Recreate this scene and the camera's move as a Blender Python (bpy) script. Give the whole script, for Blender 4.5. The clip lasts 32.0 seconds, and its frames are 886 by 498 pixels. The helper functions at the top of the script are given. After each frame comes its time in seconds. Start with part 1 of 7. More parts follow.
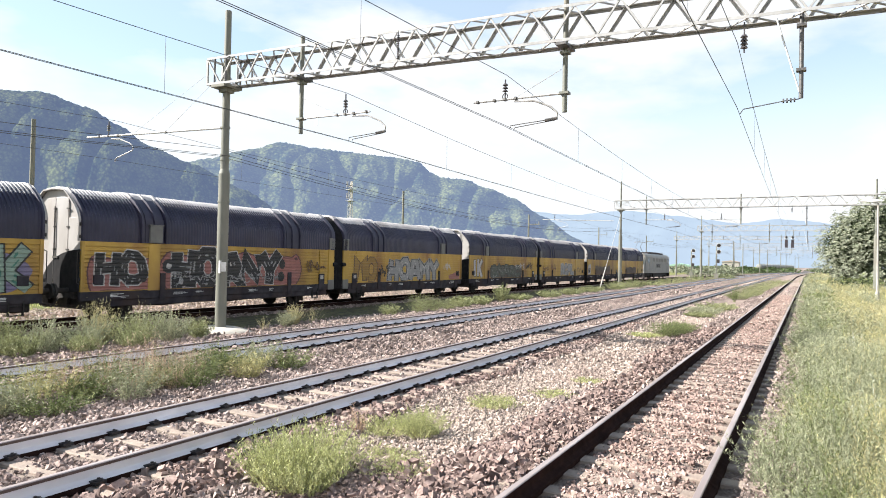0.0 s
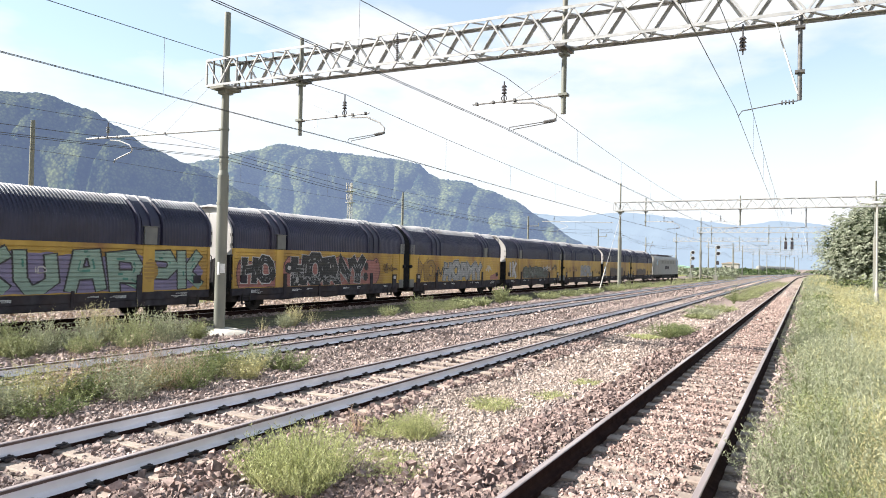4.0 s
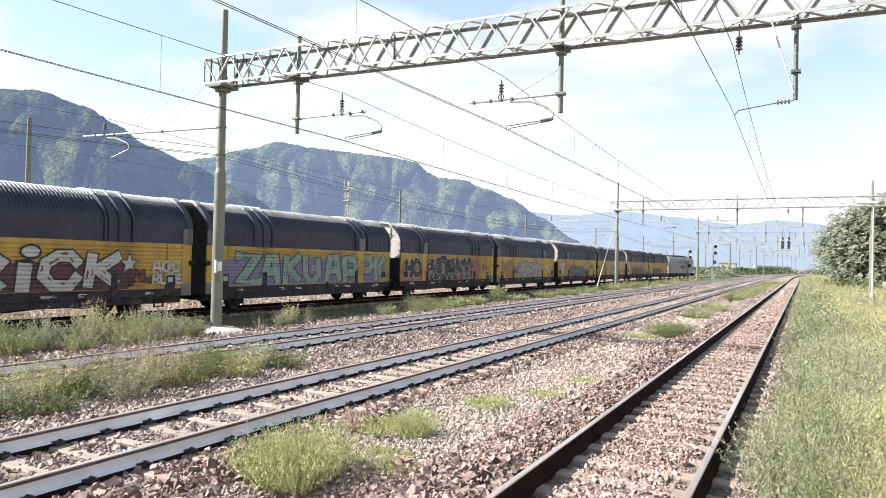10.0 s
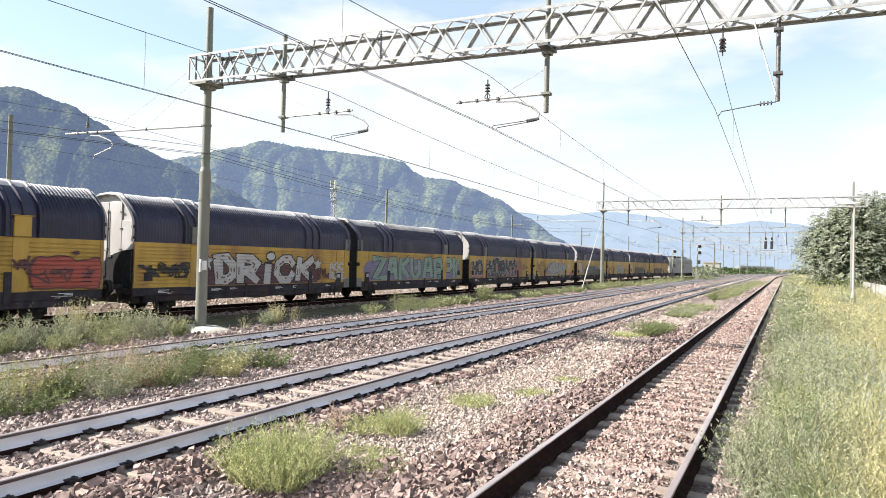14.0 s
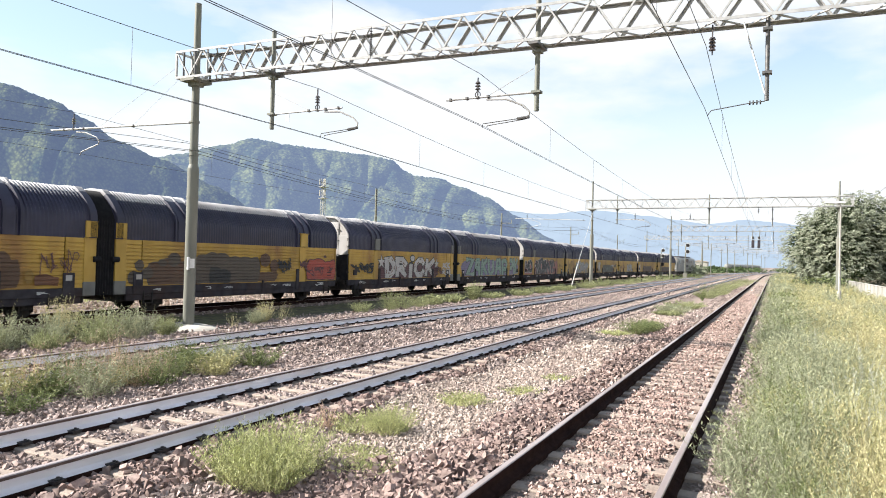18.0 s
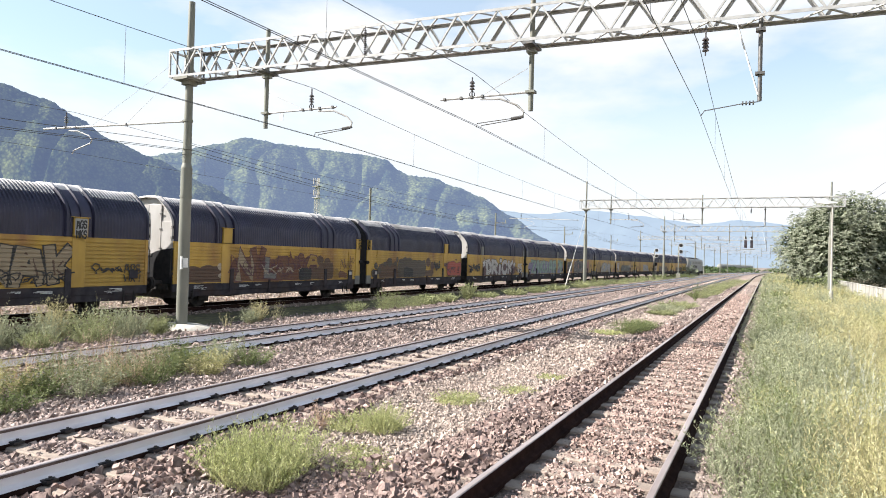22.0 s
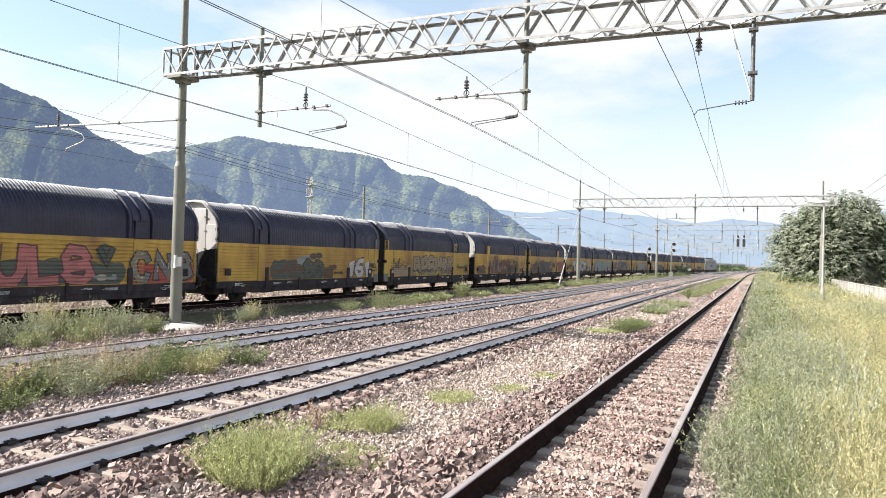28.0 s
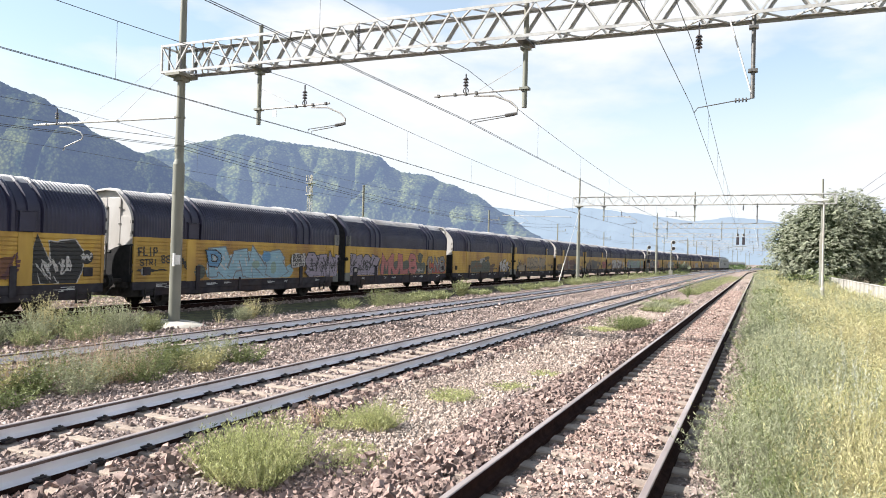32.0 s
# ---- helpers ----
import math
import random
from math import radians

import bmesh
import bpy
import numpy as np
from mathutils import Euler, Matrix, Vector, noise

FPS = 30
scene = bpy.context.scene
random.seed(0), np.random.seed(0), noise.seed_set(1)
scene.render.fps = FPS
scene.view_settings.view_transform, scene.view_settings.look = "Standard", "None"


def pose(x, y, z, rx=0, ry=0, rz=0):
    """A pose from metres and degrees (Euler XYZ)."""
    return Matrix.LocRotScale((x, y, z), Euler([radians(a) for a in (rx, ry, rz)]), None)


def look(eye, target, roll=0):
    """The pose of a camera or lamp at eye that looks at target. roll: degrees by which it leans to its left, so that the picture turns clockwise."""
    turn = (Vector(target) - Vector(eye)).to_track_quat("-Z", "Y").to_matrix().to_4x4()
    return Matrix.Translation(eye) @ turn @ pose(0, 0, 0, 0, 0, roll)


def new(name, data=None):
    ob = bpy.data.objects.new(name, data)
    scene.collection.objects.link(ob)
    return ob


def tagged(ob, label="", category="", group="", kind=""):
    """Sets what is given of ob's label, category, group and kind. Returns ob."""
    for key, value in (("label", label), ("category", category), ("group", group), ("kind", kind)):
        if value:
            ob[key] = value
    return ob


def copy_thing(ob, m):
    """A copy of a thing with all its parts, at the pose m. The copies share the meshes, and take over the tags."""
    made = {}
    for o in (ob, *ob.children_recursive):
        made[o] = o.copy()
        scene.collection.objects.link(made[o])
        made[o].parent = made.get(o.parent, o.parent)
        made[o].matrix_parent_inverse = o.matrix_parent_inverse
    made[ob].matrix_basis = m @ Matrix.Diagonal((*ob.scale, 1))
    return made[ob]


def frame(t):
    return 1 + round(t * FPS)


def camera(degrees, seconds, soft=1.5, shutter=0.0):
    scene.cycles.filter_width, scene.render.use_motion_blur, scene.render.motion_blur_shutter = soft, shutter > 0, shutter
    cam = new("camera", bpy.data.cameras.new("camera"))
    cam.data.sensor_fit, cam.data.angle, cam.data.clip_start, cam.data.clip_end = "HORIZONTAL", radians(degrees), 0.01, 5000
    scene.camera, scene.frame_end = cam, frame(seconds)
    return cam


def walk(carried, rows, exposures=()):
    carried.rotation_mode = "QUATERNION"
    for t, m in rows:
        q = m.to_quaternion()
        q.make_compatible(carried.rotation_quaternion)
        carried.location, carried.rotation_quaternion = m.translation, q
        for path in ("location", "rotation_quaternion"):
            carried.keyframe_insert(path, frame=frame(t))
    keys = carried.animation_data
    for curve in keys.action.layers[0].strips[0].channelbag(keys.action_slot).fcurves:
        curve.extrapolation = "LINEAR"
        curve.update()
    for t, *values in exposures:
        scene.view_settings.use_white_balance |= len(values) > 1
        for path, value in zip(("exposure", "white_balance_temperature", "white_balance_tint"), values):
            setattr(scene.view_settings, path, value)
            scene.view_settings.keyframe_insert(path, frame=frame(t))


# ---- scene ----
# The camera is held by hand beside the near track and turns slowly to the right.
cam = camera(67.71, 32.0, soft=0.95)
# seconds, place, then tilt, lean and turn in degrees
PATH = (
    (0, 1.609, 0.005, 2.279, 0.927, -1.214, 28.987),
    (0.5, 1.609, 0.009, 2.280, 1.002, -1.220, 28.985),
    (1, 1.610, 0.010, 2.279, 1.024, -1.238, 28.988),
    (1.5, 1.610, 0.014, 2.280, 1.158, -1.204, 28.992),
    (2, 1.610, 0.014, 2.280, 0.953, -1.270, 29.023),
    (2.5, 1.611, 0.016, 2.280, 1.031, -1.290, 29.009),
    (3, 1.612, 0.016, 2.281, 0.915, -1.248, 28.982),
    (3.5, 1.618, 0.019, 2.280, 1.035, -1.234, 28.957),
    (5.5, 1.645, 0.019, 2.281, 1.082, -1.284, 28.961),
    (6, 1.654, 0.015, 2.280, 1.041, -1.360, 28.990),
    (6.5, 1.656, 0.016, 2.280, 0.987, -1.314, 29.015),
    (7, 1.657, 0.013, 2.279, 0.957, -1.322, 29.020),
    (7.5, 1.657, 0.013, 2.279, 1.076, -1.354, 28.932),
    (8, 1.657, 0.013, 2.279, 1.012, -1.354, 28.876),
    (8.5, 1.656, 0.012, 2.278, 1.050, -1.379, 28.877),
    (9, 1.655, 0.013, 2.277, 1.005, -1.350, 28.831),
    (9.5, 1.655, 0.013, 2.275, 1.025, -1.397, 28.785),
    (10, 1.656, 0.011, 2.274, 0.957, -1.377, 28.757),
    (10.5, 1.658, 0.008, 2.273, 1.032, -1.366, 28.701),
    (11, 1.659, 0.006, 2.271, 1.099, -1.351, 28.620),
    (11.5, 1.660, 0.007, 2.270, 0.978, -1.396, 28.532),
    (12, 1.662, 0.006, 2.268, 0.952, -1.408, 28.304),
    (12.5, 1.664, 0.004, 2.267, 1.024, -1.410, 28.027),
    (13, 1.667, 0.002, 2.266, 0.939, -1.446, 27.842),
    (13.5, 1.670, 0.000, 2.265, 0.945, -1.452, 27.724),
    (14, 1.674, -0.001, 2.264, 0.954, -1.446, 27.588),
    (14.5, 1.668, 0.007, 2.262, 0.956, -1.438, 27.550),
    (16.5, 1.642, 0.037, 2.257, 0.905, -1.478, 27.203),
    (17, 1.638, 0.042, 2.257, 0.901, -1.468, 27.107),
    (17.5, 1.638, 0.040, 2.258, 0.876, -1.525, 26.904),
    (18, 1.639, 0.035, 2.257, 0.846, -1.515, 26.667),
    (18.5, 1.640, 0.032, 2.257, 0.906, -1.534, 26.515),
    (19, 1.640, 0.030, 2.256, 0.927, -1.543, 26.434),
    (19.5, 1.642, 0.028, 2.255, 0.916, -1.533, 26.410),
    (20, 1.643, 0.025, 2.255, 0.910, -1.532, 26.356),
    (20.5, 1.644, 0.023, 2.255, 0.906, -1.540, 26.366),
    (21, 1.642, 0.024, 2.254, 0.811, -1.533, 26.356),
    (21.5, 1.641, 0.026, 2.253, 0.867, -1.573, 26.181),
    (22, 1.640, 0.028, 2.251, 0.840, -1.574, 26.149),
    (22.5, 1.639, 0.032, 2.250, 0.872, -1.551, 26.091),
    (23, 1.637, 0.036, 2.249, 0.808, -1.558, 26.051),
    (23.5, 1.636, 0.039, 2.250, 0.839, -1.553, 25.961),
    (24, 1.634, 0.040, 2.250, 0.799, -1.567, 25.880),
    (24.5, 1.633, 0.043, 2.250, 0.786, -1.563, 25.824),
    (25, 1.630, 0.046, 2.249, 0.942, -1.512, 25.729),
    (25.5, 1.631, 0.041, 2.249, 0.827, -1.525, 25.682),
    (27.5, 1.632, 0.005, 2.251, 0.793, -1.549, 25.586),
    (28, 1.630, -0.004, 2.250, 0.748, -1.556, 25.589),
    (28.5, 1.629, 0.001, 2.250, 0.720, -1.524, 25.572),
    (29, 1.628, 0.005, 2.249, 0.718, -1.516, 25.560),
    (29.5, 1.627, 0.010, 2.248, 0.695, -1.545, 25.602),
    (30, 1.626, 0.014, 2.248, 0.625, -1.513, 25.577),
    (30.5, 1.625, 0.017, 2.247, 0.642, -1.525, 25.562),
    (31, 1.623, 0.022, 2.247, 0.658, -1.533, 25.517),
    (31.5, 1.622, 0.028, 2.246, 0.671, -1.531, 25.513),
    (32, 1.621, 0.035, 2.246, 0.598, -1.555, 25.554),
)


def carried_pose(x, y, z, tilt, lean, turn):
    return pose(x, y, z, 90 + tilt, 0, turn) @ pose(0, 0, 0, 0, 0, -lean)


walk(cam, [(t, carried_pose(*p)) for t, *p in PATH], ((0, 1.47), (14.5, 1.46), (17.5, 1.43), (25.0, 1.4), (32.0, 1.39)))

# ---- light ----
SUN_TO = Vector((-1.12, -0.62, 1.0)).normalized()
world = bpy.data.worlds.new("sky")
scene.world = world
world.use_nodes = True
wn, wl = world.node_tree.nodes, world.node_tree.links
wn.clear()
w_out = wn.new("ShaderNodeOutputWorld")
w_bg = wn.new("ShaderNodeBackground")
w_sky = wn.new("ShaderNodeTexSky")
w_sky.sky_type = "NISHITA"
w_sky.sun_disc = False
w_sky.sun_elevation = math.asin(SUN_TO.z)
w_sky.sun_rotation = math.atan2(SUN_TO.x, SUN_TO.y)
w_sky.altitude = 250
w_sky.air_density, w_sky.dust_density, w_sky.ozone_density = 1.0, 0.8, 0.3
w_co = wn.new("ShaderNodeTexCoord")
w_map = wn.new("ShaderNodeMapping")
w_map.inputs["Scale"].default_value = (1.0, 1.0, 2.6)
w_map.inputs["Location"].default_value = (0.85, 0.1, 0.55)
w_noise = wn.new("ShaderNodeTexNoise")
w_noise.inputs["Scale"].default_value = 1.9
w_noise.inputs["Detail"].default_value = 7.0
w_noise.inputs["Roughness"].default_value = 0.52
w_ramp = wn.new("ShaderNodeValToRGB")     # gaps between the clouds
w_ramp.color_ramp.elements[0].position, w_ramp.color_ramp.elements[1].position = 0.43, 0.54
w_ramp.color_ramp.elements[0].color = (0.62, 0.62, 0.62, 1)
w_ramp.color_ramp.elements[1].color = (0.0, 0.0, 0.0, 1)
w_mul = wn.new("ShaderNodeVectorMath")
w_mul.operation = "MULTIPLY"
w_mul.inputs[1].default_value = (0.070, 0.087, 0.088)
w_mix = wn.new("ShaderNodeMix")
w_mix.data_type = "RGBA"
w_mix.inputs["A"].default_value = (0.388, 0.398, 0.414, 1)
wl.new(w_co.outputs["Generated"], w_map.inputs["Vector"])
wl.new(w_map.outputs["Vector"], w_noise.inputs["Vector"])
wl.new(w_noise.outputs["Fac"], w_ramp.inputs["Fac"])
wl.new(w_sky.outputs["Color"], w_mul.inputs[0])
# bright hazy cloud low down, broken higher up, clearer blue overhead
w_sep = wn.new("ShaderNodeSeparateXYZ")
wl.new(w_co.outputs["Generated"], w_sep.inputs["Vector"])


def height_ramp(low, high, a, b):
    """Rises with the height in the sky."""
    r = wn.new("ShaderNodeMapRange")
    r.interpolation_type = "SMOOTHSTEP"
    for key, value in (("From Min", low), ("From Max", high), ("To Min", a), ("To Max", b)):
        r.inputs[key].default_value = value
    wl.new(w_sep.outputs["Z"], r.inputs["Value"])
    return r.outputs["Result"]


w_gap = wn.new("ShaderNodeMath")
w_gap.operation = "MULTIPLY"
wl.new(w_ramp.outputs["Color"], w_gap.inputs[0])
wl.new(height_ramp(0.06, 0.3, 0.1, 1.0), w_gap.inputs[1])
w_fac = wn.new("ShaderNodeMath")
w_fac.operation = "MAXIMUM"
wl.new(w_gap.outputs[0], w_fac.inputs[0])
wl.new(height_ramp(0.4, 0.8, 0.0, 0.78), w_fac.inputs[1])
wl.new(w_fac.outputs[0], w_mix.inputs["Factor"])
wl.new(w_mul.outputs["Vector"], w_mix.inputs["B"])
wl.new(w_mix.outputs["Result"], w_bg.inputs["Color"])
wl.new(w_bg.outputs["Background"], w_out.inputs["Surface"])

sun = new("sun", bpy.data.lights.new("sun", "SUN"))
sun.data.energy = 5.0
sun.data.angle = radians(0.53)
sun.data.color = (1.0, 0.955, 0.90)
sun.matrix_world = look(SUN_TO * 50, (0, 0, 0))


# ---- materials ----
def surface(name, a, b, scale=3.0, rough=0.7, metal=0.0, bump=0.0, bump_scale=40.0, grime=None, grime_scale=0.8,
            grime_amount=0.4, island=0.0, per_object=0.0, spec=0.4, translucent=0.0, low=0.35, high=0.65, stretch=(1, 1, 1)):
    """A procedural surface: two tones by noise, a second, larger stain, fine relief, and some difference piece by piece."""
    m = bpy.data.materials.new(name)
    m.use_nodes = True
    n, l = m.node_tree.nodes, m.node_tree.links
    bsdf = n["Principled BSDF"]
    bsdf.inputs["Roughness"].default_value = rough
    bsdf.inputs["Metallic"].default_value = metal
    bsdf.inputs["Specular IOR Level"].default_value = spec
    co = n.new("ShaderNodeTexCoord")
    mp = n.new("ShaderNodeMapping")
    mp.inputs["Scale"].default_value = stretch
    l.new(co.outputs["Object"], mp.inputs["Vector"])

    def noise_ramp(s, lo, hi, detail=6.0):
        t = n.new("ShaderNodeTexNoise")
        t.inputs["Scale"].default_value, t.inputs["Detail"].default_value = s, detail
        l.new(mp.outputs["Vector"], t.inputs["Vector"])
        r = n.new("ShaderNodeMapRange")
        r.inputs["From Min"].default_value, r.inputs["From Max"].default_value = lo, hi
        l.new(t.outputs["Fac"], r.inputs["Value"])
        return t, r.outputs["Result"]

    def mix(fac, x, y, kind="MIX"):
        k = n.new("ShaderNodeMix")
        k.data_type, k.blend_type = "RGBA", kind
        for key, v in (("Factor", fac), ("A", x), ("B", y)):
            if isinstance(v, (int, float)):
                k.inputs[key].default_value = v
            elif isinstance(v, tuple):
                k.inputs[key].default_value = (*v[:3], 1)
            else:
                l.new(v, k.inputs[key])
        return k.outputs["Result"]

    _, f = noise_ramp(scale, low, high)
    col = mix(f, a, b)
    if grime:
        _, g = noise_ramp(grime_scale, 0.45, 0.75)
        gm = n.new("ShaderNodeMath")
        gm.operation = "MULTIPLY"
        gm.inputs[1].default_value = grime_amount
        l.new(g, gm.inputs[0])
        col = mix(gm.outputs[0], col, grime)
    if island or per_object:
        src = n.new("ShaderNodeNewGeometry").outputs["Random Per Island"] if island else n.new("ShaderNodeObjectInfo").outputs["Random"]
        amount = island or per_object
        r = n.new("ShaderNodeMapRange")
        r.inputs["To Min"].default_value, r.inputs["To Max"].default_value = 1 - amount, 1 + amount
        l.new(src, r.inputs["Value"])
        s = n.new("ShaderNodeVectorMath")
        s.operation = "SCALE"
        l.new(col, s.inputs[0])
        l.new(r.outputs["Result"], s.inputs["Scale"])
        col = s.outputs["Vector"]
    l.new(col, bsdf.inputs["Base Color"])
    if bump:
        t = n.new("ShaderNodeTexNoise")
        t.inputs["Scale"].default_value, t.inputs["Detail"].default_value = bump_scale, 5.0
        l.new(mp.outputs["Vector"], t.inputs["Vector"])
        b2 = n.new("ShaderNodeBump")
        b2.inputs["Strength"].default_value, b2.inputs["Distance"].default_value = bump, 0.02
        l.new(t.outputs["Fac"], b2.inputs["Height"])
        l.new(b2.outputs["Normal"], bsdf.inputs["Normal"])
    if translucent:
        tr = n.new("ShaderNodeBsdfTranslucent")
        l.new(col, tr.inputs["Color"])
        ms = n.new("ShaderNodeMixShader")
        ms.inputs["Fac"].default_value = translucent
        l.new(bsdf.outputs["BSDF"], ms.inputs[1])
        l.new(tr.outputs["BSDF"], ms.inputs[2])
        l.new(ms.outputs["Shader"], n["Material Output"].inputs["Surface"])
    return m


M_RUST = surface("rusty_rail_steel", (0.016, 0.009, 0.0085), (0.032, 0.018, 0.016), 9, 0.9, 0.0, 0.3, 60, (0.04, 0.022, 0.017), 1.5, 0.5, spec=0.03)
M_HEAD = surface("worn_rail_head", (0.42, 0.36, 0.345), (0.27, 0.215, 0.20), 6, 0.45, 0.4, 0.05, 30, stretch=(1, 0.1, 1))
M_HEADSIDE = surface("brown_rail_head_side", (0.085, 0.062, 0.056), (0.13, 0.098, 0.088), 9, 0.8, 0.0, 0.2, 60, (0.07, 0.045, 0.04), 1.5, 0.5, spec=0.15)
M_WHITE_RAIL = surface("white_painted_rail_web", (0.74, 0.74, 0.78), (0.62, 0.61, 0.64), 4, 0.55, 0, 0.1, 40, (0.55, 0.48, 0.44), 2.2, 0.35, stretch=(1, 0.3, 1))
M_CLIP = surface("black_rail_clip", (0.02, 0.02, 0.022), (0.045, 0.04, 0.04), 20, 0.5, 0.4)
M_SLEEPER = surface("weathered_sleeper", (0.33, 0.27, 0.22), (0.24, 0.195, 0.165), 7, 0.9, 0, 0.5, 50, (0.22, 0.16, 0.13), 2.5, 0.5, per_object=0.12)
M_STONE = surface("porphyry_ballast", (0.197, 0.15, 0.134), (0.375, 0.306, 0.274), 14, 0.9, 0, 0.3, 60, (0.175, 0.125, 0.112), 0.45, 0.6, island=0.5, spec=0.2)
M_SHOULDER = surface("dark_porphyry_ballast", (0.15, 0.104, 0.091), (0.31, 0.234, 0.205), 14, 0.9, 0, 0.3, 60, (0.122, 0.082, 0.078), 0.6, 0.5, island=0.55, spec=0.2)
M_CRIB = surface("rust_dusted_ballast", (0.235, 0.165, 0.144), (0.425, 0.32, 0.275), 14, 0.9, 0, 0.3, 60, (0.165, 0.10, 0.08), 0.8, 0.6, island=0.5, spec=0.2)
M_GRAVEL = surface("pale_beige_gravel", (0.285, 0.228, 0.194), (0.47, 0.394, 0.338), 14, 0.9, 0, 0.3, 60, (0.24, 0.175, 0.15), 0.6, 0.6, island=0.45, spec=0.2)
M_ZINC = surface("galvanised_lattice_steel", (0.34, 0.335, 0.325), (0.46, 0.455, 0.445), 5, 0.5, 0.1, 0.05, 30, (0.25, 0.235, 0.215), 1.2, 0.6)
M_DARKSTEEL = surface("dark_fitting_steel", (0.10, 0.10, 0.10), (0.16, 0.15, 0.14), 12, 0.5, 0.6)
M_MAST = surface("grey_green_mast_paint", (0.155, 0.16, 0.135), (0.205, 0.205, 0.17), 2.5, 0.6, 0.1, 0.05, 30, (0.14, 0.115, 0.085), 1.0, 0.5, stretch=(1, 1, 0.3))
M_CONCRETE = surface("pale_concrete", (0.33, 0.31, 0.28), (0.42, 0.40, 0.36), 2.5, 0.85, 0, 0.25, 30, (0.2, 0.18, 0.155), 0.9, 0.7)
M_SLAB = surface("sunbleached_concrete", (0.36, 0.335, 0.29), (0.46, 0.43, 0.38), 3.0, 0.9, 0, 0.3, 25, (0.38, 0.34, 0.29), 1.6, 0.6)
M_WIRE = surface("dark_copper_wire", (0.055, 0.055, 0.055), (0.09, 0.085, 0.08), 8, 0.5, 0.6)
M_INSUL = surface("dark_glazed_insulator", (0.06, 0.055, 0.06), (0.09, 0.08, 0.08), 10, 0.25)
M_YELLOW = surface("weathered_yellow_paint", (0.39, 0.238, 0.04), (0.47, 0.296, 0.056), 2.0, 0.5, 0, 0.06, 30, (0.20, 0.09, 0.035), 0.8, 1.0, per_object=0.14, stretch=(1, 1, 0.35))
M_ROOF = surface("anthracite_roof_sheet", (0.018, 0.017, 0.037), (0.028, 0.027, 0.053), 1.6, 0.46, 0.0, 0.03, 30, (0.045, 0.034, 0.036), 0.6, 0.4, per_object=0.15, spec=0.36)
# pale copy of the roof colour: sunlight on the top put into the paint
M_ROOFTOP = surface("sunlit_pale_roof_top", (0.25, 0.245, 0.25), (0.36, 0.35, 0.355), 1.2, 0.6, 0.0, 0.03, 30, (0.13, 0.11, 0.095), 0.5, 0.6, per_object=0.12, spec=0.4)
M_PLATE = surface("grey_cover_plate", (0.13, 0.128, 0.12), (0.17, 0.165, 0.15), 3, 0.6, 0.1)
M_SILL = surface("grimy_grey_underframe", (0.031, 0.028, 0.034), (0.056, 0.051, 0.057), 3, 0.85, 0.0, 0.1, 30, (0.06, 0.038, 0.03), 1.2, 0.7, spec=0.15)
M_BLACK = surface("sooty_black_running_gear", (0.02, 0.02, 0.02), (0.05, 0.042, 0.038), 6, 0.8, 0.2, 0.1, 40)
M_DOOR = surface("white_end_door_paint", (0.43, 0.415, 0.40), (0.36, 0.34, 0.32), 2.2, 0.55, 0, 0.05, 20, (0.30, 0.23, 0.18), 1.1, 0.5, stretch=(1, 1, 0.4))
M_BELLOWS = surface("black_rubber_bellows", (0.012, 0.012, 0.014), (0.022, 0.021, 0.022), 6, 0.8, spec=0.15)
M_WHITE = surface("white_marking_paint", (0.7, 0.7, 0.68), (0.58, 0.57, 0.55), 8, 0.6)
M_GREYLOCO = surface("light_grey_locomotive_paint", (0.20, 0.20, 0.185), (0.165, 0.165, 0.155), 1.5, 0.45, 0, 0, 30, (0.3, 0.26, 0.2), 0.8, 0.5)
M_GLASS = surface("dark_cab_glass", (0.02, 0.025, 0.03), (0.03, 0.035, 0.04), 2, 0.08, 0, spec=0.7)


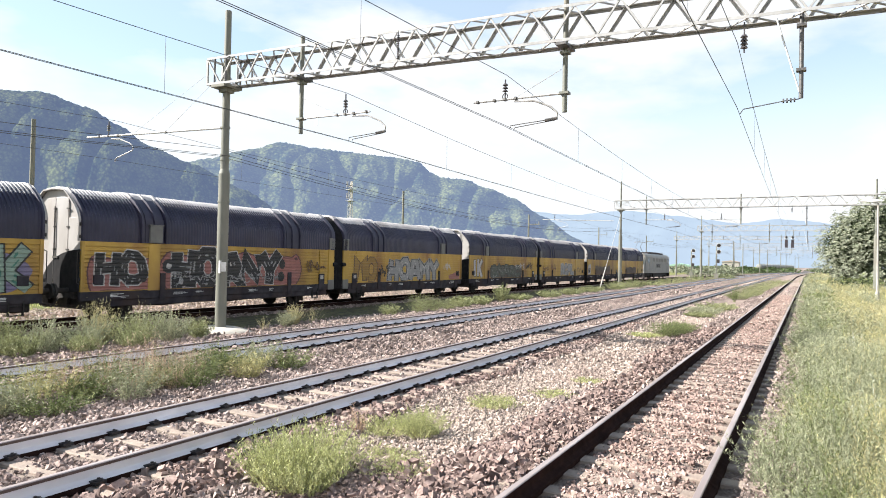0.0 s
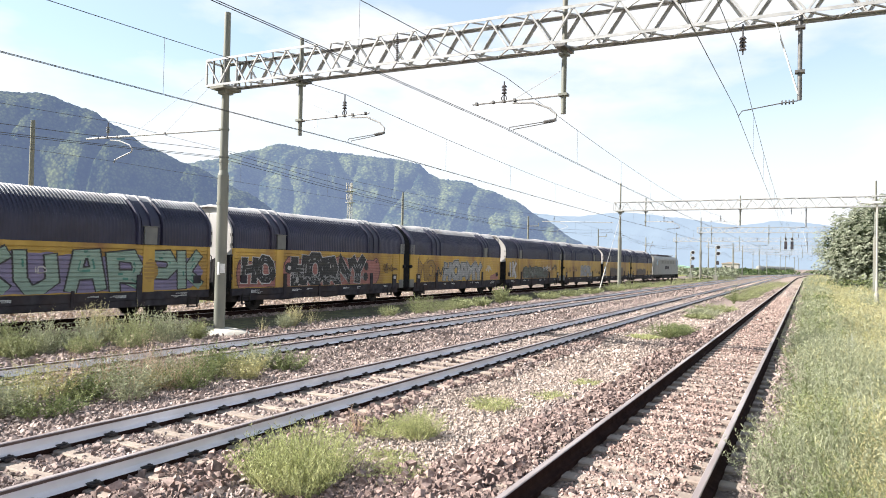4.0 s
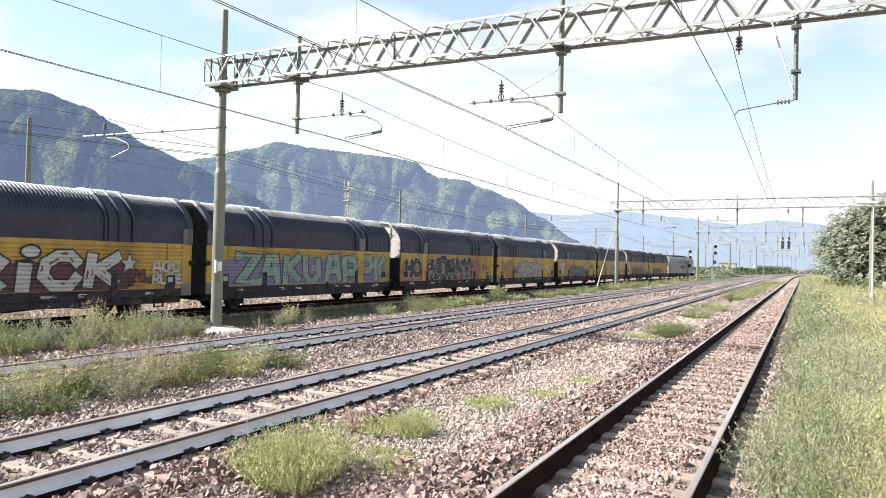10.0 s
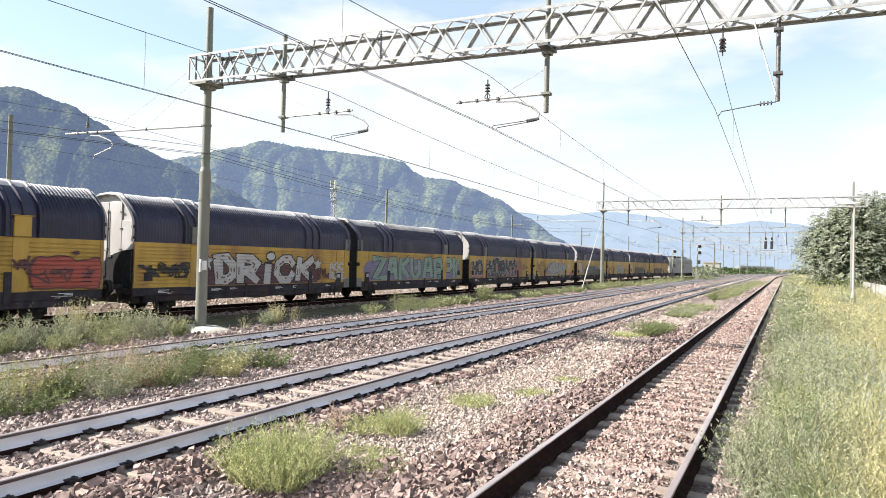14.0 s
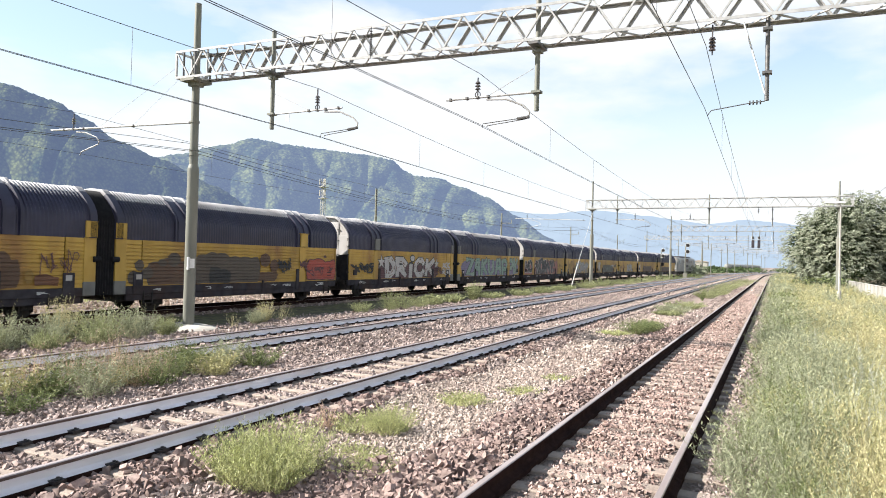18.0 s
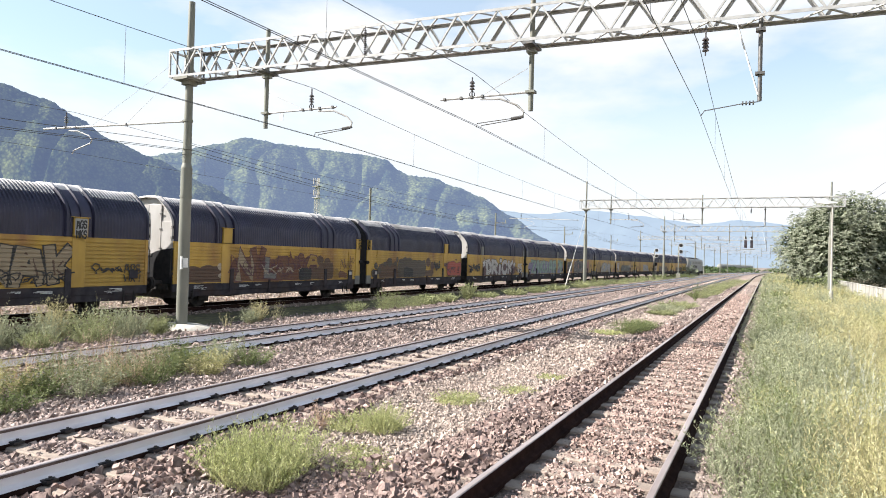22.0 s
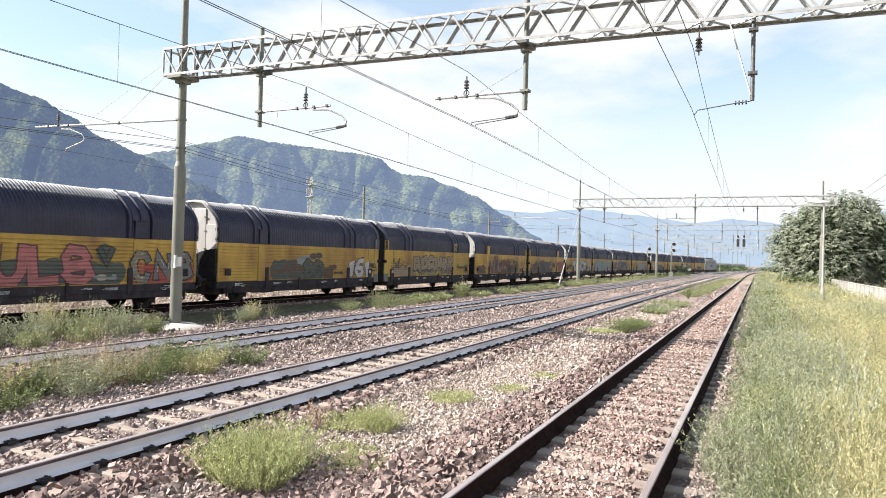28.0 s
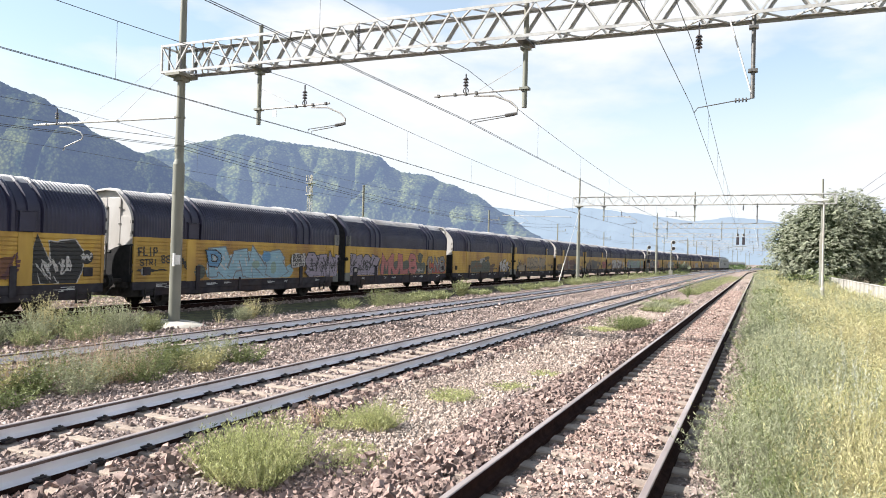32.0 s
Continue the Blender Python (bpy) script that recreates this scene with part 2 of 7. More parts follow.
# ---- builders ----
class Shape:
    """Collects plain solids, to be linked as one mesh."""

    def __init__(self):
        self.v, self.f, self.m = [], [], []

    def add(self, verts, faces, mat=0):
        k = len(self.v)
        self.v += [tuple(p) for p in verts]
        self.f += [tuple(i + k for i in f) for f in faces]
        self.m += [mat] * len(faces)
        return self

    def box(self, x0, x1, y0, y1, z0, z1, mat=0, c=0.0):
        """A box; c: the width of its chamfered edges."""
        if not c:
            v = [(x, y, z) for z in (z0, z1) for y in (y0, y1) for x in (x0, x1)]
            return self.add(v, [(0, 2, 3, 1), (4, 5, 7, 6), (0, 1, 5, 4), (2, 6, 7, 3), (0, 4, 6, 2), (1, 3, 7, 5)], mat)
        c = min(c, (x1 - x0) / 2.2, (y1 - y0) / 2.2, (z1 - z0) / 2.2)
        ring = lambda a, z: [(x0 + a, y0 + c, z), (x0 + c, y0 + a, z), (x1 - c, y0 + a, z), (x1 - a, y0 + c, z),
                             (x1 - a, y1 - c, z), (x1 - c, y1 - a, z), (x0 + c, y1 - a, z), (x0 + a, y1 - c, z)]
        v = ring(c, z0) + ring(0, z0 + c) + ring(0, z1 - c) + ring(c, z1)
        f = [tuple(range(7, -1, -1)), tuple(range(24, 32))]
        for k in range(3):
            f += [(k * 8 + i, k * 8 + (i + 1) % 8, k * 8 + 8 + (i + 1) % 8, k * 8 + 8 + i) for i in range(8)]
        return self.add(v, f, mat)

    def rod(self, p, q, r, n=8, r2=None, mat=0):
        p, q = Vector(p), Vector(q)
        d = (q - p).normalized()
        u = d.orthogonal().normalized()
        w = d.cross(u)
        r2 = r if r2 is None else r2
        v = []
        for c, rr in ((p, r), (q, r2)):
            v += [c + (u * math.cos(2 * math.pi * i / n) + w * math.sin(2 * math.pi * i / n)) * rr for i in range(n)]
        f = [(i, (i + 1) % n, n + (i + 1) % n, n + i) for i in range(n)] + [tuple(range(n - 1, -1, -1)), tuple(range(n, 2 * n))]
        return self.add(v, f, mat)

    def tube(self, pts, r, n=6, mat=0):
        """A bent tube through the points."""
        pts = [Vector(p) for p in pts]
        v, last = [], None
        for i, p in enumerate(pts):
            d = (pts[min(i + 1, len(pts) - 1)] - pts[max(i - 1, 0)]).normalized()
            u = d.orthogonal().normalized() if last is None else (last - d * last.dot(d)).normalized()
            last = u
            w = d.cross(u)
            v += [p + (u * math.cos(2 * math.pi * k / n) + w * math.sin(2 * math.pi * k / n)) * r for k in range(n)]
        f = []
        for i in range(len(pts) - 1):
            f += [(i * n + k, i * n + (k + 1) % n, (i + 1) * n + (k + 1) % n, (i + 1) * n + k) for k in range(n)]
        f += [tuple(range(n - 1, -1, -1)), tuple(range((len(pts) - 1) * n, len(pts) * n))]
        return self.add(v, f, mat)

    def extrude(self, profile, axis, a, b, mat=0):
        """A closed outline of (u, w), drawn out along an axis from a to b."""
        n = len(profile)
        put = {"x": lambda s, u, w: (s, u, w), "y": lambda s, u, w: (u, s, w), "z": lambda s, u, w: (u, w, s)}[axis]
        v = [put(s, u, w) for s in (a, b) for u, w in profile]
        f = [(i, (i + 1) % n, n + (i + 1) % n, n + i) for i in range(n)] + [tuple(range(n - 1, -1, -1)), tuple(range(n, 2 * n))]
        return self.add(v, f, mat)

    def mesh(self, name, mats, smooth=False):
        me = bpy.data.meshes.new(name)
        me.from_pydata(self.v, [], self.f)
        for m in (mats if isinstance(mats, (list, tuple)) else [mats]):
            me.materials.append(m)
        if any(self.m):
            me.polygons.foreach_set("material_index", self.m)
        bm = bmesh.new()
        bm.from_mesh(me)
        bmesh.ops.recalc_face_normals(bm, faces=bm.faces)
        bm.to_mesh(me)
        bm.free()
        if smooth:
            me.polygons.foreach_set("use_smooth", [True] * len(me.polygons))
            me.set_sharp_from_angle(angle=radians(38))
        return me


def part(name, shape, mats, parent=None, label="", smooth=False, at=None):
    """One mesh object, of a Shape or of mesh data that is shared, under its thing."""
    me = shape.mesh(name, mats, smooth) if isinstance(shape, Shape) else shape
    ob = new(name, me)
    ob.parent = parent
    if at is not None:
        ob.matrix_basis = at
    if label:
        tagged(ob, label)
    return ob


def raw_mesh(name, verts, faces, mats, smooth=False, index=None):
    """A large mesh from arrays: faces is an (n, 3) or (n, 4) array."""
    me = bpy.data.meshes.new(name)
    verts, faces = np.asarray(verts, dtype=np.float32), np.asarray(faces, dtype=np.int32)
    k = faces.shape[1]
    me.vertices.add(len(verts))
    me.vertices.foreach_set("co", verts.ravel())
    me.loops.add(faces.size)
    me.loops.foreach_set("vertex_index", faces.ravel())
    me.polygons.add(len(faces))
    me.polygons.foreach_set("loop_start", np.arange(0, faces.size, k, dtype=np.int32))
    for m in (mats if isinstance(mats, (list, tuple)) else [mats]):
        me.materials.append(m)
    if index is not None:
        me.polygons.foreach_set("material_index", np.asarray(index, dtype=np.int32))
    me.polygons.foreach_set("use_smooth", [smooth] * len(faces))
    me.update(calc_edges=True)
    me.validate()
    return me


def thing(name, label, category, group="", at=None, kind=""):
    ob = new(name)
    ob.empty_display_size = 0.3
    if at is not None:
        ob.matrix_basis = at
    return tagged(ob, label, category, group, kind)


# ---- plan ----
RAIL_TOP = 0.2
TRACKS = (0.0, -5.28, -10.2)
SIDE_X, SIDE_TOP = -20.4, -0.02
GANTRY_Y = (15.2, 64.0, 112.8, 161.6, 210.4, 259.2, 308.0)


def bend(y):
    """How far the main tracks swing to the right at y."""
    if y < 150:
        return 0.0
    return 0.0003 * (min(y, 256) - 150) ** 2 + 0.0636 * max(0.0, y - 256)


def side_x(y):
    """The middle of the side track, on which the train runs."""
    if y < 100:
        return SIDE_X
    return SIDE_X + 0.105 / 60 * (min(y, 130) - 100) ** 2 + 0.105 * max(0.0, y - 130)


def ground_z(x, y):
    """Height of the bare ground."""
    u = x - bend(y)
    z = -0.09
    for c in TRACKS:
        z = max(z, -0.012 - 0.2 * max(0.0, abs(u - c) - 1.55)) - (0.06 if c == 0.0 else 0.035) * max(0.0, 1 - abs(abs(u - c) - 0.7525) / 0.3)
    s = x - side_x(y)
    if u < -13.0:
        k = min(1.0, (-13.0 - u) / 2.5)
        z = z * (1 - k) - 0.24 * k
    if u > 1.7:
        z += 0.05 * min(1.0, (u - 1.7))
    return z + 0.018 * noise.noise((x * 0.9, y * 0.9, 0)) + 0.03 * noise.noise((x * 0.13, y * 0.13, 4))


# ---- ground ----
def ground_material():
    m = bpy.data.materials.new("gravel_soil_and_grass")
    m.use_nodes = True
    n, l = m.node_tree.nodes, m.node_tree.links
    bsdf = n["Principled BSDF"]
    bsdf.inputs["Roughness"].default_value = 0.95
    bsdf.inputs["Specular IOR Level"].default_value = 0.2
    co = n.new("ShaderNodeTexCoord")

    def tex(kind, scale):
        t = n.new(kind)
        t.inputs["Scale"].default_value = scale
        l.new(co.outputs["Object"], t.inputs["Vector"])
        return t

    def mix(fac, a, b, blend="MIX"):
        k = n.new("ShaderNodeMix")
        k.data_type, k.blend_type = "RGBA", blend
        for key, v in (("Factor", fac), ("A", a), ("B", b)):
            if isinstance(v, (int, float)):
                k.inputs[key].default_value = v
            elif isinstance(v, tuple):
                k.inputs[key].default_value = (*v, 1)
            else:
                l.new(v, k.inputs[key])
        return k.outputs["Result"]

    def span(value, a, b, c=0.0, d=1.0):
        r = n.new("ShaderNodeMapRange")
        for key, v in (("From Min", a), ("From Max", b), ("To Min", c), ("To Max", d)):
            r.inputs[key].default_value = v
        l.new(value, r.inputs["Value"])
        return r.outputs["Result"]

    cell = tex("ShaderNodeTexVoronoi", 17.0)
    fine = tex("ShaderNodeTexVoronoi", 45.0)
    big = tex("ShaderNodeTexNoise", 0.5)
    mid = tex("ShaderNodeTexNoise", 3.0)
    stone = mix(span(cell.outputs["Color"], 0.0, 1.0), (0.17, 0.125, 0.11), (0.34, 0.275, 0.24))
    stone = mix(span(fine.outputs["Color"], 0.3, 1.0, 0, 0.5), stone, (0.34, 0.29, 0.25))
    # shade between the stones put into the colour: darker towards cell edges
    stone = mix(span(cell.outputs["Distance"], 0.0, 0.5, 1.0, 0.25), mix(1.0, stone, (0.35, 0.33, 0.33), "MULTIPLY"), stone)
    stone = mix(span(big.outputs["Fac"], 0.35, 0.7, 0.0, 0.55), stone, (0.31, 0.255, 0.21))
    soil = mix(span(mid.outputs["Fac"], 0.35, 0.65), (0.085, 0.07, 0.046), (0.155, 0.13, 0.085))
    field = mix(span(big.outputs["Fac"], 0.35, 0.65), (0.10, 0.13, 0.035), (0.22, 0.21, 0.08))
    sep = n.new("ShaderNodeSeparateXYZ")
    l.new(co.outputs["Object"], sep.inputs["Vector"])
    wob = n.new("ShaderNodeMath")
    wob.operation = "MULTIPLY_ADD"
    wob.inputs[1].default_value = 1.6
    l.new(mid.outputs["Fac"], wob.inputs[0])
    l.new(sep.outputs["X"], wob.inputs[2])
    sep2 = span(wob.outputs[0], -3.0, -2.2)
    sep3 = span(wob.outputs[0], -0.2, -0.9)
    band = n.new("ShaderNodeMath")
    band.operation = "MULTIPLY"
    l.new(sep2, band.inputs[0])
    l.new(sep3, band.inputs[1])
    gravel = mix(span(fine.outputs["Color"], 0.2, 1.0), (0.22, 0.165, 0.14), (0.37, 0.30, 0.255))
    stone = mix(band.outputs[0], stone, gravel)
    # dark weedy soil beside the side track, with the train's shade painted in
    shade_a, shade_b = span(wob.outputs[0], -14.2, -15.0), span(wob.outputs[0], -18.6, -17.8)
    strip = n.new("ShaderNodeMath")
    strip.operation = "MULTIPLY"
    l.new(shade_a, strip.inputs[0])
    l.new(shade_b, strip.inputs[1])
    stone = mix(strip.outputs[0], stone, mix(span(mid.outputs["Fac"], 0.4, 0.6), (0.075, 0.066, 0.046), (0.125, 0.125, 0.062)))
    right = span(wob.outputs[0], 2.4, 3.4)
    left = span(wob.outputs[0], -25.0, -28.0)
    col = mix(right, stone, soil)
    col = mix(left, col, field)
    far = n.new("ShaderNodeMath")
    far.operation = "ABSOLUTE"
    l.new(sep.outputs["X"], far.inputs[0])
    col = mix(span(far.outputs[0], 30.0, 40.0), col, field)
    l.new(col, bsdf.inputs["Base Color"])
    add = n.new("ShaderNodeMath")
    add.operation = "ADD"
    l.new(cell.outputs["Distance"], add.inputs[0])
    l.new(fine.outputs["Distance"], add.inputs[1])
    inv = span(add.outputs[0], 0.0, 1.2, 1.0, 0.0)
    b = n.new("ShaderNodeBump")
    b.inputs["Strength"].default_value, b.inputs["Distance"].default_value = 0.9, 0.04
    l.new(inv, b.inputs["Height"])
    l.new(b.outputs["Normal"], bsdf.inputs["Normal"])
    return m


M_GROUND = ground_material()


def build_ground():
    step = lambda *parts: np.unique(np.concatenate([np.arange(a, b, s) for a, b, s in parts]).round(3))
    xs = step((-4200, -400, 400), (-400, -60, 40), (-60, -26, 4), (-26, 12, 0.3), (12, 60, 4), (60, 400, 40), (400, 4201, 400))
    ys = step((-4200, -400, 400), (-400, -40, 40), (-40, 0, 2), (0, 70, 0.5), (70, 300, 4), (300, 600, 40), (600, 4601, 400))
    v = [(x, y, ground_z(x, y) if abs(x) < 60 and -60 < y < 420 else -0.15) for y in ys for x in xs]
    nx, ny = len(xs), len(ys)
    i, j = np.meshgrid(np.arange(nx - 1), np.arange(ny - 1))
    a = (j * nx + i).ravel()
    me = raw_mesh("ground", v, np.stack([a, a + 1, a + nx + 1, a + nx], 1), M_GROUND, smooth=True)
    tagged(new("ground", me), "stony railway ground with pinkish ballast, soil and grass", "ground", kind="structure")


build_ground()


# ---- tracks ----
# the rusty foot reaches down as a dark band for the shade below
RAIL_OUTLINE = [(-0.075, -0.045), (0.075, -0.045), (0.075, 0.012), (0.03, 0.028), (0.0085, 0.05), (0.0085, 0.124), (0.036, 0.136), (0.036, 0.164),
                (0.028, 0.172), (-0.028, 0.172), (-0.036, 0.164), (-0.036, 0.136), (-0.0085, 0.124), (-0.0085, 0.05), (-0.03, 0.028), (-0.075, 0.012)]


def rail_mesh(middle, side, top, web, y0, y1):
    """One running rail, swept along the track."""
    ys = [y0]
    while ys[-1] < y1:
        ys.append(min(y1, ys[-1] + (6.0 if ys[-1] < 84 else 4.0)))
    n = len(RAIL_OUTLINE)
    v = [(middle(y) + side * 0.7525 + u, y, top - 0.172 + w) for y in ys for u, w in RAIL_OUTLINE]
    f, mi = [], []
    for k in range(len(ys) - 1):
        for i in range(n):
            f.append((k * n + i, k * n + (i + 1) % n, (k + 1) * n + (i + 1) % n, (k + 1) * n + i))
            mi.append(1 if 7 <= i <= 9 else (0 if i in (2, 3, 4, 5, 12, 13, 14) else (3 if i in (0, 1, 15) else 2)))
    me = raw_mesh("rail", v, f, [web, M_HEAD, M_RUST if web is M_RUST else M_HEADSIDE, M_RUST], index=mi)
    return me


def sleeper_shape(length, width, top, height):
    s = Shape()
    prof = [(-width / 2, 0), (width / 2, 0), (width / 2 - 0.015, height - 0.012), (width / 2 - 0.03, height), (-width / 2 + 0.03, height), (-width / 2 + 0.015, height - 0.012)]
    s.extrude(prof, "x", -length / 2, length / 2)
    s.v = [(x, y, z + top - height - (0.02 if abs(x) > 1.2 else 0)) for x, y, z in s.v]
    return s


def clip_shape():
    """A bent spring clip with its bolt."""
    s = Shape()
    s.tube([(0.0, -0.04, 0.0), (0.035, -0.042, 0.02), (0.06, -0.015, 0.024), (0.06, 0.02, 0.024), (0.035, 0.042, 0.02), (0.0, 0.04, 0.0)], 0.011, 5)
    s.box(-0.02, 0.085, -0.06, 0.06, -0.02, 0.014)
    s.rod((0.04, 0, 0), (0.04, 0, 0.042), 0.017, 6)
    return s


def build_track(number, c, web, label, sleeper_top):
    rng = random.Random(number)
    track = thing("railway_track_%d" % number, label, "railway track", kind="structure")
    middle = lambda y: c + bend(y)
    for side in (-1, 1):
        part("rail", rail_mesh(middle, side, RAIL_TOP, web, -30, 420), None, track)
    me = sleeper_shape(2.5, 0.25, sleeper_top, 0.14).mesh("sleeper", M_SLEEPER)
    clip = clip_shape().mesh("clip", M_CLIP)
    near, k = [], 0
    y = -6.0 + 0.17 * number
    rest = Shape()
    while y < 330:
        turn = math.degrees(math.atan((bend(y + 1) - bend(y - 1)) / 2)) + rng.uniform(-0.6, 0.6)
        if k < 190:
            part("sleeper", me, None, track, at=pose(middle(y), y, rng.uniform(-0.004, 0.004), 0, 0, -turn))
        else:
            x = middle(y)
            rest.box(x - 1.25, x + 1.25, y - 0.12, y + 0.12, -0.1, sleeper_top)
        if number > 1 and -2 < y < 75:
            for side in (-1, 1):
                for face in (1, -1):
                    if face < 0 and y > 22:
                        continue
                    part("clip", clip, None, track, at=pose(middle(y) + side * 0.7525 + face * 0.07, y, 0.045, 0, 0, 0 if face > 0 else 180))
        y += 0.6 if rng.random() > 0.04 else 0.66
        k += 1
    tagged(part("far_sleepers", rest, M_SLEEPER, track), kind="stuff")
    return track


build_track(1, TRACKS[0], M_RUST, "rusty disused-looking railway track with brown rails on ballast", 0.023)
build_track(2, TRACKS[1], M_WHITE_RAIL, "railway track with white-painted rail webs and black clips", 0.028)
build_track(3, TRACKS[2], M_WHITE_RAIL, "railway track with white-painted rail webs beside the mast", 0.028)


def build_side_track():
    track = thing("railway_track_4", "low dark side track under the goods train", "railway track", kind="structure")
    for side in (-1, 1):
        part("rail", rail_mesh(side_x, side, SIDE_TOP, M_RUST, -150, 420), None, track)
    rest = Shape()
    y = -20.0
    me = sleeper_shape(2.5, 0.25, SIDE_TOP - 0.155, 0.14).mesh("sleeper", M_SLEEPER)
    while y < 260:
        if y < 80:
            part("sleeper", me, None, track, at=pose(side_x(y), y, 0))
        else:
            rest.box(side_x(y) - 1.25, side_x(y) + 1.25, y - 0.12, y + 0.12, SIDE_TOP - 0.3, SIDE_TOP - 0.155)
        y += 0.62
    tagged(part("far_sleepers", rest, M_SLEEPER, track), kind="stuff")


build_side_track()


# ---- overhead line ----
BEAM_R, BEAM_Z, BEAM_H, BEAM_D = 7.4, 7.42, 0.82, 0.62
PANEL = 1.1


def brace_mesh(name, length, w, d):
    s = Shape()
    s.box(-w / 2, w / 2, -d / 2, d / 2, 0, length)
    return s.mesh(name, M_ZINC)


def aim(p, q):
    """A pose at p whose z axis points to q."""
    d = Vector(q) - Vector(p)
    return Matrix.Translation(p) @ d.to_track_quat("Z", "Y").to_matrix().to_4x4()


DIAGONAL = math.hypot(PANEL / 2, BEAM_H - 0.06)
FLAT_DIAGONAL = math.hypot(PANEL / 2, BEAM_D - 0.06)
CLAMP = Shape().box(-0.038, 0.038, -0.05, 0.05, -0.04, 0.04, 0, 0.012).mesh("clamp", M_DARKSTEEL)
BRACE = brace_mesh("brace", DIAGONAL, 0.055, 0.04)
BACK_BRACE = Shape().box(0.02, 0.03, -0.036, 0.036, 0, DIAGONAL).box(-0.06, 0.03, 0.026, 0.036, 0, DIAGONAL).mesh("brace", M_ZINC)
LACING = brace_mesh("lacing", FLAT_DIAGONAL, 0.04, 0.03)


def build_gantry(y, fine, skew=0.0, lift=0.0, left=-14.95):
    """A portal of two tubular masts with a lattice beam across the tracks, and hangers below it."""
    dx = bend(y)
    g = thing("catenary_gantry", "grey-green steel catenary gantry with lattice beam over the tracks", "catenary gantry", "catenary gantries", at=pose(dx, y, 0))
    n_mast = 14 if fine else 8
    for side, x in (("l", left), ("r", 6.4)):
        s = Shape()
        s.rod((x, 0, -0.3), (x, 0, 4.9), 0.175, n_mast)
        s.rod((x, 0, 4.9), (x, 0, 5.05), 0.175, n_mast, 0.135)
        s.rod((x, 0, 5.05), (x, 0, 10.2 if side == "l" else 9.6), 0.135 if fine else 0.11, n_mast, 0.1 if fine else 0.07)
        for z in (4.0, 5.35, 5.5, 6.4):
            s.rod((x, 0, z - 0.03), (x, 0, z + 0.03), 0.19 if z < 5 else 0.15, n_mast)
        mast = part("mast", s, M_MAST, g, smooth=True)
        b = Shape()
        # a low rounded slab, uneven at its rim
        for k, (rr, zz) in enumerate(((1.1, -0.45), (1.12, -0.19), (1.03, -0.11), (0.75, -0.05), (0.3, -0.03))):
            b.v += [(x + rr * (1.02 + 0.06 * math.sin(3 * a + 1)) * math.cos(a), rr * 0.72 * math.sin(a), zz + 0.012 * math.sin(2 * a + k)) for a in (2 * math.pi * i / 20 for i in range(20))]
            if k:
                b.f += [((k - 1) * 20 + i, (k - 1) * 20 + (i + 1) % 20, k * 20 + (i + 1) % 20, k * 20 + i) for i in range(20)]
                b.m += [0] * 20
        b.f += [tuple(range(80, 100)), tuple(range(19, -1, -1))]
        b.m += [0, 0]
        if fine and side == "l":
            part("footing", b, M_SLAB, g, "pale weathered concrete footing slab", smooth=True)
        b = Shape()
        b.box(x - 0.3, x + 0.3, -0.38, 0.38, BEAM_Z + lift - 0.14, BEAM_Z + lift - 0.055)
        b.box(x - 0.17, x + 0.17, -0.17, 0.17, BEAM_Z + lift - 0.26, BEAM_Z + lift - 0.14)
        part("bracket", b, M_MAST, g)
    # the four chords and their bracing
    tilt = lambda x: -0.29 * skew * (x + 15.75) / 23 + lift
    shift = lambda x: skew * (x + 15.75) / 23
    P = lambda x, s, z: (x, s * BEAM_D / 2 + shift(x), BEAM_Z + z * BEAM_H + tilt(x))
    for s in (-1, 1):
        for z in (0, 1):
            c = Shape()
            a, b = P(left - 0.55, s, z), P(BEAM_R, s, z)
            m = aim(a, b)
            length = (Vector(b) - Vector(a)).length
            c.box(-0.035 if s < 0 else -0.085, 0.035, 0.022, 0.034, 0, length)
            c.box(-0.035 * -s - 0.007, -0.035 * -s + 0.007, -0.038, 0.034, 0, length)
            part("chord", c, M_ZINC, g, at=m)
    x, k = left - 0.55, 0
    far = Shape()

    def strut(name, me, a, b, w, d):
        if fine:
            part(name, me, None, g, at=aim(a, b))
        else:
            far.rod(a, b, w * 0.6, 4)

    while x < BEAM_R - 0.2:
        x2 = min(x + PANEL / 2, BEAM_R)
        up = k % 2
        for s in (-1, 1):
            strut("brace", BRACE if s < 0 else BACK_BRACE, P(x, s, 1 - up), P(x2, s, up), 0.055, 0.03)
        for z in (0, 1):
            strut("lacing", LACING, P(x, -1 if up else 1, z), P(x2, 1 if up else -1, z), 0.045, 0.025)
        x, k = x2, k + 1
    for x in (left - 0.55, BEAM_R):
        e = Shape()
        for s in (-1, 1):
            e.rod(P(x, s, 0), P(x, s, 1), 0.04, 4)
        for z in (0, 1):
            e.rod(P(x, -1, z), P(x, 1, z), 0.04, 4)
        part("end_frame", e, M_ZINC, g)
    if not fine:
        part("bracing", far, M_ZINC, g)
    # hangers and registration gear
    top = BEAM_Z + BEAM_H + lift
    for x, r, low in ((-11.9, 0.065, 6.0), (-3.7, 0.065, 5.98), (1.43, 0.045, 5.85)):
        s = Shape()
        yy = shift(x)
        s.rod((x, yy, low), (x, yy, top + 0.35 if x < 1 else BEAM_Z + 0.1 + tilt(x)), r, 10 if fine else 6)
        for z in (BEAM_Z - 0.22 + tilt(x), 6.45):
            s.box(x - r - 0.05, x + r + 0.05, yy - r - 0.04, yy + r + 0.04, z - 0.03, z + 0.03)
        part("hanger_post", s, M_MAST if x < 1 else M_DARKSTEEL, g, smooth=True)
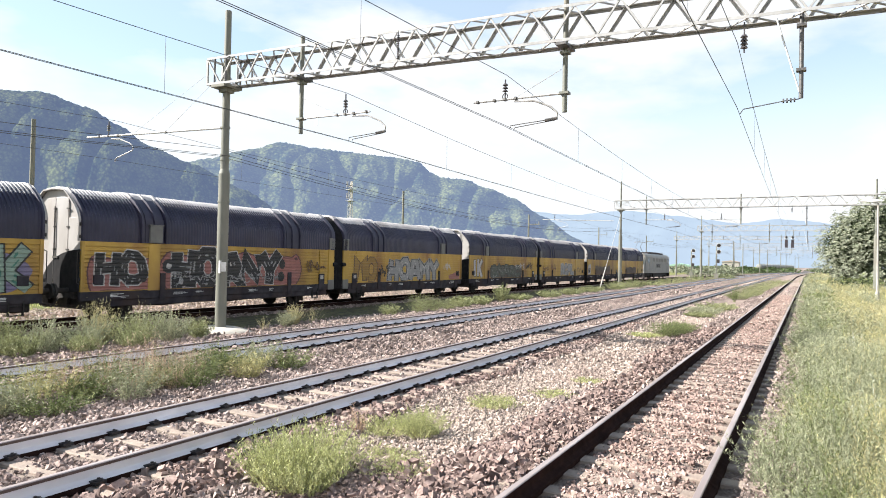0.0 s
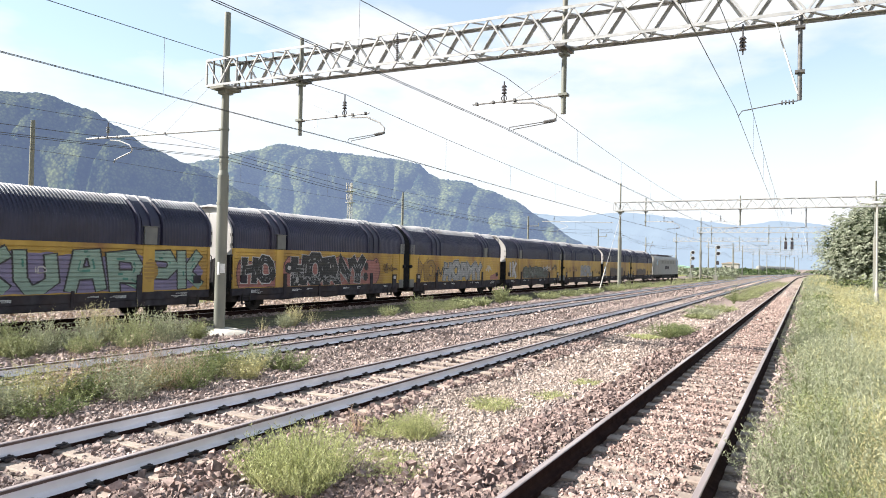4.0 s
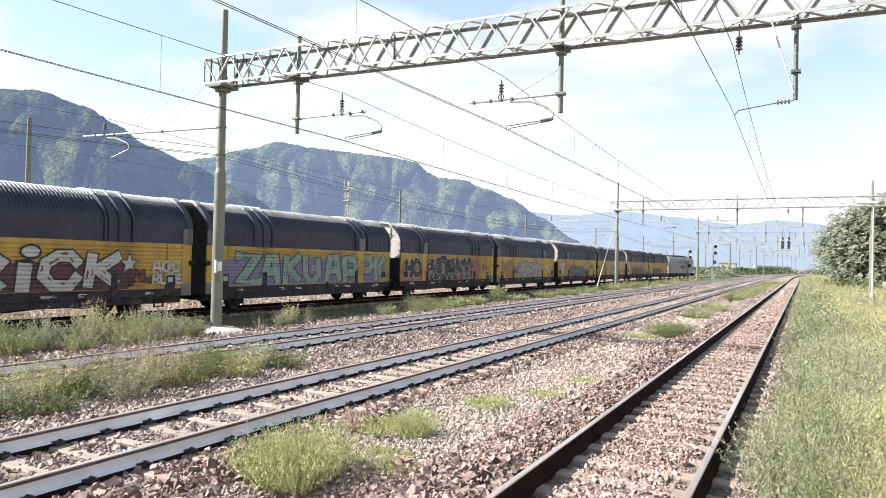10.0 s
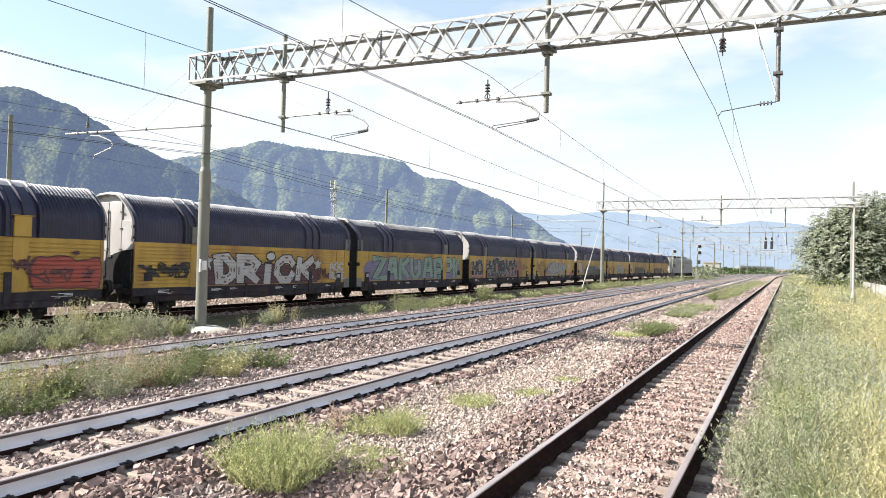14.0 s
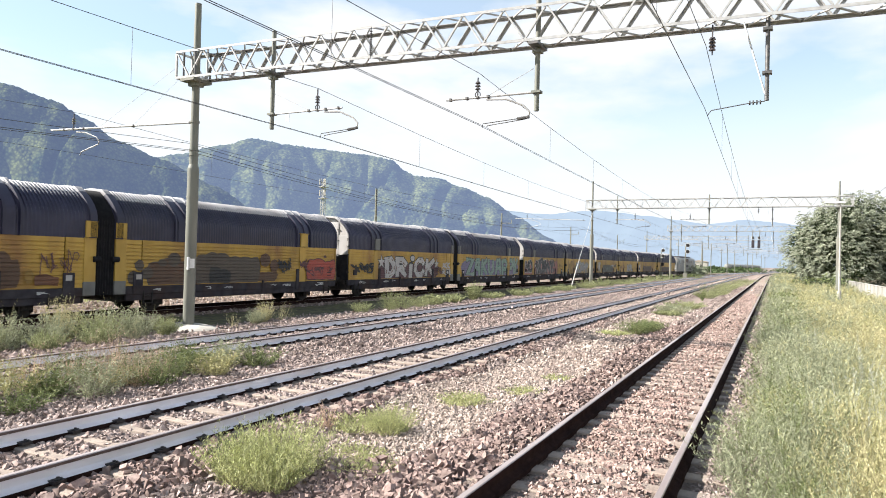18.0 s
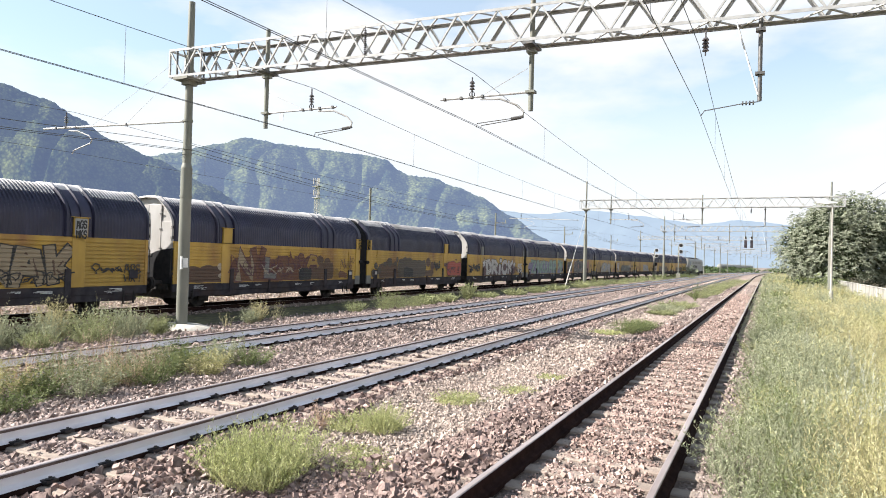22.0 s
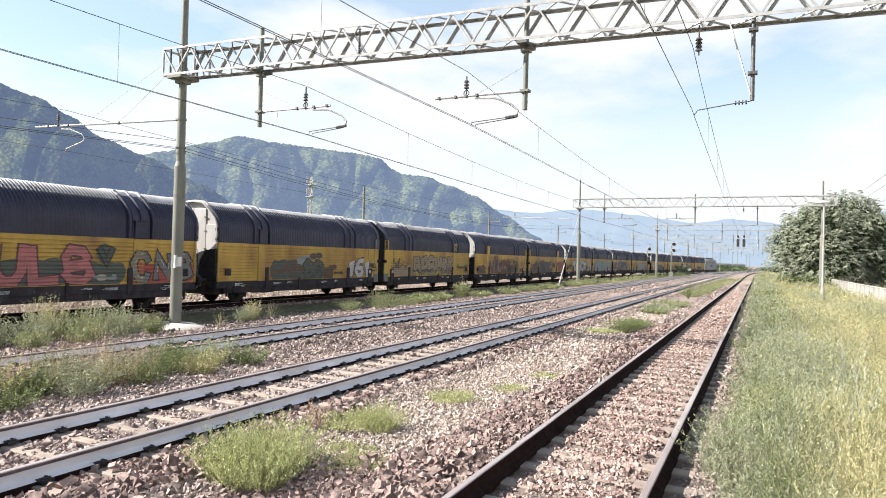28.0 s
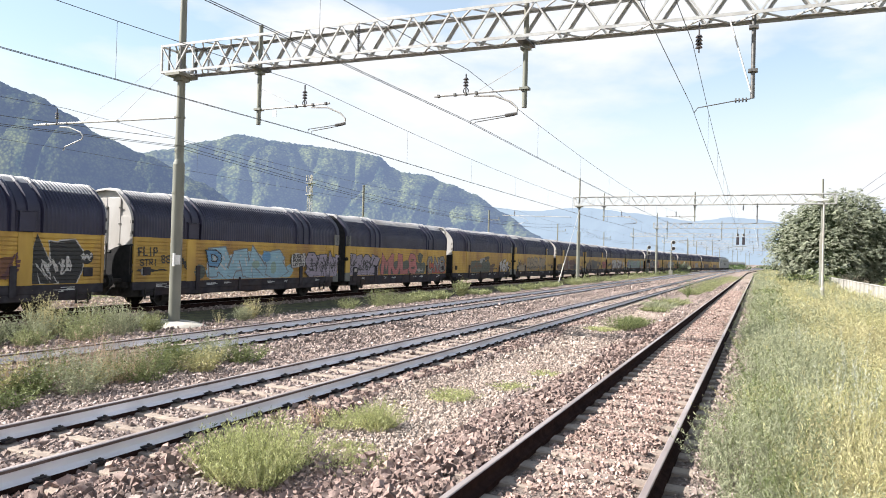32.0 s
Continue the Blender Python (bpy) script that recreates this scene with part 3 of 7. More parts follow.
    for q in (-11.9, -3.7):
        s = Shape().box(q - 0.13, q + 0.13, shift(q) - 0.36, shift(q) + 0.36, BEAM_Z + tilt(q) - 0.11, BEAM_Z + tilt(q) - 0.05)
        part("clamp_plate", s, M_DARKSTEEL, g)
    for kind, post, tip, wire, ins, wz in (("a", -11.9, -9.35, -10.08, -10.22, 7.0), ("b", -3.7, -6.2, -5.15, -5.3, 6.92)):
        yy = shift(post)
        s = Shape()
        s.rod((post, yy, 6.45), (tip, yy, 6.45), 0.028, 7)
        way = 1 if tip > post else -1
        s.rod((post + way * 0.1, yy, 7.05), (ins + 0.35 * (1 if kind == "b" else -1), yy, 6.5), 0.009, 4)
        part("cantilever_tube", s, M_ZINC, g)
        for q, z in ((post, 6.45), (post, 7.06), (ins, 6.45), (tip - 0.12 * way, 6.45), (ins + 0.3, 6.45), (ins - 0.3, 6.45)):
            part("clamp", CLAMP, None, g, at=pose(q, yy, z))
        if fine and kind == "a":
            s = Shape().box(ins - 1.15, ins - 1.02, yy - 0.01, yy + 0.01, 6.2, 6.4)
            part("tag_plate", s, M_WHITE, g, "small pale hanging plate")
        s = Shape()
        out = wire + 1.25
        s.tube([(ins + 0.25, yy, 6.38), (ins + 0.8, yy, 6.34), (out - 0.15, yy, 6.15), (out + 0.02, yy, 5.98), (out, yy, 5.86)], 0.026, 6)
        part("registration_arm", s, M_ZINC, g)
        s = Shape()
        for off in (0, 0.12):
            s.tube([(out - 0.05, yy, 5.84 - off * 0.3), (wire + off + 0.02, yy, 5.76 - off * 0.5), (wire + off, yy, 5.66)], 0.012, 5)
        s.rod((out + 0.02, yy, 5.85), (out - 0.3, yy, 5.82), 0.04, 6)
        part("steady_arm", s, M_DARKSTEEL, g)
        s = Shape()
        for z in (6.68, 6.76, 6.84):
            s.rod((ins, yy, z - 0.022), (ins, yy, z + 0.022), 0.075, 9, 0.045)
        s.rod((ins, yy, 6.5), (ins, yy, wz + 0.05), 0.02, 6)
        s.tube([(ins - 0.06, yy, 6.42), (ins - 0.07, yy, 6.55), (ins, yy, 6.64), (ins + 0.07, yy, 6.55), (ins + 0.06, yy, 6.42)], 0.015, 5)
        part("insulator", s, M_INSUL, g, "dark ribbed insulator", smooth=True)
    s = Shape()
    x, yy = 0.32, shift(0.32)
    s.rod((x, yy, BEAM_Z + tilt(x)), (x, yy, 6.95), 0.018, 5)
    for z in (7.08, 7.16, 7.24, 7.32):
        s.rod((x, yy, z - 0.025), (x, yy, z + 0.025), 0.08, 9, 0.05)
    part("insulator", s, M_INSUL, g, "dark ribbed insulator", smooth=True)
    s = Shape()
    yy = shift(1.43)
    s.rod((0.95, yy, BEAM_Z + tilt(0.95)), (1.4, yy, 5.98), 0.018, 6)
    part("stay_tube", s, M_WHITE, g, "pale diagonal stay tube")
    s = Shape()
    s.tube([(1.4, yy, 5.84), (1.1, yy, 5.82), (0.32, yy, 5.72), (0.25, yy, 5.62)], 0.012, 5)
    for q in (1.1, 1.17, 1.24, 1.31):
        s.rod((q - 0.015, yy, 5.825), (q + 0.015, yy, 5.825), 0.05, 7)
    part("steady_arm", s, M_DARKSTEEL, g)
    if fine:
        for q in (left - 0.24, left + 0.24, left + 0.75):
            for side in (-1, 1):
                part("upright", Shape().rod(P(q, side, 0), P(q, side, 1), 0.032, 6), M_DARKSTEEL if q < left + 0.5 else M_ZINC, g)
        s = Shape()
        q = -8.3
        s.rod(P(q, -1.12, -0.06), P(q, -1.12, 1.0), 0.012, 5)
        for k in range(12):
            p = Vector(P(q, -1.12, 0.08 + 0.07 * k))
            s.rod(p - Vector((0, 0, 0.012)), p + Vector((0, 0, 0.012)), 0.045, 8, 0.025)
        part("insulator_string", s, M_INSUL, g, "hanging string of small dark insulators", smooth=True)
    # long bracket for the side track
    if y < 100:
        s = Shape()
        s.rod((-15.0, 0, 6.4), (-22.24, 0, 6.6), 0.035, 7)
        s.rod((-15.0, 0, 8.3), (-17.8, 0, 6.52), 0.005, 4)
        s.rod((-15.4, 0, 8.45), (-19.6, 0, 6.54), 0.005, 4)
        part("cantilever_tube", s, M_ZINC, g)
        for q in (-15.15, -17.8, -20.4, -20.97, -21.5):
            part("clamp", CLAMP, None, g, at=pose(q, 0, 6.4 + 0.2 * (-15.0 - q) / 7.24))
        s = Shape()
        s.tube([(-20.8, 0, 6.45), (-20.3, 0, 6.4), (-19.7, 0, 6.2), (-19.55, 0, 6.05), (-19.6, 0, 5.95), (-20.5, 0, 5.72), (-20.58, 0, 5.6)], 0.022, 6)
        part("registration_arm", s, M_ZINC, g)
        s = Shape()
        for z in (6.78, 6.86, 6.94):
            s.rod((-20.97, 0, z - 0.022), (-20.97, 0, z + 0.022), 0.075, 9, 0.045)
        s.rod((-20.97, 0, 6.55), (-20.97, 0, 7.12), 0.02, 6)
        part("insulator", s, M_INSUL, g, smooth=True)
    if fine:
        s = Shape()
        s.box(-14.78, -14.76, -0.22, 0.0, 1.75, 2.05)
        s.box(-14.82, -14.76, -0.26, -0.2, 1.7, 2.1)
        part("number_plate", s, M_WHITE, g, "small white plate with dark edge")
    return g


for i, y in enumerate(GANTRY_Y):
    build_gantry(y, i == 0, 0.8 if i == 0 else 0.0, (0.37, 0.1, 0.35)[i] if i < 3 else 0.7, -14.95 if i < 1 else (-14.3 if i == 1 else (-13.5 if i == 2 else -25.5)))


def build_wires():
    """Contact and carrier wires of each track, with their droppers."""
    spans = (-82.4, -33.6, *GANTRY_Y)
    for c, xs, za, stag in (("near", 0.0, 7.0, 0.24), ("second", -5.28, 6.95, 0.2), ("third", -10.2, 7.02, 0.12), ("side", -20.6, 7.08, 0.1)):
        w = thing("overhead_line", "thin dark overhead contact wire with carrier and droppers", "overhead wire", "overhead lines")
        off = lambda y: (bend(y) if c != "side" else side_x(y) - SIDE_X)
        for k in range(len(spans) - 1):
            a, b = spans[k], spans[k + 1]
            z0, z1 = (-stag, stag) if k % 2 else (stag, -stag)
            pts, low = [], []
            for i in range(17):
                u = i / 16
                y = a + (b - a) * u
                x = xs + off(y) + z0 + (z1 - z0) * u
                sag = 4 * u * (1 - u) * 0.52
                pts.append((x, y, za - sag))
                low.append((x, y, 5.65 - 0.1 * 4 * u * (1 - u)))
                if 0 < i < 16 and i % 2 == 0 and -40 < y < 120:
                    part("dropper", Shape().rod(pts[-1], low[-1], 0.004, 4), M_WIRE, w)
            part("carrier_wire", Shape().tube(pts, 0.0075, 5), M_WIRE, w)
            part("contact_wire", Shape().tube(low, 0.0065, 5), M_WIRE, w)
            if c in ("second", "third"):
                part("contact_wire", Shape().tube([(x + 0.06, y, z) for x, y, z in low], 0.0065, 5), M_WIRE, w)
    for x, z in ((-15.2, 5.74), (-15.2, 5.49), (-14.75, 5.47)):
        w = thing("feeder_line", "thin feeder wire strung along the gantry masts", "wire", "feeder wires")
        for k in range(len(spans) - 1):
            a, b = spans[k], spans[k + 1]
            part("feeder_wire", Shape().tube([(x + bend(a + (b - a) * u / 10), a + (b - a) * u / 10, z - 0.9 * 4 * (u / 10) * (1 - u / 10)) for u in range(11)], 0.009, 4), M_WIRE, w)


build_wires()
guy = thing("mast_guy", "pale slanting guy rod anchored beside a gantry mast", "guy rod")
part("rod", Shape().rod((-13.4, 53.6, -0.1), (-14.25, 64.0, 7.2), 0.02, 6), M_ZINC, guy)
part("sleeve", Shape().rod((-13.4, 53.6, -0.1), (-13.63, 56.4, 1.9), 0.045, 7), M_CONCRETE, guy, "white lower sleeve")
part("anchor_block", Shape().box(-13.8, -13.0, 53.1, 54.0, -0.3, 0.02, 0, 0.05), M_CONCRETE, guy)


# ---- the train ----
HALF = 6.5          # half the length of a wagon's body
WIDE = 1.45
EAVE, SILL = 2.66, 1.0


def roof_outline(grow=0.0):
    """The arched roof across the wagon, from eave to eave."""
    pts = [(WIDE, EAVE), (WIDE, 2.95), (WIDE, 3.22), (1.435, 3.38), (1.38, 3.54), (1.28, 3.71), (1.14, 3.88), (0.97, 4.05), (0.80, 4.20), (0.66, 4.31), (0.56, 4.37), (0.0, 4.42)]
    pts = [(x + (grow if z < 4.1 else grow * 0.4), z + (grow if z > 3.3 else 0)) for x, z in pts]
    return pts + [(-x, z) for x, z in reversed(pts[:-1])]


def arch_strip(shape, y0, y1, grow, mat=0):
    """A closed band of sheet over the roof, its edges sloped."""
    soft = min(0.035, (y1 - y0) / 3)
    rows = ((y0, 0.0), (y0 + soft, grow), (y1 - soft, grow), (y1, 0.0))
    n = len(roof_outline())
    v = [(x, y, z) for y, g in rows for x, z in roof_outline(g)] + [(x, y, z) for y in (y0, y1) for x, z in roof_outline(-0.04)]
    f = [(k * n + i, k * n + i + 1, (k + 1) * n + i + 1, (k + 1) * n + i) for k in range(3) for i in range(n - 1)]
    f += [(4 * n + i + 1, 4 * n + i, 5 * n + i, 5 * n + i + 1) for i in range(n - 1)]
    f += [(i, 4 * n + i, 4 * n + i + 1, i + 1) for i in range(n - 1)] + [(3 * n + i + 1, 5 * n + i + 1, 5 * n + i, 3 * n + i) for i in range(n - 1)]
    f += [(0, n, 2 * n, 3 * n, 5 * n, 4 * n), (2 * n - 1, n - 1, 5 * n - 1, 6 * n - 1, 4 * n - 1, 3 * n - 1)]
    # faces near the top take the colour that paints them sunlit
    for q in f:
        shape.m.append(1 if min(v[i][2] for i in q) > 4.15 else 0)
    k = len(shape.v)
    shape.v += v
    shape.f += [tuple(i + k for i in q) for q in f]


BANDS = ((-4.3, -3.3), (2.9, 3.95))


def corrugated_roof():
    """The pressed roof sheet, with ribs across, left free where the broad bands sit."""
    ys, up = [], []
    for k in range(100):
        for d, u in ((0.0, 0), (0.052, 0), (0.071, 1), (0.108, 1)):
            ys.append(-HALF + 0.1303 * k + d)
            up.append(u)
    v, low = [], roof_outline()
    for yy, u in zip(ys, up):
        for (x, z), (a, b) in zip(low, roof_outline(0.031)):
            k = u * min(1.0, max(0.32, 0.32 + (z - 3.35) * 1.3))     # the ribs run out towards the eaves
            v.append((x + (a - x) * k, min(yy, HALF), z + (b - z) * k))
    n = len(roof_outline())
    f = [(k * n + i, k * n + i + 1, (k + 1) * n + i + 1, (k + 1) * n + i) for k in range(len(ys) - 1) for i in range(n - 1)]
    # rib crowns turn pale lower down, as painted streaks of sun
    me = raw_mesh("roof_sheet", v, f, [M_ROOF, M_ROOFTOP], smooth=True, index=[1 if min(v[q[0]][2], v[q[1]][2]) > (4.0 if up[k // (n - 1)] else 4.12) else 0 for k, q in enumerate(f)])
    me.set_sharp_from_angle(angle=radians(30))
    return me


def side_panel(y0, y1):
    """A yellow side sheet with pressed lengthwise ribs; it stands at x = WIDE."""
    s = Shape()
    prof = [(WIDE - 0.05, SILL), (WIDE, SILL)]
    z = SILL + 0.02
    while z < EAVE - 0.16:
        prof += [(WIDE, z), (WIDE, z + 0.095), (WIDE - 0.034, z + 0.103), (WIDE - 0.034, z + 0.127), (WIDE, z + 0.135)]
        z += 0.135
    prof += [(WIDE, EAVE), (WIDE - 0.05, EAVE)]
    s.extrude(prof, "y", y0, y1)
    return s


def across(sx, inner, outer):
    """From inside to outside of one side of the wagon."""
    return sorted((sx * (WIDE - inner), sx * (WIDE + outer)))


SIDES = ((1, Matrix.Identity(4)), (-1, Matrix.Diagonal((-1, 1, 1, 1))))


def wheelset(parent, y):
    axle = Shape().rod((-0.9, 0, 0), (0.9, 0, 0), 0.08, 10)
    ax = part("wheelset", axle, M_BLACK, parent, at=pose(0, y, 0.44))
    for s in (-1, 1):
        w = Shape()
        x = s * 0.7525
        w.rod((x - 0.065, 0, 0), (x + 0.065, 0, 0), 0.435, 24)
        w.rod((x - s * 0.065, 0, 0), (x - s * 0.04, 0, 0), 0.465, 24)
        w.rod((x + s * 0.06, 0, 0), (x + s * 0.09, 0, 0), 0.14, 12)
        for a in range(4):
            c, d = math.cos(a * math.pi / 2), math.sin(a * math.pi / 2)
            w.box(x + s * 0.06 - 0.02, x + s * 0.06 + 0.02, 0.24 * c - 0.04, 0.24 * c + 0.04, 0.24 * d - 0.04, 0.24 * d + 0.04)
        part("wheel", w, M_BLACK, ax, smooth=True)
    return ax


def build_wagon():
    """One half of a close-coupled car carrier. Its white end doors are at -y, the bellows at +y."""
    w = thing("car_carrier_wagon", "yellow closed car-carrier wagon with ribbed anthracite roof", "goods wagon", "wagons of the goods train")
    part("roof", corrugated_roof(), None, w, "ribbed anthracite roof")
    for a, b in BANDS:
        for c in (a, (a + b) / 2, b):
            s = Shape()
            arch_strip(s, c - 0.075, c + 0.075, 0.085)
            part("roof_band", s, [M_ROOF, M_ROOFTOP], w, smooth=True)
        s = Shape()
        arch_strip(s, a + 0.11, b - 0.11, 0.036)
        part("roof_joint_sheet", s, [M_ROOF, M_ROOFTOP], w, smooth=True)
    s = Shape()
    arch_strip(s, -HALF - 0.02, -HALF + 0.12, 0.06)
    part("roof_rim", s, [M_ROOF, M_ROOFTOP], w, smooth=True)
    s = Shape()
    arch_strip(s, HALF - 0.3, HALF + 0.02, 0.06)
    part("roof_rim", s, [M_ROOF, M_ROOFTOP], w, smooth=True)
    for sx, m in SIDES:
        for y0, y1 in ((-HALF + 0.1, -4.0), (-3.52, 5.38), (5.42, HALF - 0.42)):
            sh = side_panel(y0, y1)
            sh.v = [(x * sx, y, z) for x, y, z in sh.v]
            part("side_panel", sh, M_YELLOW, w)
        s = Shape()
        s.box(*across(sx, 0.05, 0.02), -4.0, -3.52, SILL - 0.02, EAVE, 0, 0.01)
        part("pillar", s, M_YELLOW, w, "plain yellow pillar")
        s = Shape()
        s.box(*across(sx, 0.05, 0.105), -4.02, -3.5, EAVE + 0.01, 3.3, 0, 0.012)
        s.box(*across(sx, 0.05, 0.125), -4.08, -3.44, 3.3, 3.325)
        part("door_guide_cover", s, M_PLATE, w, "grey cover plate above the pillar")
        for y0, y1 in ((-HALF, -HALF + 0.12), (HALF - 0.44, HALF)):
            s = Shape()
            s.box(*across(sx, 0.06, 0.025), y0, y1, 1.0, EAVE + 0.02, 0, 0.01)
            part("corner_post", s, M_YELLOW, w)
        s = Shape().box(*across(sx, 0.05, 0.06), HALF - 0.42, HALF + 0.01, EAVE + 0.025, 3.24, 0, 0.012)
        part("post_cover", s, M_PLATE, w, "grey cover plate above the corner post")
        # sill with its steps, plates and hand irons
        s = Shape()
        s.box(sx * 1.40 - 0.06, sx * 1.40 + 0.06, -HALF, HALF, 0.70, SILL - 0.005, 0, 0.015)
        s.box(sx * 1.36 - 0.08, sx * 1.36 + 0.06, -HALF + 0.5, HALF - 0.5, 0.47, 0.71, 0, 0.02)
        part("solebar", s, M_SILL, w)
        for y, hw, z0, z1 in ((-5.9, 0.17, 1.25, 1.55), (-3.4, 0.11, 0.62, 1.6), (-1.0, 0.06, 0.55, 1.1), (3.3, 0.12, 0.62, 1.58), (5.55, 0.2, 0.7, 1.5)):
            s = Shape()
            s.box(sx * 1.45, sx * 1.5, y - hw, y + hw, z0, z1, 0, 0.012) if sx > 0 else s.box(-1.5, -1.45, y - hw, y + hw, z0, z1, 0, 0.012)
            part("fitting_box", s, M_SILL, w)
        x0, x1 = sorted((sx * 1.498, sx * 1.506))
        part("label_plate", Shape().box(x0, x1, 5.43, 5.65, 1.24, 1.42), M_DOOR, w, "small white label plate")
        for y, ww, z, h in ((-5.2, 0.5, 0.87, 0.13), (-4.9, 0.3, 0.8, 0.08), (-2.6, 0.62, 0.86, 0.1), (-1.7, 0.4, 0.88, 0.07), (1.1, 0.5, 0.85, 0.1), (2.2, 0.3, 0.86, 0.12), (4.7, 0.36, 0.86, 0.1)):
            s = Shape()
            x0, x1 = sorted((sx * 1.462, sx * 1.468))
            for q in range(3):
                zz = z - h / 2 + q * h / 3
                s.box(x0, x1, y - ww / 2, y + ww / 2 - 0.11 * ((q * 7 + int(abs(y) * 10)) % 3), zz, zz + h / 7)
            part("marking", s, M_WHITE, w)
        x0, x1 = sorted((sx * 1.4, sx * 1.5))
        for ya, yb in ((-5.95, -5.5), (4.9, 5.3)):
            s = Shape()
            for zz in (0.35, 0.62):
                s.box(x0, x1, ya, yb, zz, zz + 0.03)
            for yy in (ya, yb - 0.03):
                s.box(x0 + 0.01, x1 - 0.01, yy, yy + 0.03, 0.36, 0.8)
            part("footstep", s, M_BLACK, w)
    # floor and running gear
    s = Shape()
    s.box(-1.34, 1.34, -HALF + 0.05, HALF - 0.05, 0.86, 1.1)
    for y in (-1.6, 0.4, 1.9):
        s.box(-0.9, 0.9, y - 0.45, y + 0.45, 0.5, 0.86, 0, 0.04)
    s.rod((-0.5, -2.9, 0.6), (-0.5, -2.1, 0.6), 0.18, 12)
    for x in (-0.55, 0.55):
        s.box(x - 0.09, x + 0.09, -HALF + 0.1, HALF - 0.1, 0.55, 0.9)
    for y0, y1, z0 in ((-3.9, -3.2, 0.42), (-1.7, -0.7, 0.56), (0.7, 1.3, 0.5), (2.6, 3.5, 0.58), (5.6, 6.3, 0.45), (-6.3, -5.7, 0.42)):
        s.box(-1.2, 1.2, y0, y1, z0, 0.88, 0, 0.05)
    for y in (-3.0, 0.2, 2.6):
        s.tube([(1.1, y - 1.0, 0.5), (1.12, y - 0.2, 0.42), (1.12, y + 0.6, 0.46), (1.1, y + 1.1, 0.6)], 0.03, 5)
    part("underframe", s, M_BLACK, w)
    for y in (-4.6, 4.4):
        for sx in (-1, 1):
            s = Shape()
            x0, x1 = sorted((sx * 0.98, sx * 1.16))
            s.box(x0, x1, y - 0.18, y + 0.18, 0.3, 0.62, 0, 0.03)
            s.tube([(sx * 1.07, y - 0.75, 0.74), (sx * 1.07, y - 0.35, 0.66), (sx * 1.07, y, 0.63), (sx * 1.07, y + 0.35, 0.66), (sx * 1.07, y + 0.75, 0.74)], 0.055, 6)
            s.box(x0 + 0.03, x1 - 0.03, y - 0.24, y - 0.18, 0.24, 0.8)
            s.box(x0 + 0.03, x1 - 0.03, y + 0.18, y + 0.24, 0.24, 0.8)
            part("axle_guard", s, M_BLACK, w)
        wheelset(w, y)
    # the end with the white doors
    prof = roof_outline(-0.02)
    s = Shape()
    s.extrude([(WIDE - 0.02, 1.1)] + prof + [(-WIDE + 0.02, 1.1)], "y", -HALF + 0.04, -HALF + 0.1)
    part("end_wall", s, M_DOOR, w, "white painted end wall")
    for x0, x1 in ((-1.36, -0.72), (-0.70, 0.0), (0.02, 0.72), (0.74, 1.38)):
        zt = 4.1 if min(abs(x0), abs(x1)) < 0.4 else 3.42
        s = Shape()
        s.box(x0, x1, -HALF - 0.005, -HALF + 0.045, 1.14, zt, 0, 0.012)
        d = part("end_door", s, M_DOOR, w, "white end door leaf")
        for z in (1.6, 2.35, 3.1, 3.7):
            if z < zt:
                part("hinge", Shape().box(x1 - 0.07, x1 + 0.07, -HALF - 0.03, -HALF, z, z + 0.05), M_DARKSTEEL, d)
    s = Shape()
    s.rod((0.02, -HALF - 0.04, 1.2), (0.02, -HALF - 0.04, 3.8), 0.018, 6)
    s.box(0.0, 0.3, -HALF - 0.08, -HALF - 0.02, 2.08, 2.16)
    part("door_bolt", s, M_DARKSTEEL, w)
    for z in (1.35, 2.75, 3.15):
        for x in (1.34, -1.46):
            part("hinge_block", Shape().box(x, x + 0.12, -HALF - 0.07, -HALF + 0.02, z, z + 0.11), M_BLACK, w)
    # black rounded sheet added to darken the lower corner of the end doors
    s = Shape()
    s.extrude([(WIDE - 0.01, 1.0)] + [(WIDE - 0.01 - 2.05 * math.sin(a * math.pi / 20), 1.13 + 1.25 * math.cos(a * math.pi / 20)) for a in range(11)] + [(WIDE - 2.06, 1.0)], "y", -HALF - 0.05, -HALF - 0.03)
    part("drive_over_apron", s, M_BELLOWS, w, "thin black sheet with a rounded edge over the end doors")
    for x in (-0.875, 0.875):
        s = Shape()
        s.rod((x, -HALF + 0.02, 1.04), (x, -HALF - 0.505, 1.04), 0.09, 12)
        s.rod((x, -HALF - 0.5, 1.04), (x, -HALF - 0.58, 1.04), 0.24, 18)
        part("buffer", s, M_BLACK, w, smooth=True)
    s = Shape()
    s.tube([(0, -HALF, 0.95), (0, -HALF - 0.35, 0.9), (0, -HALF - 0.75, 0.93)], 0.05, 6)
    s.tube([(0.4, -HALF, 0.8), (0.42, -HALF - 0.3, 0.5), (0.35, -HALF - 0.6, 0.62), (0.3, -HALF - 0.78, 0.85)], 0.025, 6)
    s.box(-1.2, 1.2, -HALF - 0.04, -HALF + 0.08, 0.78, 1.12)
    part("drawgear", s, M_BLACK, w)
    s = Shape()
    arch_strip(s, -HALF - 0.11, -HALF - 0.022, -0.015)
    part("end_hood", s, M_DOOR, w, "pale rim of the end wall's hood", smooth=True)
    for sx in (-1, 1):
        x = sx * (WIDE - 0.02)
        part("hand_rail", Shape().tube([(x, -HALF, 1.25), (x, -HALF - 0.11, 1.3), (x, -HALF - 0.11, 2.3), (x, -HALF, 2.35)], 0.017, 6), M_BLACK, w)
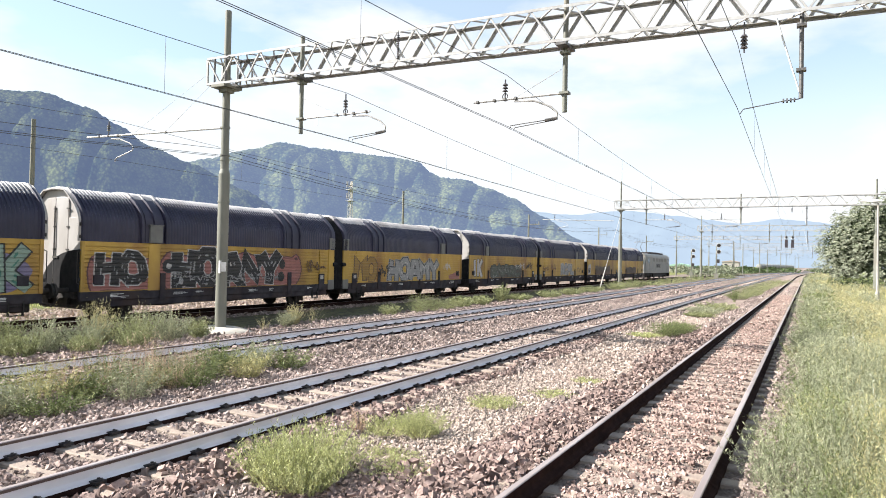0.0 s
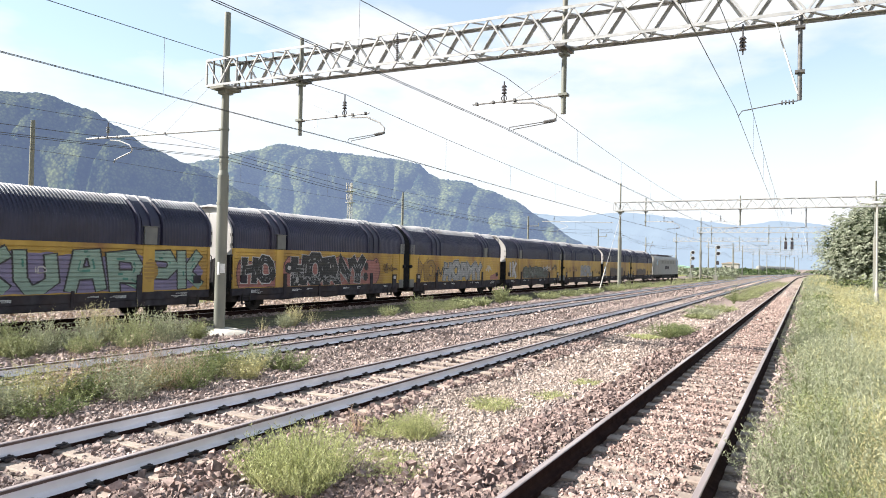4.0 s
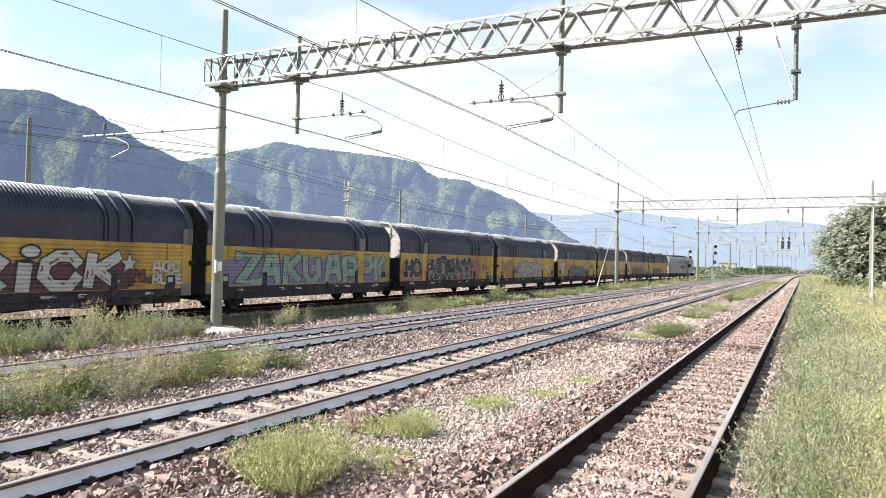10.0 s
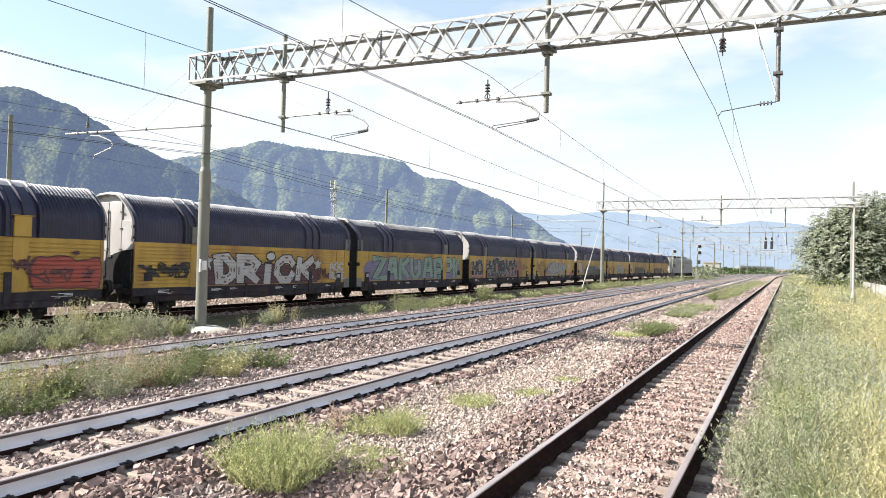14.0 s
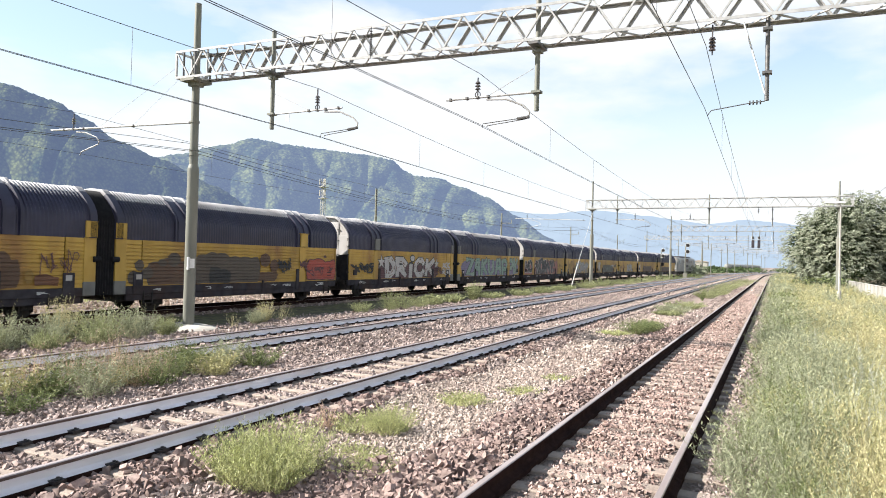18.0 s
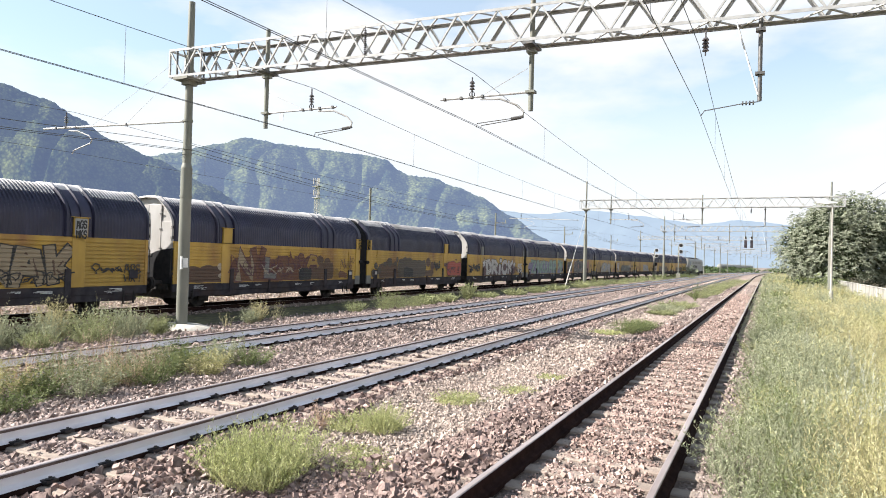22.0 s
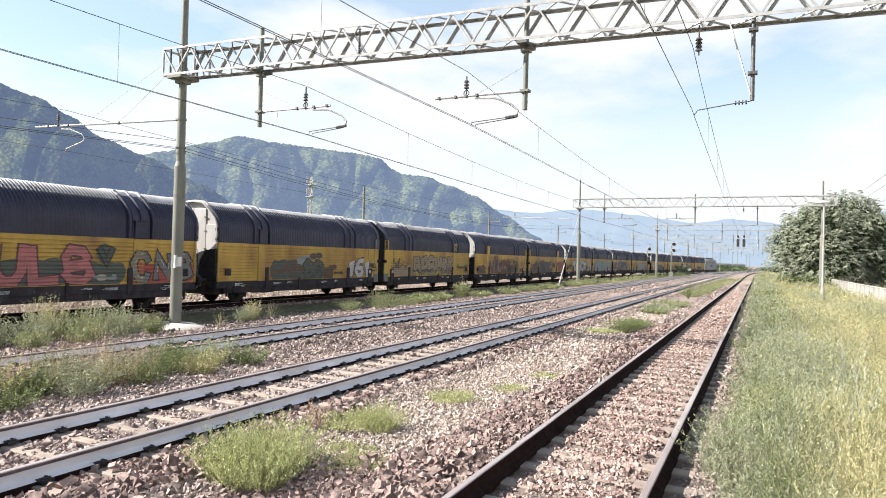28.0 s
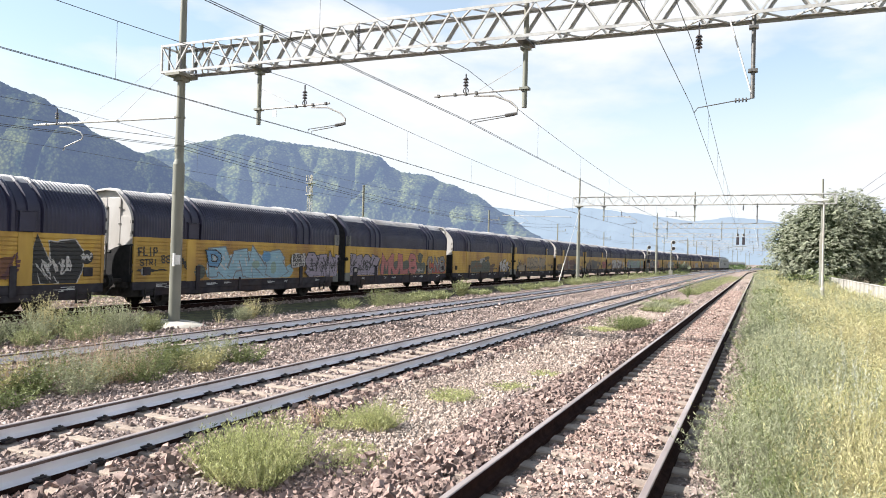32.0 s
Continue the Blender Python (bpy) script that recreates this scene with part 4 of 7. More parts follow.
        part("buffer_stop", Shape().rod((sx * (WIDE + 0.02), HALF - 0.12, 1.95), (sx * (WIDE + 0.02), HALF + 0.14, 1.95), 0.1, 12), M_BELLOWS, w, "round black rubber stop at the corner post", smooth=True)
        part("post_foot", Shape().box(*across(sx, 0.055, 0.03), HALF - 0.45, HALF + 0.008, 0.72, 1.2, 0, 0.012), M_PLATE, w, "bare grey foot of the corner post")
    # the closed inner end and half of the bellows
    s = Shape()
    s.extrude([(WIDE - 0.1, 0.9)] + roof_outline(-0.06) + [(-WIDE + 0.1, 0.9)], "y", HALF - 0.12, HALF - 0.04)
    part("inner_wall", s, M_SILL, w)
    s, rows = Shape(), []
    for k in range(9):
        g = -0.03 if k % 2 else -0.085
        rows.append([(x, HALF - 0.04 + k * 0.0505, z) for x, z in [(WIDE + g, 0.72)] + roof_outline(g) + [(-WIDE - g, 0.72)]])
    n = len(rows[0])
    s.add([q for r in rows for q in r], [(k * n + i, k * n + i + 1, (k + 1) * n + i + 1, (k + 1) * n + i) for k in range(8) for i in range(n - 1)])
    part("bellows", s, M_BELLOWS, w, "black rubber bellows")
    return w


def build_locomotive():
    l = thing("electric_locomotive", "light grey four-axle electric locomotive heading the train", "locomotive")
    H, W2 = 9.0, 1.48
    s = Shape()
    prof = [(-W2, 0.95), (W2, 0.95), (W2, 3.3), (W2 - 0.14, 3.62), (W2 - 0.5, 3.86), (-W2 + 0.5, 3.86), (-W2 + 0.14, 3.62), (-W2, 3.3)]
    s.extrude(prof, "y", -H + 1.7, H - 1.7)
    part("body", s, M_GREYLOCO, l, "light grey ribless body side")
    for e in (-1, 1):
        s = Shape()
        n = len(prof)
        end = [(x * 0.93, z if z < 2.2 else 2.2 + (z - 2.2) * 0.97) for x, z in prof]
        cap = [(x * 0.86, z if z < 2.2 else 2.2 + (z - 2.2) * 0.86) for x, z in prof]
        v = [(x, e * (H - 1.7), z) for x, z in prof] + [(x, e * (H - 0.75), z) for x, z in end] + [(x, e * (H - (0.3 if z < 2.3 else 0.75)), z) for x, z in cap]
        f = [(k * n + i, k * n + (i + 1) % n, (k + 1) * n + (i + 1) % n, (k + 1) * n + i) for k in range(2) for i in range(n)] + [tuple(range(2 * n, 3 * n))]
        s.add(v, f)
        cab = part("cab", s, M_GREYLOCO, l)
        s = Shape()
        s.add([(x, e * (H - (0.42 if z < 2.5 else 0.66)), z) for x, z in ((-1.05, 2.42), (1.05, 2.42), (0.95, 3.3), (-0.95, 3.3))] +
              [(x, e * (H - 0.9), z) for x, z in ((-1.05, 2.42), (1.05, 2.42), (0.95, 3.3), (-0.95, 3.3))],
              [(0, 1, 2, 3), (7, 6, 5, 4), (0, 4, 5, 1), (1, 5, 6, 2), (2, 6, 7, 3), (3, 7, 4, 0)])
        part("windscreen", s, M_GLASS, cab)
        for sx in (-1, 1):
            x0, x1 = sorted((sx * (W2 - 0.03), sx * (W2 + 0.012)))
            s = Shape()
            s.box(x0, x1, *sorted((e * (H - 1.9), e * (H - 2.6))), 2.45, 3.2)
            part("cab_window", s, M_GLASS, cab)
            s = Shape()
            s.box(x0, x1, *sorted((e * (H - 2.75), e * (H - 3.4))), 1.1, 3.2, 0, 0.01)
            part("cab_door", s, M_GREYLOCO, cab)
            s = Shape()
            s.rod((sx * 0.95, e * (H - 0.5), 1.5), (sx * 0.95, e * (H - 0.28), 1.5), 0.13, 12)
            part("headlight", s, M_WHITE, cab)
        s = Shape()
        for x in (-0.875, 0.875):
            s.rod((x, e * (H - 0.5), 1.04), (x, e * (H + 0.2), 1.04), 0.1, 10)
            s.rod((x, e * (H + 0.2), 1.04), (x, e * (H + 0.27), 1.04), 0.25, 14)
        s.box(-1.35, 1.35, *sorted((e * (H - 0.35), e * (H - 0.6))), 0.3, 1.0)
        part("buffer_beam", s, M_BLACK, l)
        s = Shape()
        for yy in (-1.45, 1.45):
            for sx in (-1, 1):
                s.box(*sorted((sx * 0.95, sx * 1.2)), e * 5.2 + yy - 0.3, e * 5.2 + yy + 0.3, 0.3, 0.8, 0, 0.05)
        for sx in (-1, 1):
            s.box(*sorted((sx * 0.98, sx * 1.14)), e * 5.2 - 2.2, e * 5.2 + 2.2, 0.55, 0.85, 0, 0.05)
        part("bogie_frame", s, M_BLACK, l)
        for yy in (-1.45, 1.45):
            wheelset(l, e * 5.2 + yy)
    s = Shape()
    for sx in (-1, 1):
        for k in range(5):
            y = -4.0 + k * 1.9
            s.box(*sorted((sx * W2, sx * (W2 + 0.012))), y, y + 1.3, 2.7, 3.2, 0, 0.005)
    part("side_grille", s, M_PLATE, l)
    s = Shape()
    for sx in (-1, 1):
        x0, x1 = sorted((sx * (W2 + 0.002), sx * (W2 + 0.01)))
        for k, (a, b) in enumerate(((-1.6, -1.1), (-0.9, -0.4), (-0.2, 0.3), (0.5, 1.0))):
            s.box(x0, x1, a, b, 1.8, 2.3)
    part("logo_shape", s, M_SILL, l, "plain dark lettering blocks")
    s = Shape()
    s.box(-1.0, 1.0, -5.0, 5.0, 3.84, 4.0, 0, 0.04)
    for y in (-3.5, -1.5, 0.5, 2.5):
        s.box(-0.8, 0.8, y, y + 1.2, 3.98, 4.14, 0, 0.04)
    part("roof_equipment", s, M_SILL, l)
    for e in (-1, 1):
        s = Shape()
        y = e * 6.2
        s.box(-0.6, 0.6, y - 0.8, y + 0.8, 3.9, 4.02)
        if e < 0:
            for x in (-0.4, 0.4):
                s.tube([(x, y + 0.2, 4.02), (x * 0.8, y - 1.0, 4.75), (x * 0.9, y + 0.1, 5.5)], 0.03, 5)
            s.tube([(-0.85, y + 0.1, 5.42), (-0.6, y + 0.1, 5.54), (0.6, y + 0.1, 5.54), (0.85, y + 0.1, 5.42)], 0.03, 5)
        else:
            s.tube([(-0.4, y - 0.7, 4.1), (-0.4, y + 0.9, 4.12)], 0.03, 5)
            s.tube([(0.4, y - 0.7, 4.1), (0.4, y + 0.9, 4.12)], 0.03, 5)
            s.tube([(-0.85, y + 0.8, 4.16), (0.85, y + 0.8, 4.16)], 0.03, 5)
        part("pantograph", s, M_DARKSTEEL, l, "raised pantograph" if e < 0 else "folded pantograph")
    s = Shape()
    s.box(-1.3, 1.3, -3.0, 3.0, 0.35, 0.95, 0, 0.05)
    part("underfloor_case", s, M_BLACK, l)
    return l


REAR0, PITCH = 13.0, 27.92
REARS = [REAR0 - PITCH * k for k in range(-2, 6)]     # rear end of each pair of wagons at the start
model = build_wagon()
WAGONS = []     # (wagon, place of its middle along the train at the start, turned)
for rear in REARS:
    for turned, mid in ((True, rear + 13.73 + HALF), (False, rear + HALF)):
        w = model if not WAGONS else copy_thing(model, Matrix.Identity(4))
        WAGONS.append((w, mid, turned))
# three of the wagons have yellow cover plates
for w, mid, turned in WAGONS[8:11]:
    for c in w.children:
        if c.name.startswith(("door_guide_cover", "post_cover")):
            c.data = c.data.copy()
            c.data.materials[0] = M_YELLOW
            tagged(c, "yellow cover plate")
# on the last ones the plate over the pillar has the roof's colour
for w, mid, turned in WAGONS[11:]:
    for c in w.children:
        if c.name.startswith("door_guide_cover"):
            c.data = c.data.copy()
            c.data.materials[0] = M_ROOF
            tagged(c, "anthracite cover plate")
LOCO = (build_locomotive(), REAR0 + 84.2 + 9.2, False)


SPEEDS = (1.486, 1.694, 2.066, 2.526, 2.868, 3.531, 3.927, 4.705, 5.179, 5.695, 6.362)     # metres a second, every 3.2 s


def travelled(t):
    """How far the train has gone by t; it gathers speed."""
    way, k = 0.0, 0
    while t > 3.2 and k < len(SPEEDS) - 2:
        way += 1.6 * (SPEEDS[k] + SPEEDS[k + 1])
        t, k = t - 3.2, k + 1
    return way + SPEEDS[k] * t + (SPEEDS[k + 1] - SPEEDS[k]) * t * t / 6.4


def on_side_track(y, turned):
    a, b = side_x(y - 4.8), side_x(y + 4.8)
    turn = -math.degrees(math.atan2(b - a, 9.6))
    return pose((a + b) / 2, y, SIDE_TOP, 0, 0, turn + (180 if turned else 0))


def motions():
    times = [k * 0.5 for k in range(65)]
    spin, t, last = [], 0.0, 0.0
    frames = [0]
    while frames[-1] < 960:
        k = frames[-1] + 1
        while k < 960 and travelled((k + 1) / 30) - travelled(frames[-1] / 30) < 0.5:
            k += 1
        frames.append(k)
    for ob, mid, turned in (*WAGONS, LOCO):
        walk(ob, [(t, on_side_track(mid + travelled(t), turned)) for t in times])
        for c in ob.children:
            if c.name.startswith("wheelset"):
                y = c.location.y
                sign = 1 if turned else -1
                walk(c, [(k / 30, pose(0, y, 0.44, sign * math.degrees(travelled(k / 30) / 0.435))) for k in frames])


# ---- spray paint on the wagons ----
def paint(name, r, g, b):
    r, g, b = r * 0.75, g * 0.75, b * 0.75
    return surface(name, (r, g, b), (r * 0.82, g * 0.82, b * 0.82), 2.5, 0.5, 0, 0, 30, (r * 0.6 + 0.05, g * 0.6 + 0.04, b * 0.6 + 0.03), 1.4, 0.4)


SPRAY = {"black": paint("black_spray_paint", 0.025, 0.025, 0.028), "white": paint("white_spray_paint", 0.66, 0.63, 0.61), "mint": paint("mint_spray_paint", 0.32, 0.44, 0.36),
         "teal": paint("teal_spray_paint", 0.07, 0.24, 0.19), "violet": paint("violet_spray_paint", 0.26, 0.22, 0.36), "rose": paint("rose_spray_paint", 0.58, 0.20, 0.19), "pink": paint("pink_spray_paint", 0.44, 0.18, 0.155), "silver": paint("silver_spray_paint", 0.40, 0.40, 0.40),
         "brown": paint("brown_spray_paint", 0.14, 0.076, 0.046), "red": paint("red_spray_paint", 0.50, 0.10, 0.07), "cream": paint("cream_spray_paint", 0.56, 0.46, 0.34), "blue": paint("pale_blue_spray_paint", 0.36, 0.56, 0.66),
         "maroon": paint("maroon_spray_paint", 0.13, 0.05, 0.06), "moss": paint("dark_moss_overpaint", 0.11, 0.125, 0.10), "rust": paint("rust_red_spray_paint", 0.21, 0.088, 0.046), "tan": paint("faded_tan_spray_paint", 0.40, 0.31, 0.20), "lilac": paint("lilac_spray_paint", 0.40, 0.34, 0.42), "soot": paint("sooty_overpaint", 0.11, 0.085, 0.065), "ochre": paint("ochre_spray_paint", 0.42, 0.25, 0.06), "steel": paint("dull_steel_spray_paint", 0.24, 0.23, 0.22), "sky": paint("bright_blue_spray_paint", 0.16, 0.36, 0.58)}
GROOVES = []
zz = SILL + 0.02
while zz < EAVE - 0.16:
    GROOVES.append((zz + 0.095, zz + 0.135))
    zz += 0.135


# letters as strokes: each point is two digits, across and up, from 0 to a
STROKES = {"A": "00 3a 7a a0/24 84", "B": "10 1a 7a 98 65 15/65 93 80 10", "C": "98 7a 3a 07 03 30 70 92", "D": "10 1a 6a 97 93 60 10", "E": "9a 1a 10 90/15 75", "F": "9a 1a 10/15 75",
           "G": "98 7a 3a 07 03 30 70 93 95 65", "H": "10 1a/90 9a/15 95", "I": "50 5a", "K": "10 1a/9a 35 90", "L": "1a 10 90", "M": "00 1a 54 9a a0", "N": "00 1a 90 aa", "O": "30 03 07 3a 7a a7 a3 70 30",
           "P": "10 1a 8a a7 84 14", "R": "10 1a 8a a7 84 14/54 a0", "S": "98 7a 3a 08 15 85 a2 70 20 02", "T": "0a aa/5a 50", "U": "0a 03 30 70 a3 aa", "V": "0a 50 aa", "W": "0a 20 57 80 aa", "Y": "0a 55 aa/55 50",
           "Z": "0a aa 00 a0", "1": "27 5a 50", "6": "9a 4a 05 03 30 70 93 85 15", "!": "5a 54/51 50", "-": "05 55 a5"}


def band(pts, w, k=0):
    """A flat strip of width w along a bent line."""
    v, f = [], []
    for i, (x, z) in enumerate(pts):
        p, q = pts[max(i - 1, 0)], pts[min(i + 1, len(pts) - 1)]
        d = math.hypot(q[0] - p[0], q[1] - p[1]) or 1
        tx, tz = (q[0] - p[0]) / d, (q[1] - p[1]) / d
        grow = w / 2
        if 0 < i < len(pts) - 1:
            a, b = Vector((x - p[0], z - p[1])), Vector((q[0] - x, q[1] - z))
            if a.length and b.length:
                grow = w / 2 / max(0.55, math.cos(a.angle(b) / 2))
        else:
            s = -w / 3 if i == 0 else w / 3
            x, z = x + tx * s, z + tz * s
        h = 0.00025 * k + 0.00012 * i
        v += [(x - tz * grow, min(EAVE - 0.03, max(SILL + 0.025, z + tx * grow)), h), (x + tz * grow, min(EAVE - 0.03, max(SILL + 0.025, z - tx * grow)), h)]
        if i:
            f.append((2 * i - 2, 2 * i - 1, 2 * i + 1, 2 * i))
    return v, f


def word_lines(text, u0, u1, z0, z1, rng, wild=0.06):
    """The bent lines of a hand-drawn word."""
    out, step = [], (u1 - u0) / len(text)
    for i, ch in enumerate(text):
        tilt, lift = rng.uniform(-0.12, 0.12), rng.uniform(-0.07, 0.07)
        wide = step * rng.uniform(0.7, 0.86)
        for line in STROKES.get(ch, "").split("/"):
            pts = []
            for pair in line.split():
                a, b = int(pair[0], 16) / 10 + rng.uniform(-wild, wild), int(pair[1], 16) / 10 + rng.uniform(-wild, wild)
                pts.append((u0 + (i + 0.5) * step + (a - 0.5 + tilt * (b - 0.5)) * wide, z0 + (b + lift) * (z1 - z0)))
            if pts:
                out.append(pts)
    return out


def sprayed(wagon, turned, flat, colour, layer, name="graffiti", label=""):
    """Puts a flat shape of (along, up) corners on the near side of a wagon as a thin coat that follows the pressed grooves."""
    bm = bmesh.new()
    for k, (verts, faces) in enumerate(flat):
        vs = [bm.verts.new((q[0], 0.0005 * (k % 3) + (q[2] if len(q) > 2 else 0.0), q[1])) for q in verts]
        for f in faces:
            try:
                bm.faces.new([vs[i] for i in f])
            except ValueError:
                pass
    bmesh.ops.triangulate(bm, faces=bm.faces[:])
    for a, b in GROOVES:
        for z in (a, a + 0.01, b - 0.01, b):
            bmesh.ops.bisect_plane(bm, geom=bm.verts[:] + bm.edges[:] + bm.faces[:], plane_co=(0, 0, z), plane_no=(0, 0, 1))
    s = -1 if turned else 1
    x = WIDE + 0.004 + 0.0022 * layer
    for q in bm.verts:
        deep = 0.034 if any(a + 0.009 < q.co.z < b - 0.009 for a, b in GROOVES) else 0.0
        q.co = Vector((s * (x + q.co.y - deep), s * (q.co.x - HALF), q.co.z))
    me = bpy.data.meshes.new(name)
    bm.to_mesh(me)
    bm.free()
    me.materials.append(SPRAY[colour])
    return part(name, me, None, wagon, label)


def blob(u0, u1, z0, z1, rng, n=64, grow=0.0):
    """A cloud of paint with round bulges along its upper edge; grow widens it for an outline."""
    lobes, c = [], u0
    while c < u1:
        r = rng.uniform(0.3, 0.62)
        lobes.append((min(c + r * 0.8, u1 - 0.1), r, rng.uniform(0.0, 0.22)))
        c += r * rng.uniform(0.9, 1.5)
    v, f = [], []
    seed = rng.uniform(0, 50)
    u0, u1 = u0 - grow, u1 + grow
    for i in range(n + 1):
        t = i / n
        u = u0 + (u1 - u0) * t
        end = min(1.0, (1 - abs(2 * t - 1)) * 10) ** 0.5
        top = z0 + 0.55 * (z1 - z0)
        for c, r, drop in lobes:
            if abs(u - c) < r:
                top = max(top, z1 - drop - r * 0.55 + 0.55 * math.sqrt(r * r - (u - c) ** 2))
        low = z0 + 0.07 * noise.noise((u * 1.6, seed, 9))
        mid = (z0 + z1) / 2
        v += [(u, max(SILL + 0.025, mid + (low - mid) * end - grow)), (u, min(EAVE - 0.04, mid + (top - mid) * end + grow))]
        if i:
            f.append((2 * i - 2, 2 * i, 2 * i + 1, 2 * i - 1))
    return [(v, f)]


def star(u, z, r):
    pts = [(u + (r if i % 2 == 0 else r * 0.42) * math.sin(i * math.pi / 5), z + (r if i % 2 == 0 else r * 0.42) * math.cos(i * math.pi / 5)) for i in range(10)]
    return [([(u, z)] + pts, [(0, i + 1, (i + 1) % 10 + 1) for i in range(10)])]


def scribble(u0, u1, z0, z1, rng, n=6, w=0.035):
    """A tag of looping strokes."""
    out = []
    for k in range(n):
        a = u0 + (u1 - u0) * (k + rng.uniform(0, 0.5)) / n
        seed = rng.uniform(0, 90)
        pts = [(a + (u1 - u0) / n * 0.9 * noise.noise((t * 0.35, seed, 0)) * 1.6, (z0 + z1) / 2 + (z1 - z0) * 0.75 * noise.noise((t * 0.35, seed + 9, 3))) for t in range(14)]
        v, f = [], []
        for i, (x, z) in enumerate(pts):
            p, q = pts[max(i - 1, 0)], pts[min(i + 1, 13)]
            d = math.hypot(q[0] - p[0], q[1] - p[1]) or 1
            nx, nz = -(q[1] - p[1]) / d * w / 2, (q[0] - p[0]) / d * w / 2
            v += [(x + nx, z + nz, 0.00012 * i), (x - nx, z - nz, 0.00012 * i)]
            if i:
                f.append((2 * i - 2, 2 * i - 1, 2 * i + 1, 2 * i))
        out.append((v, f))
    return out


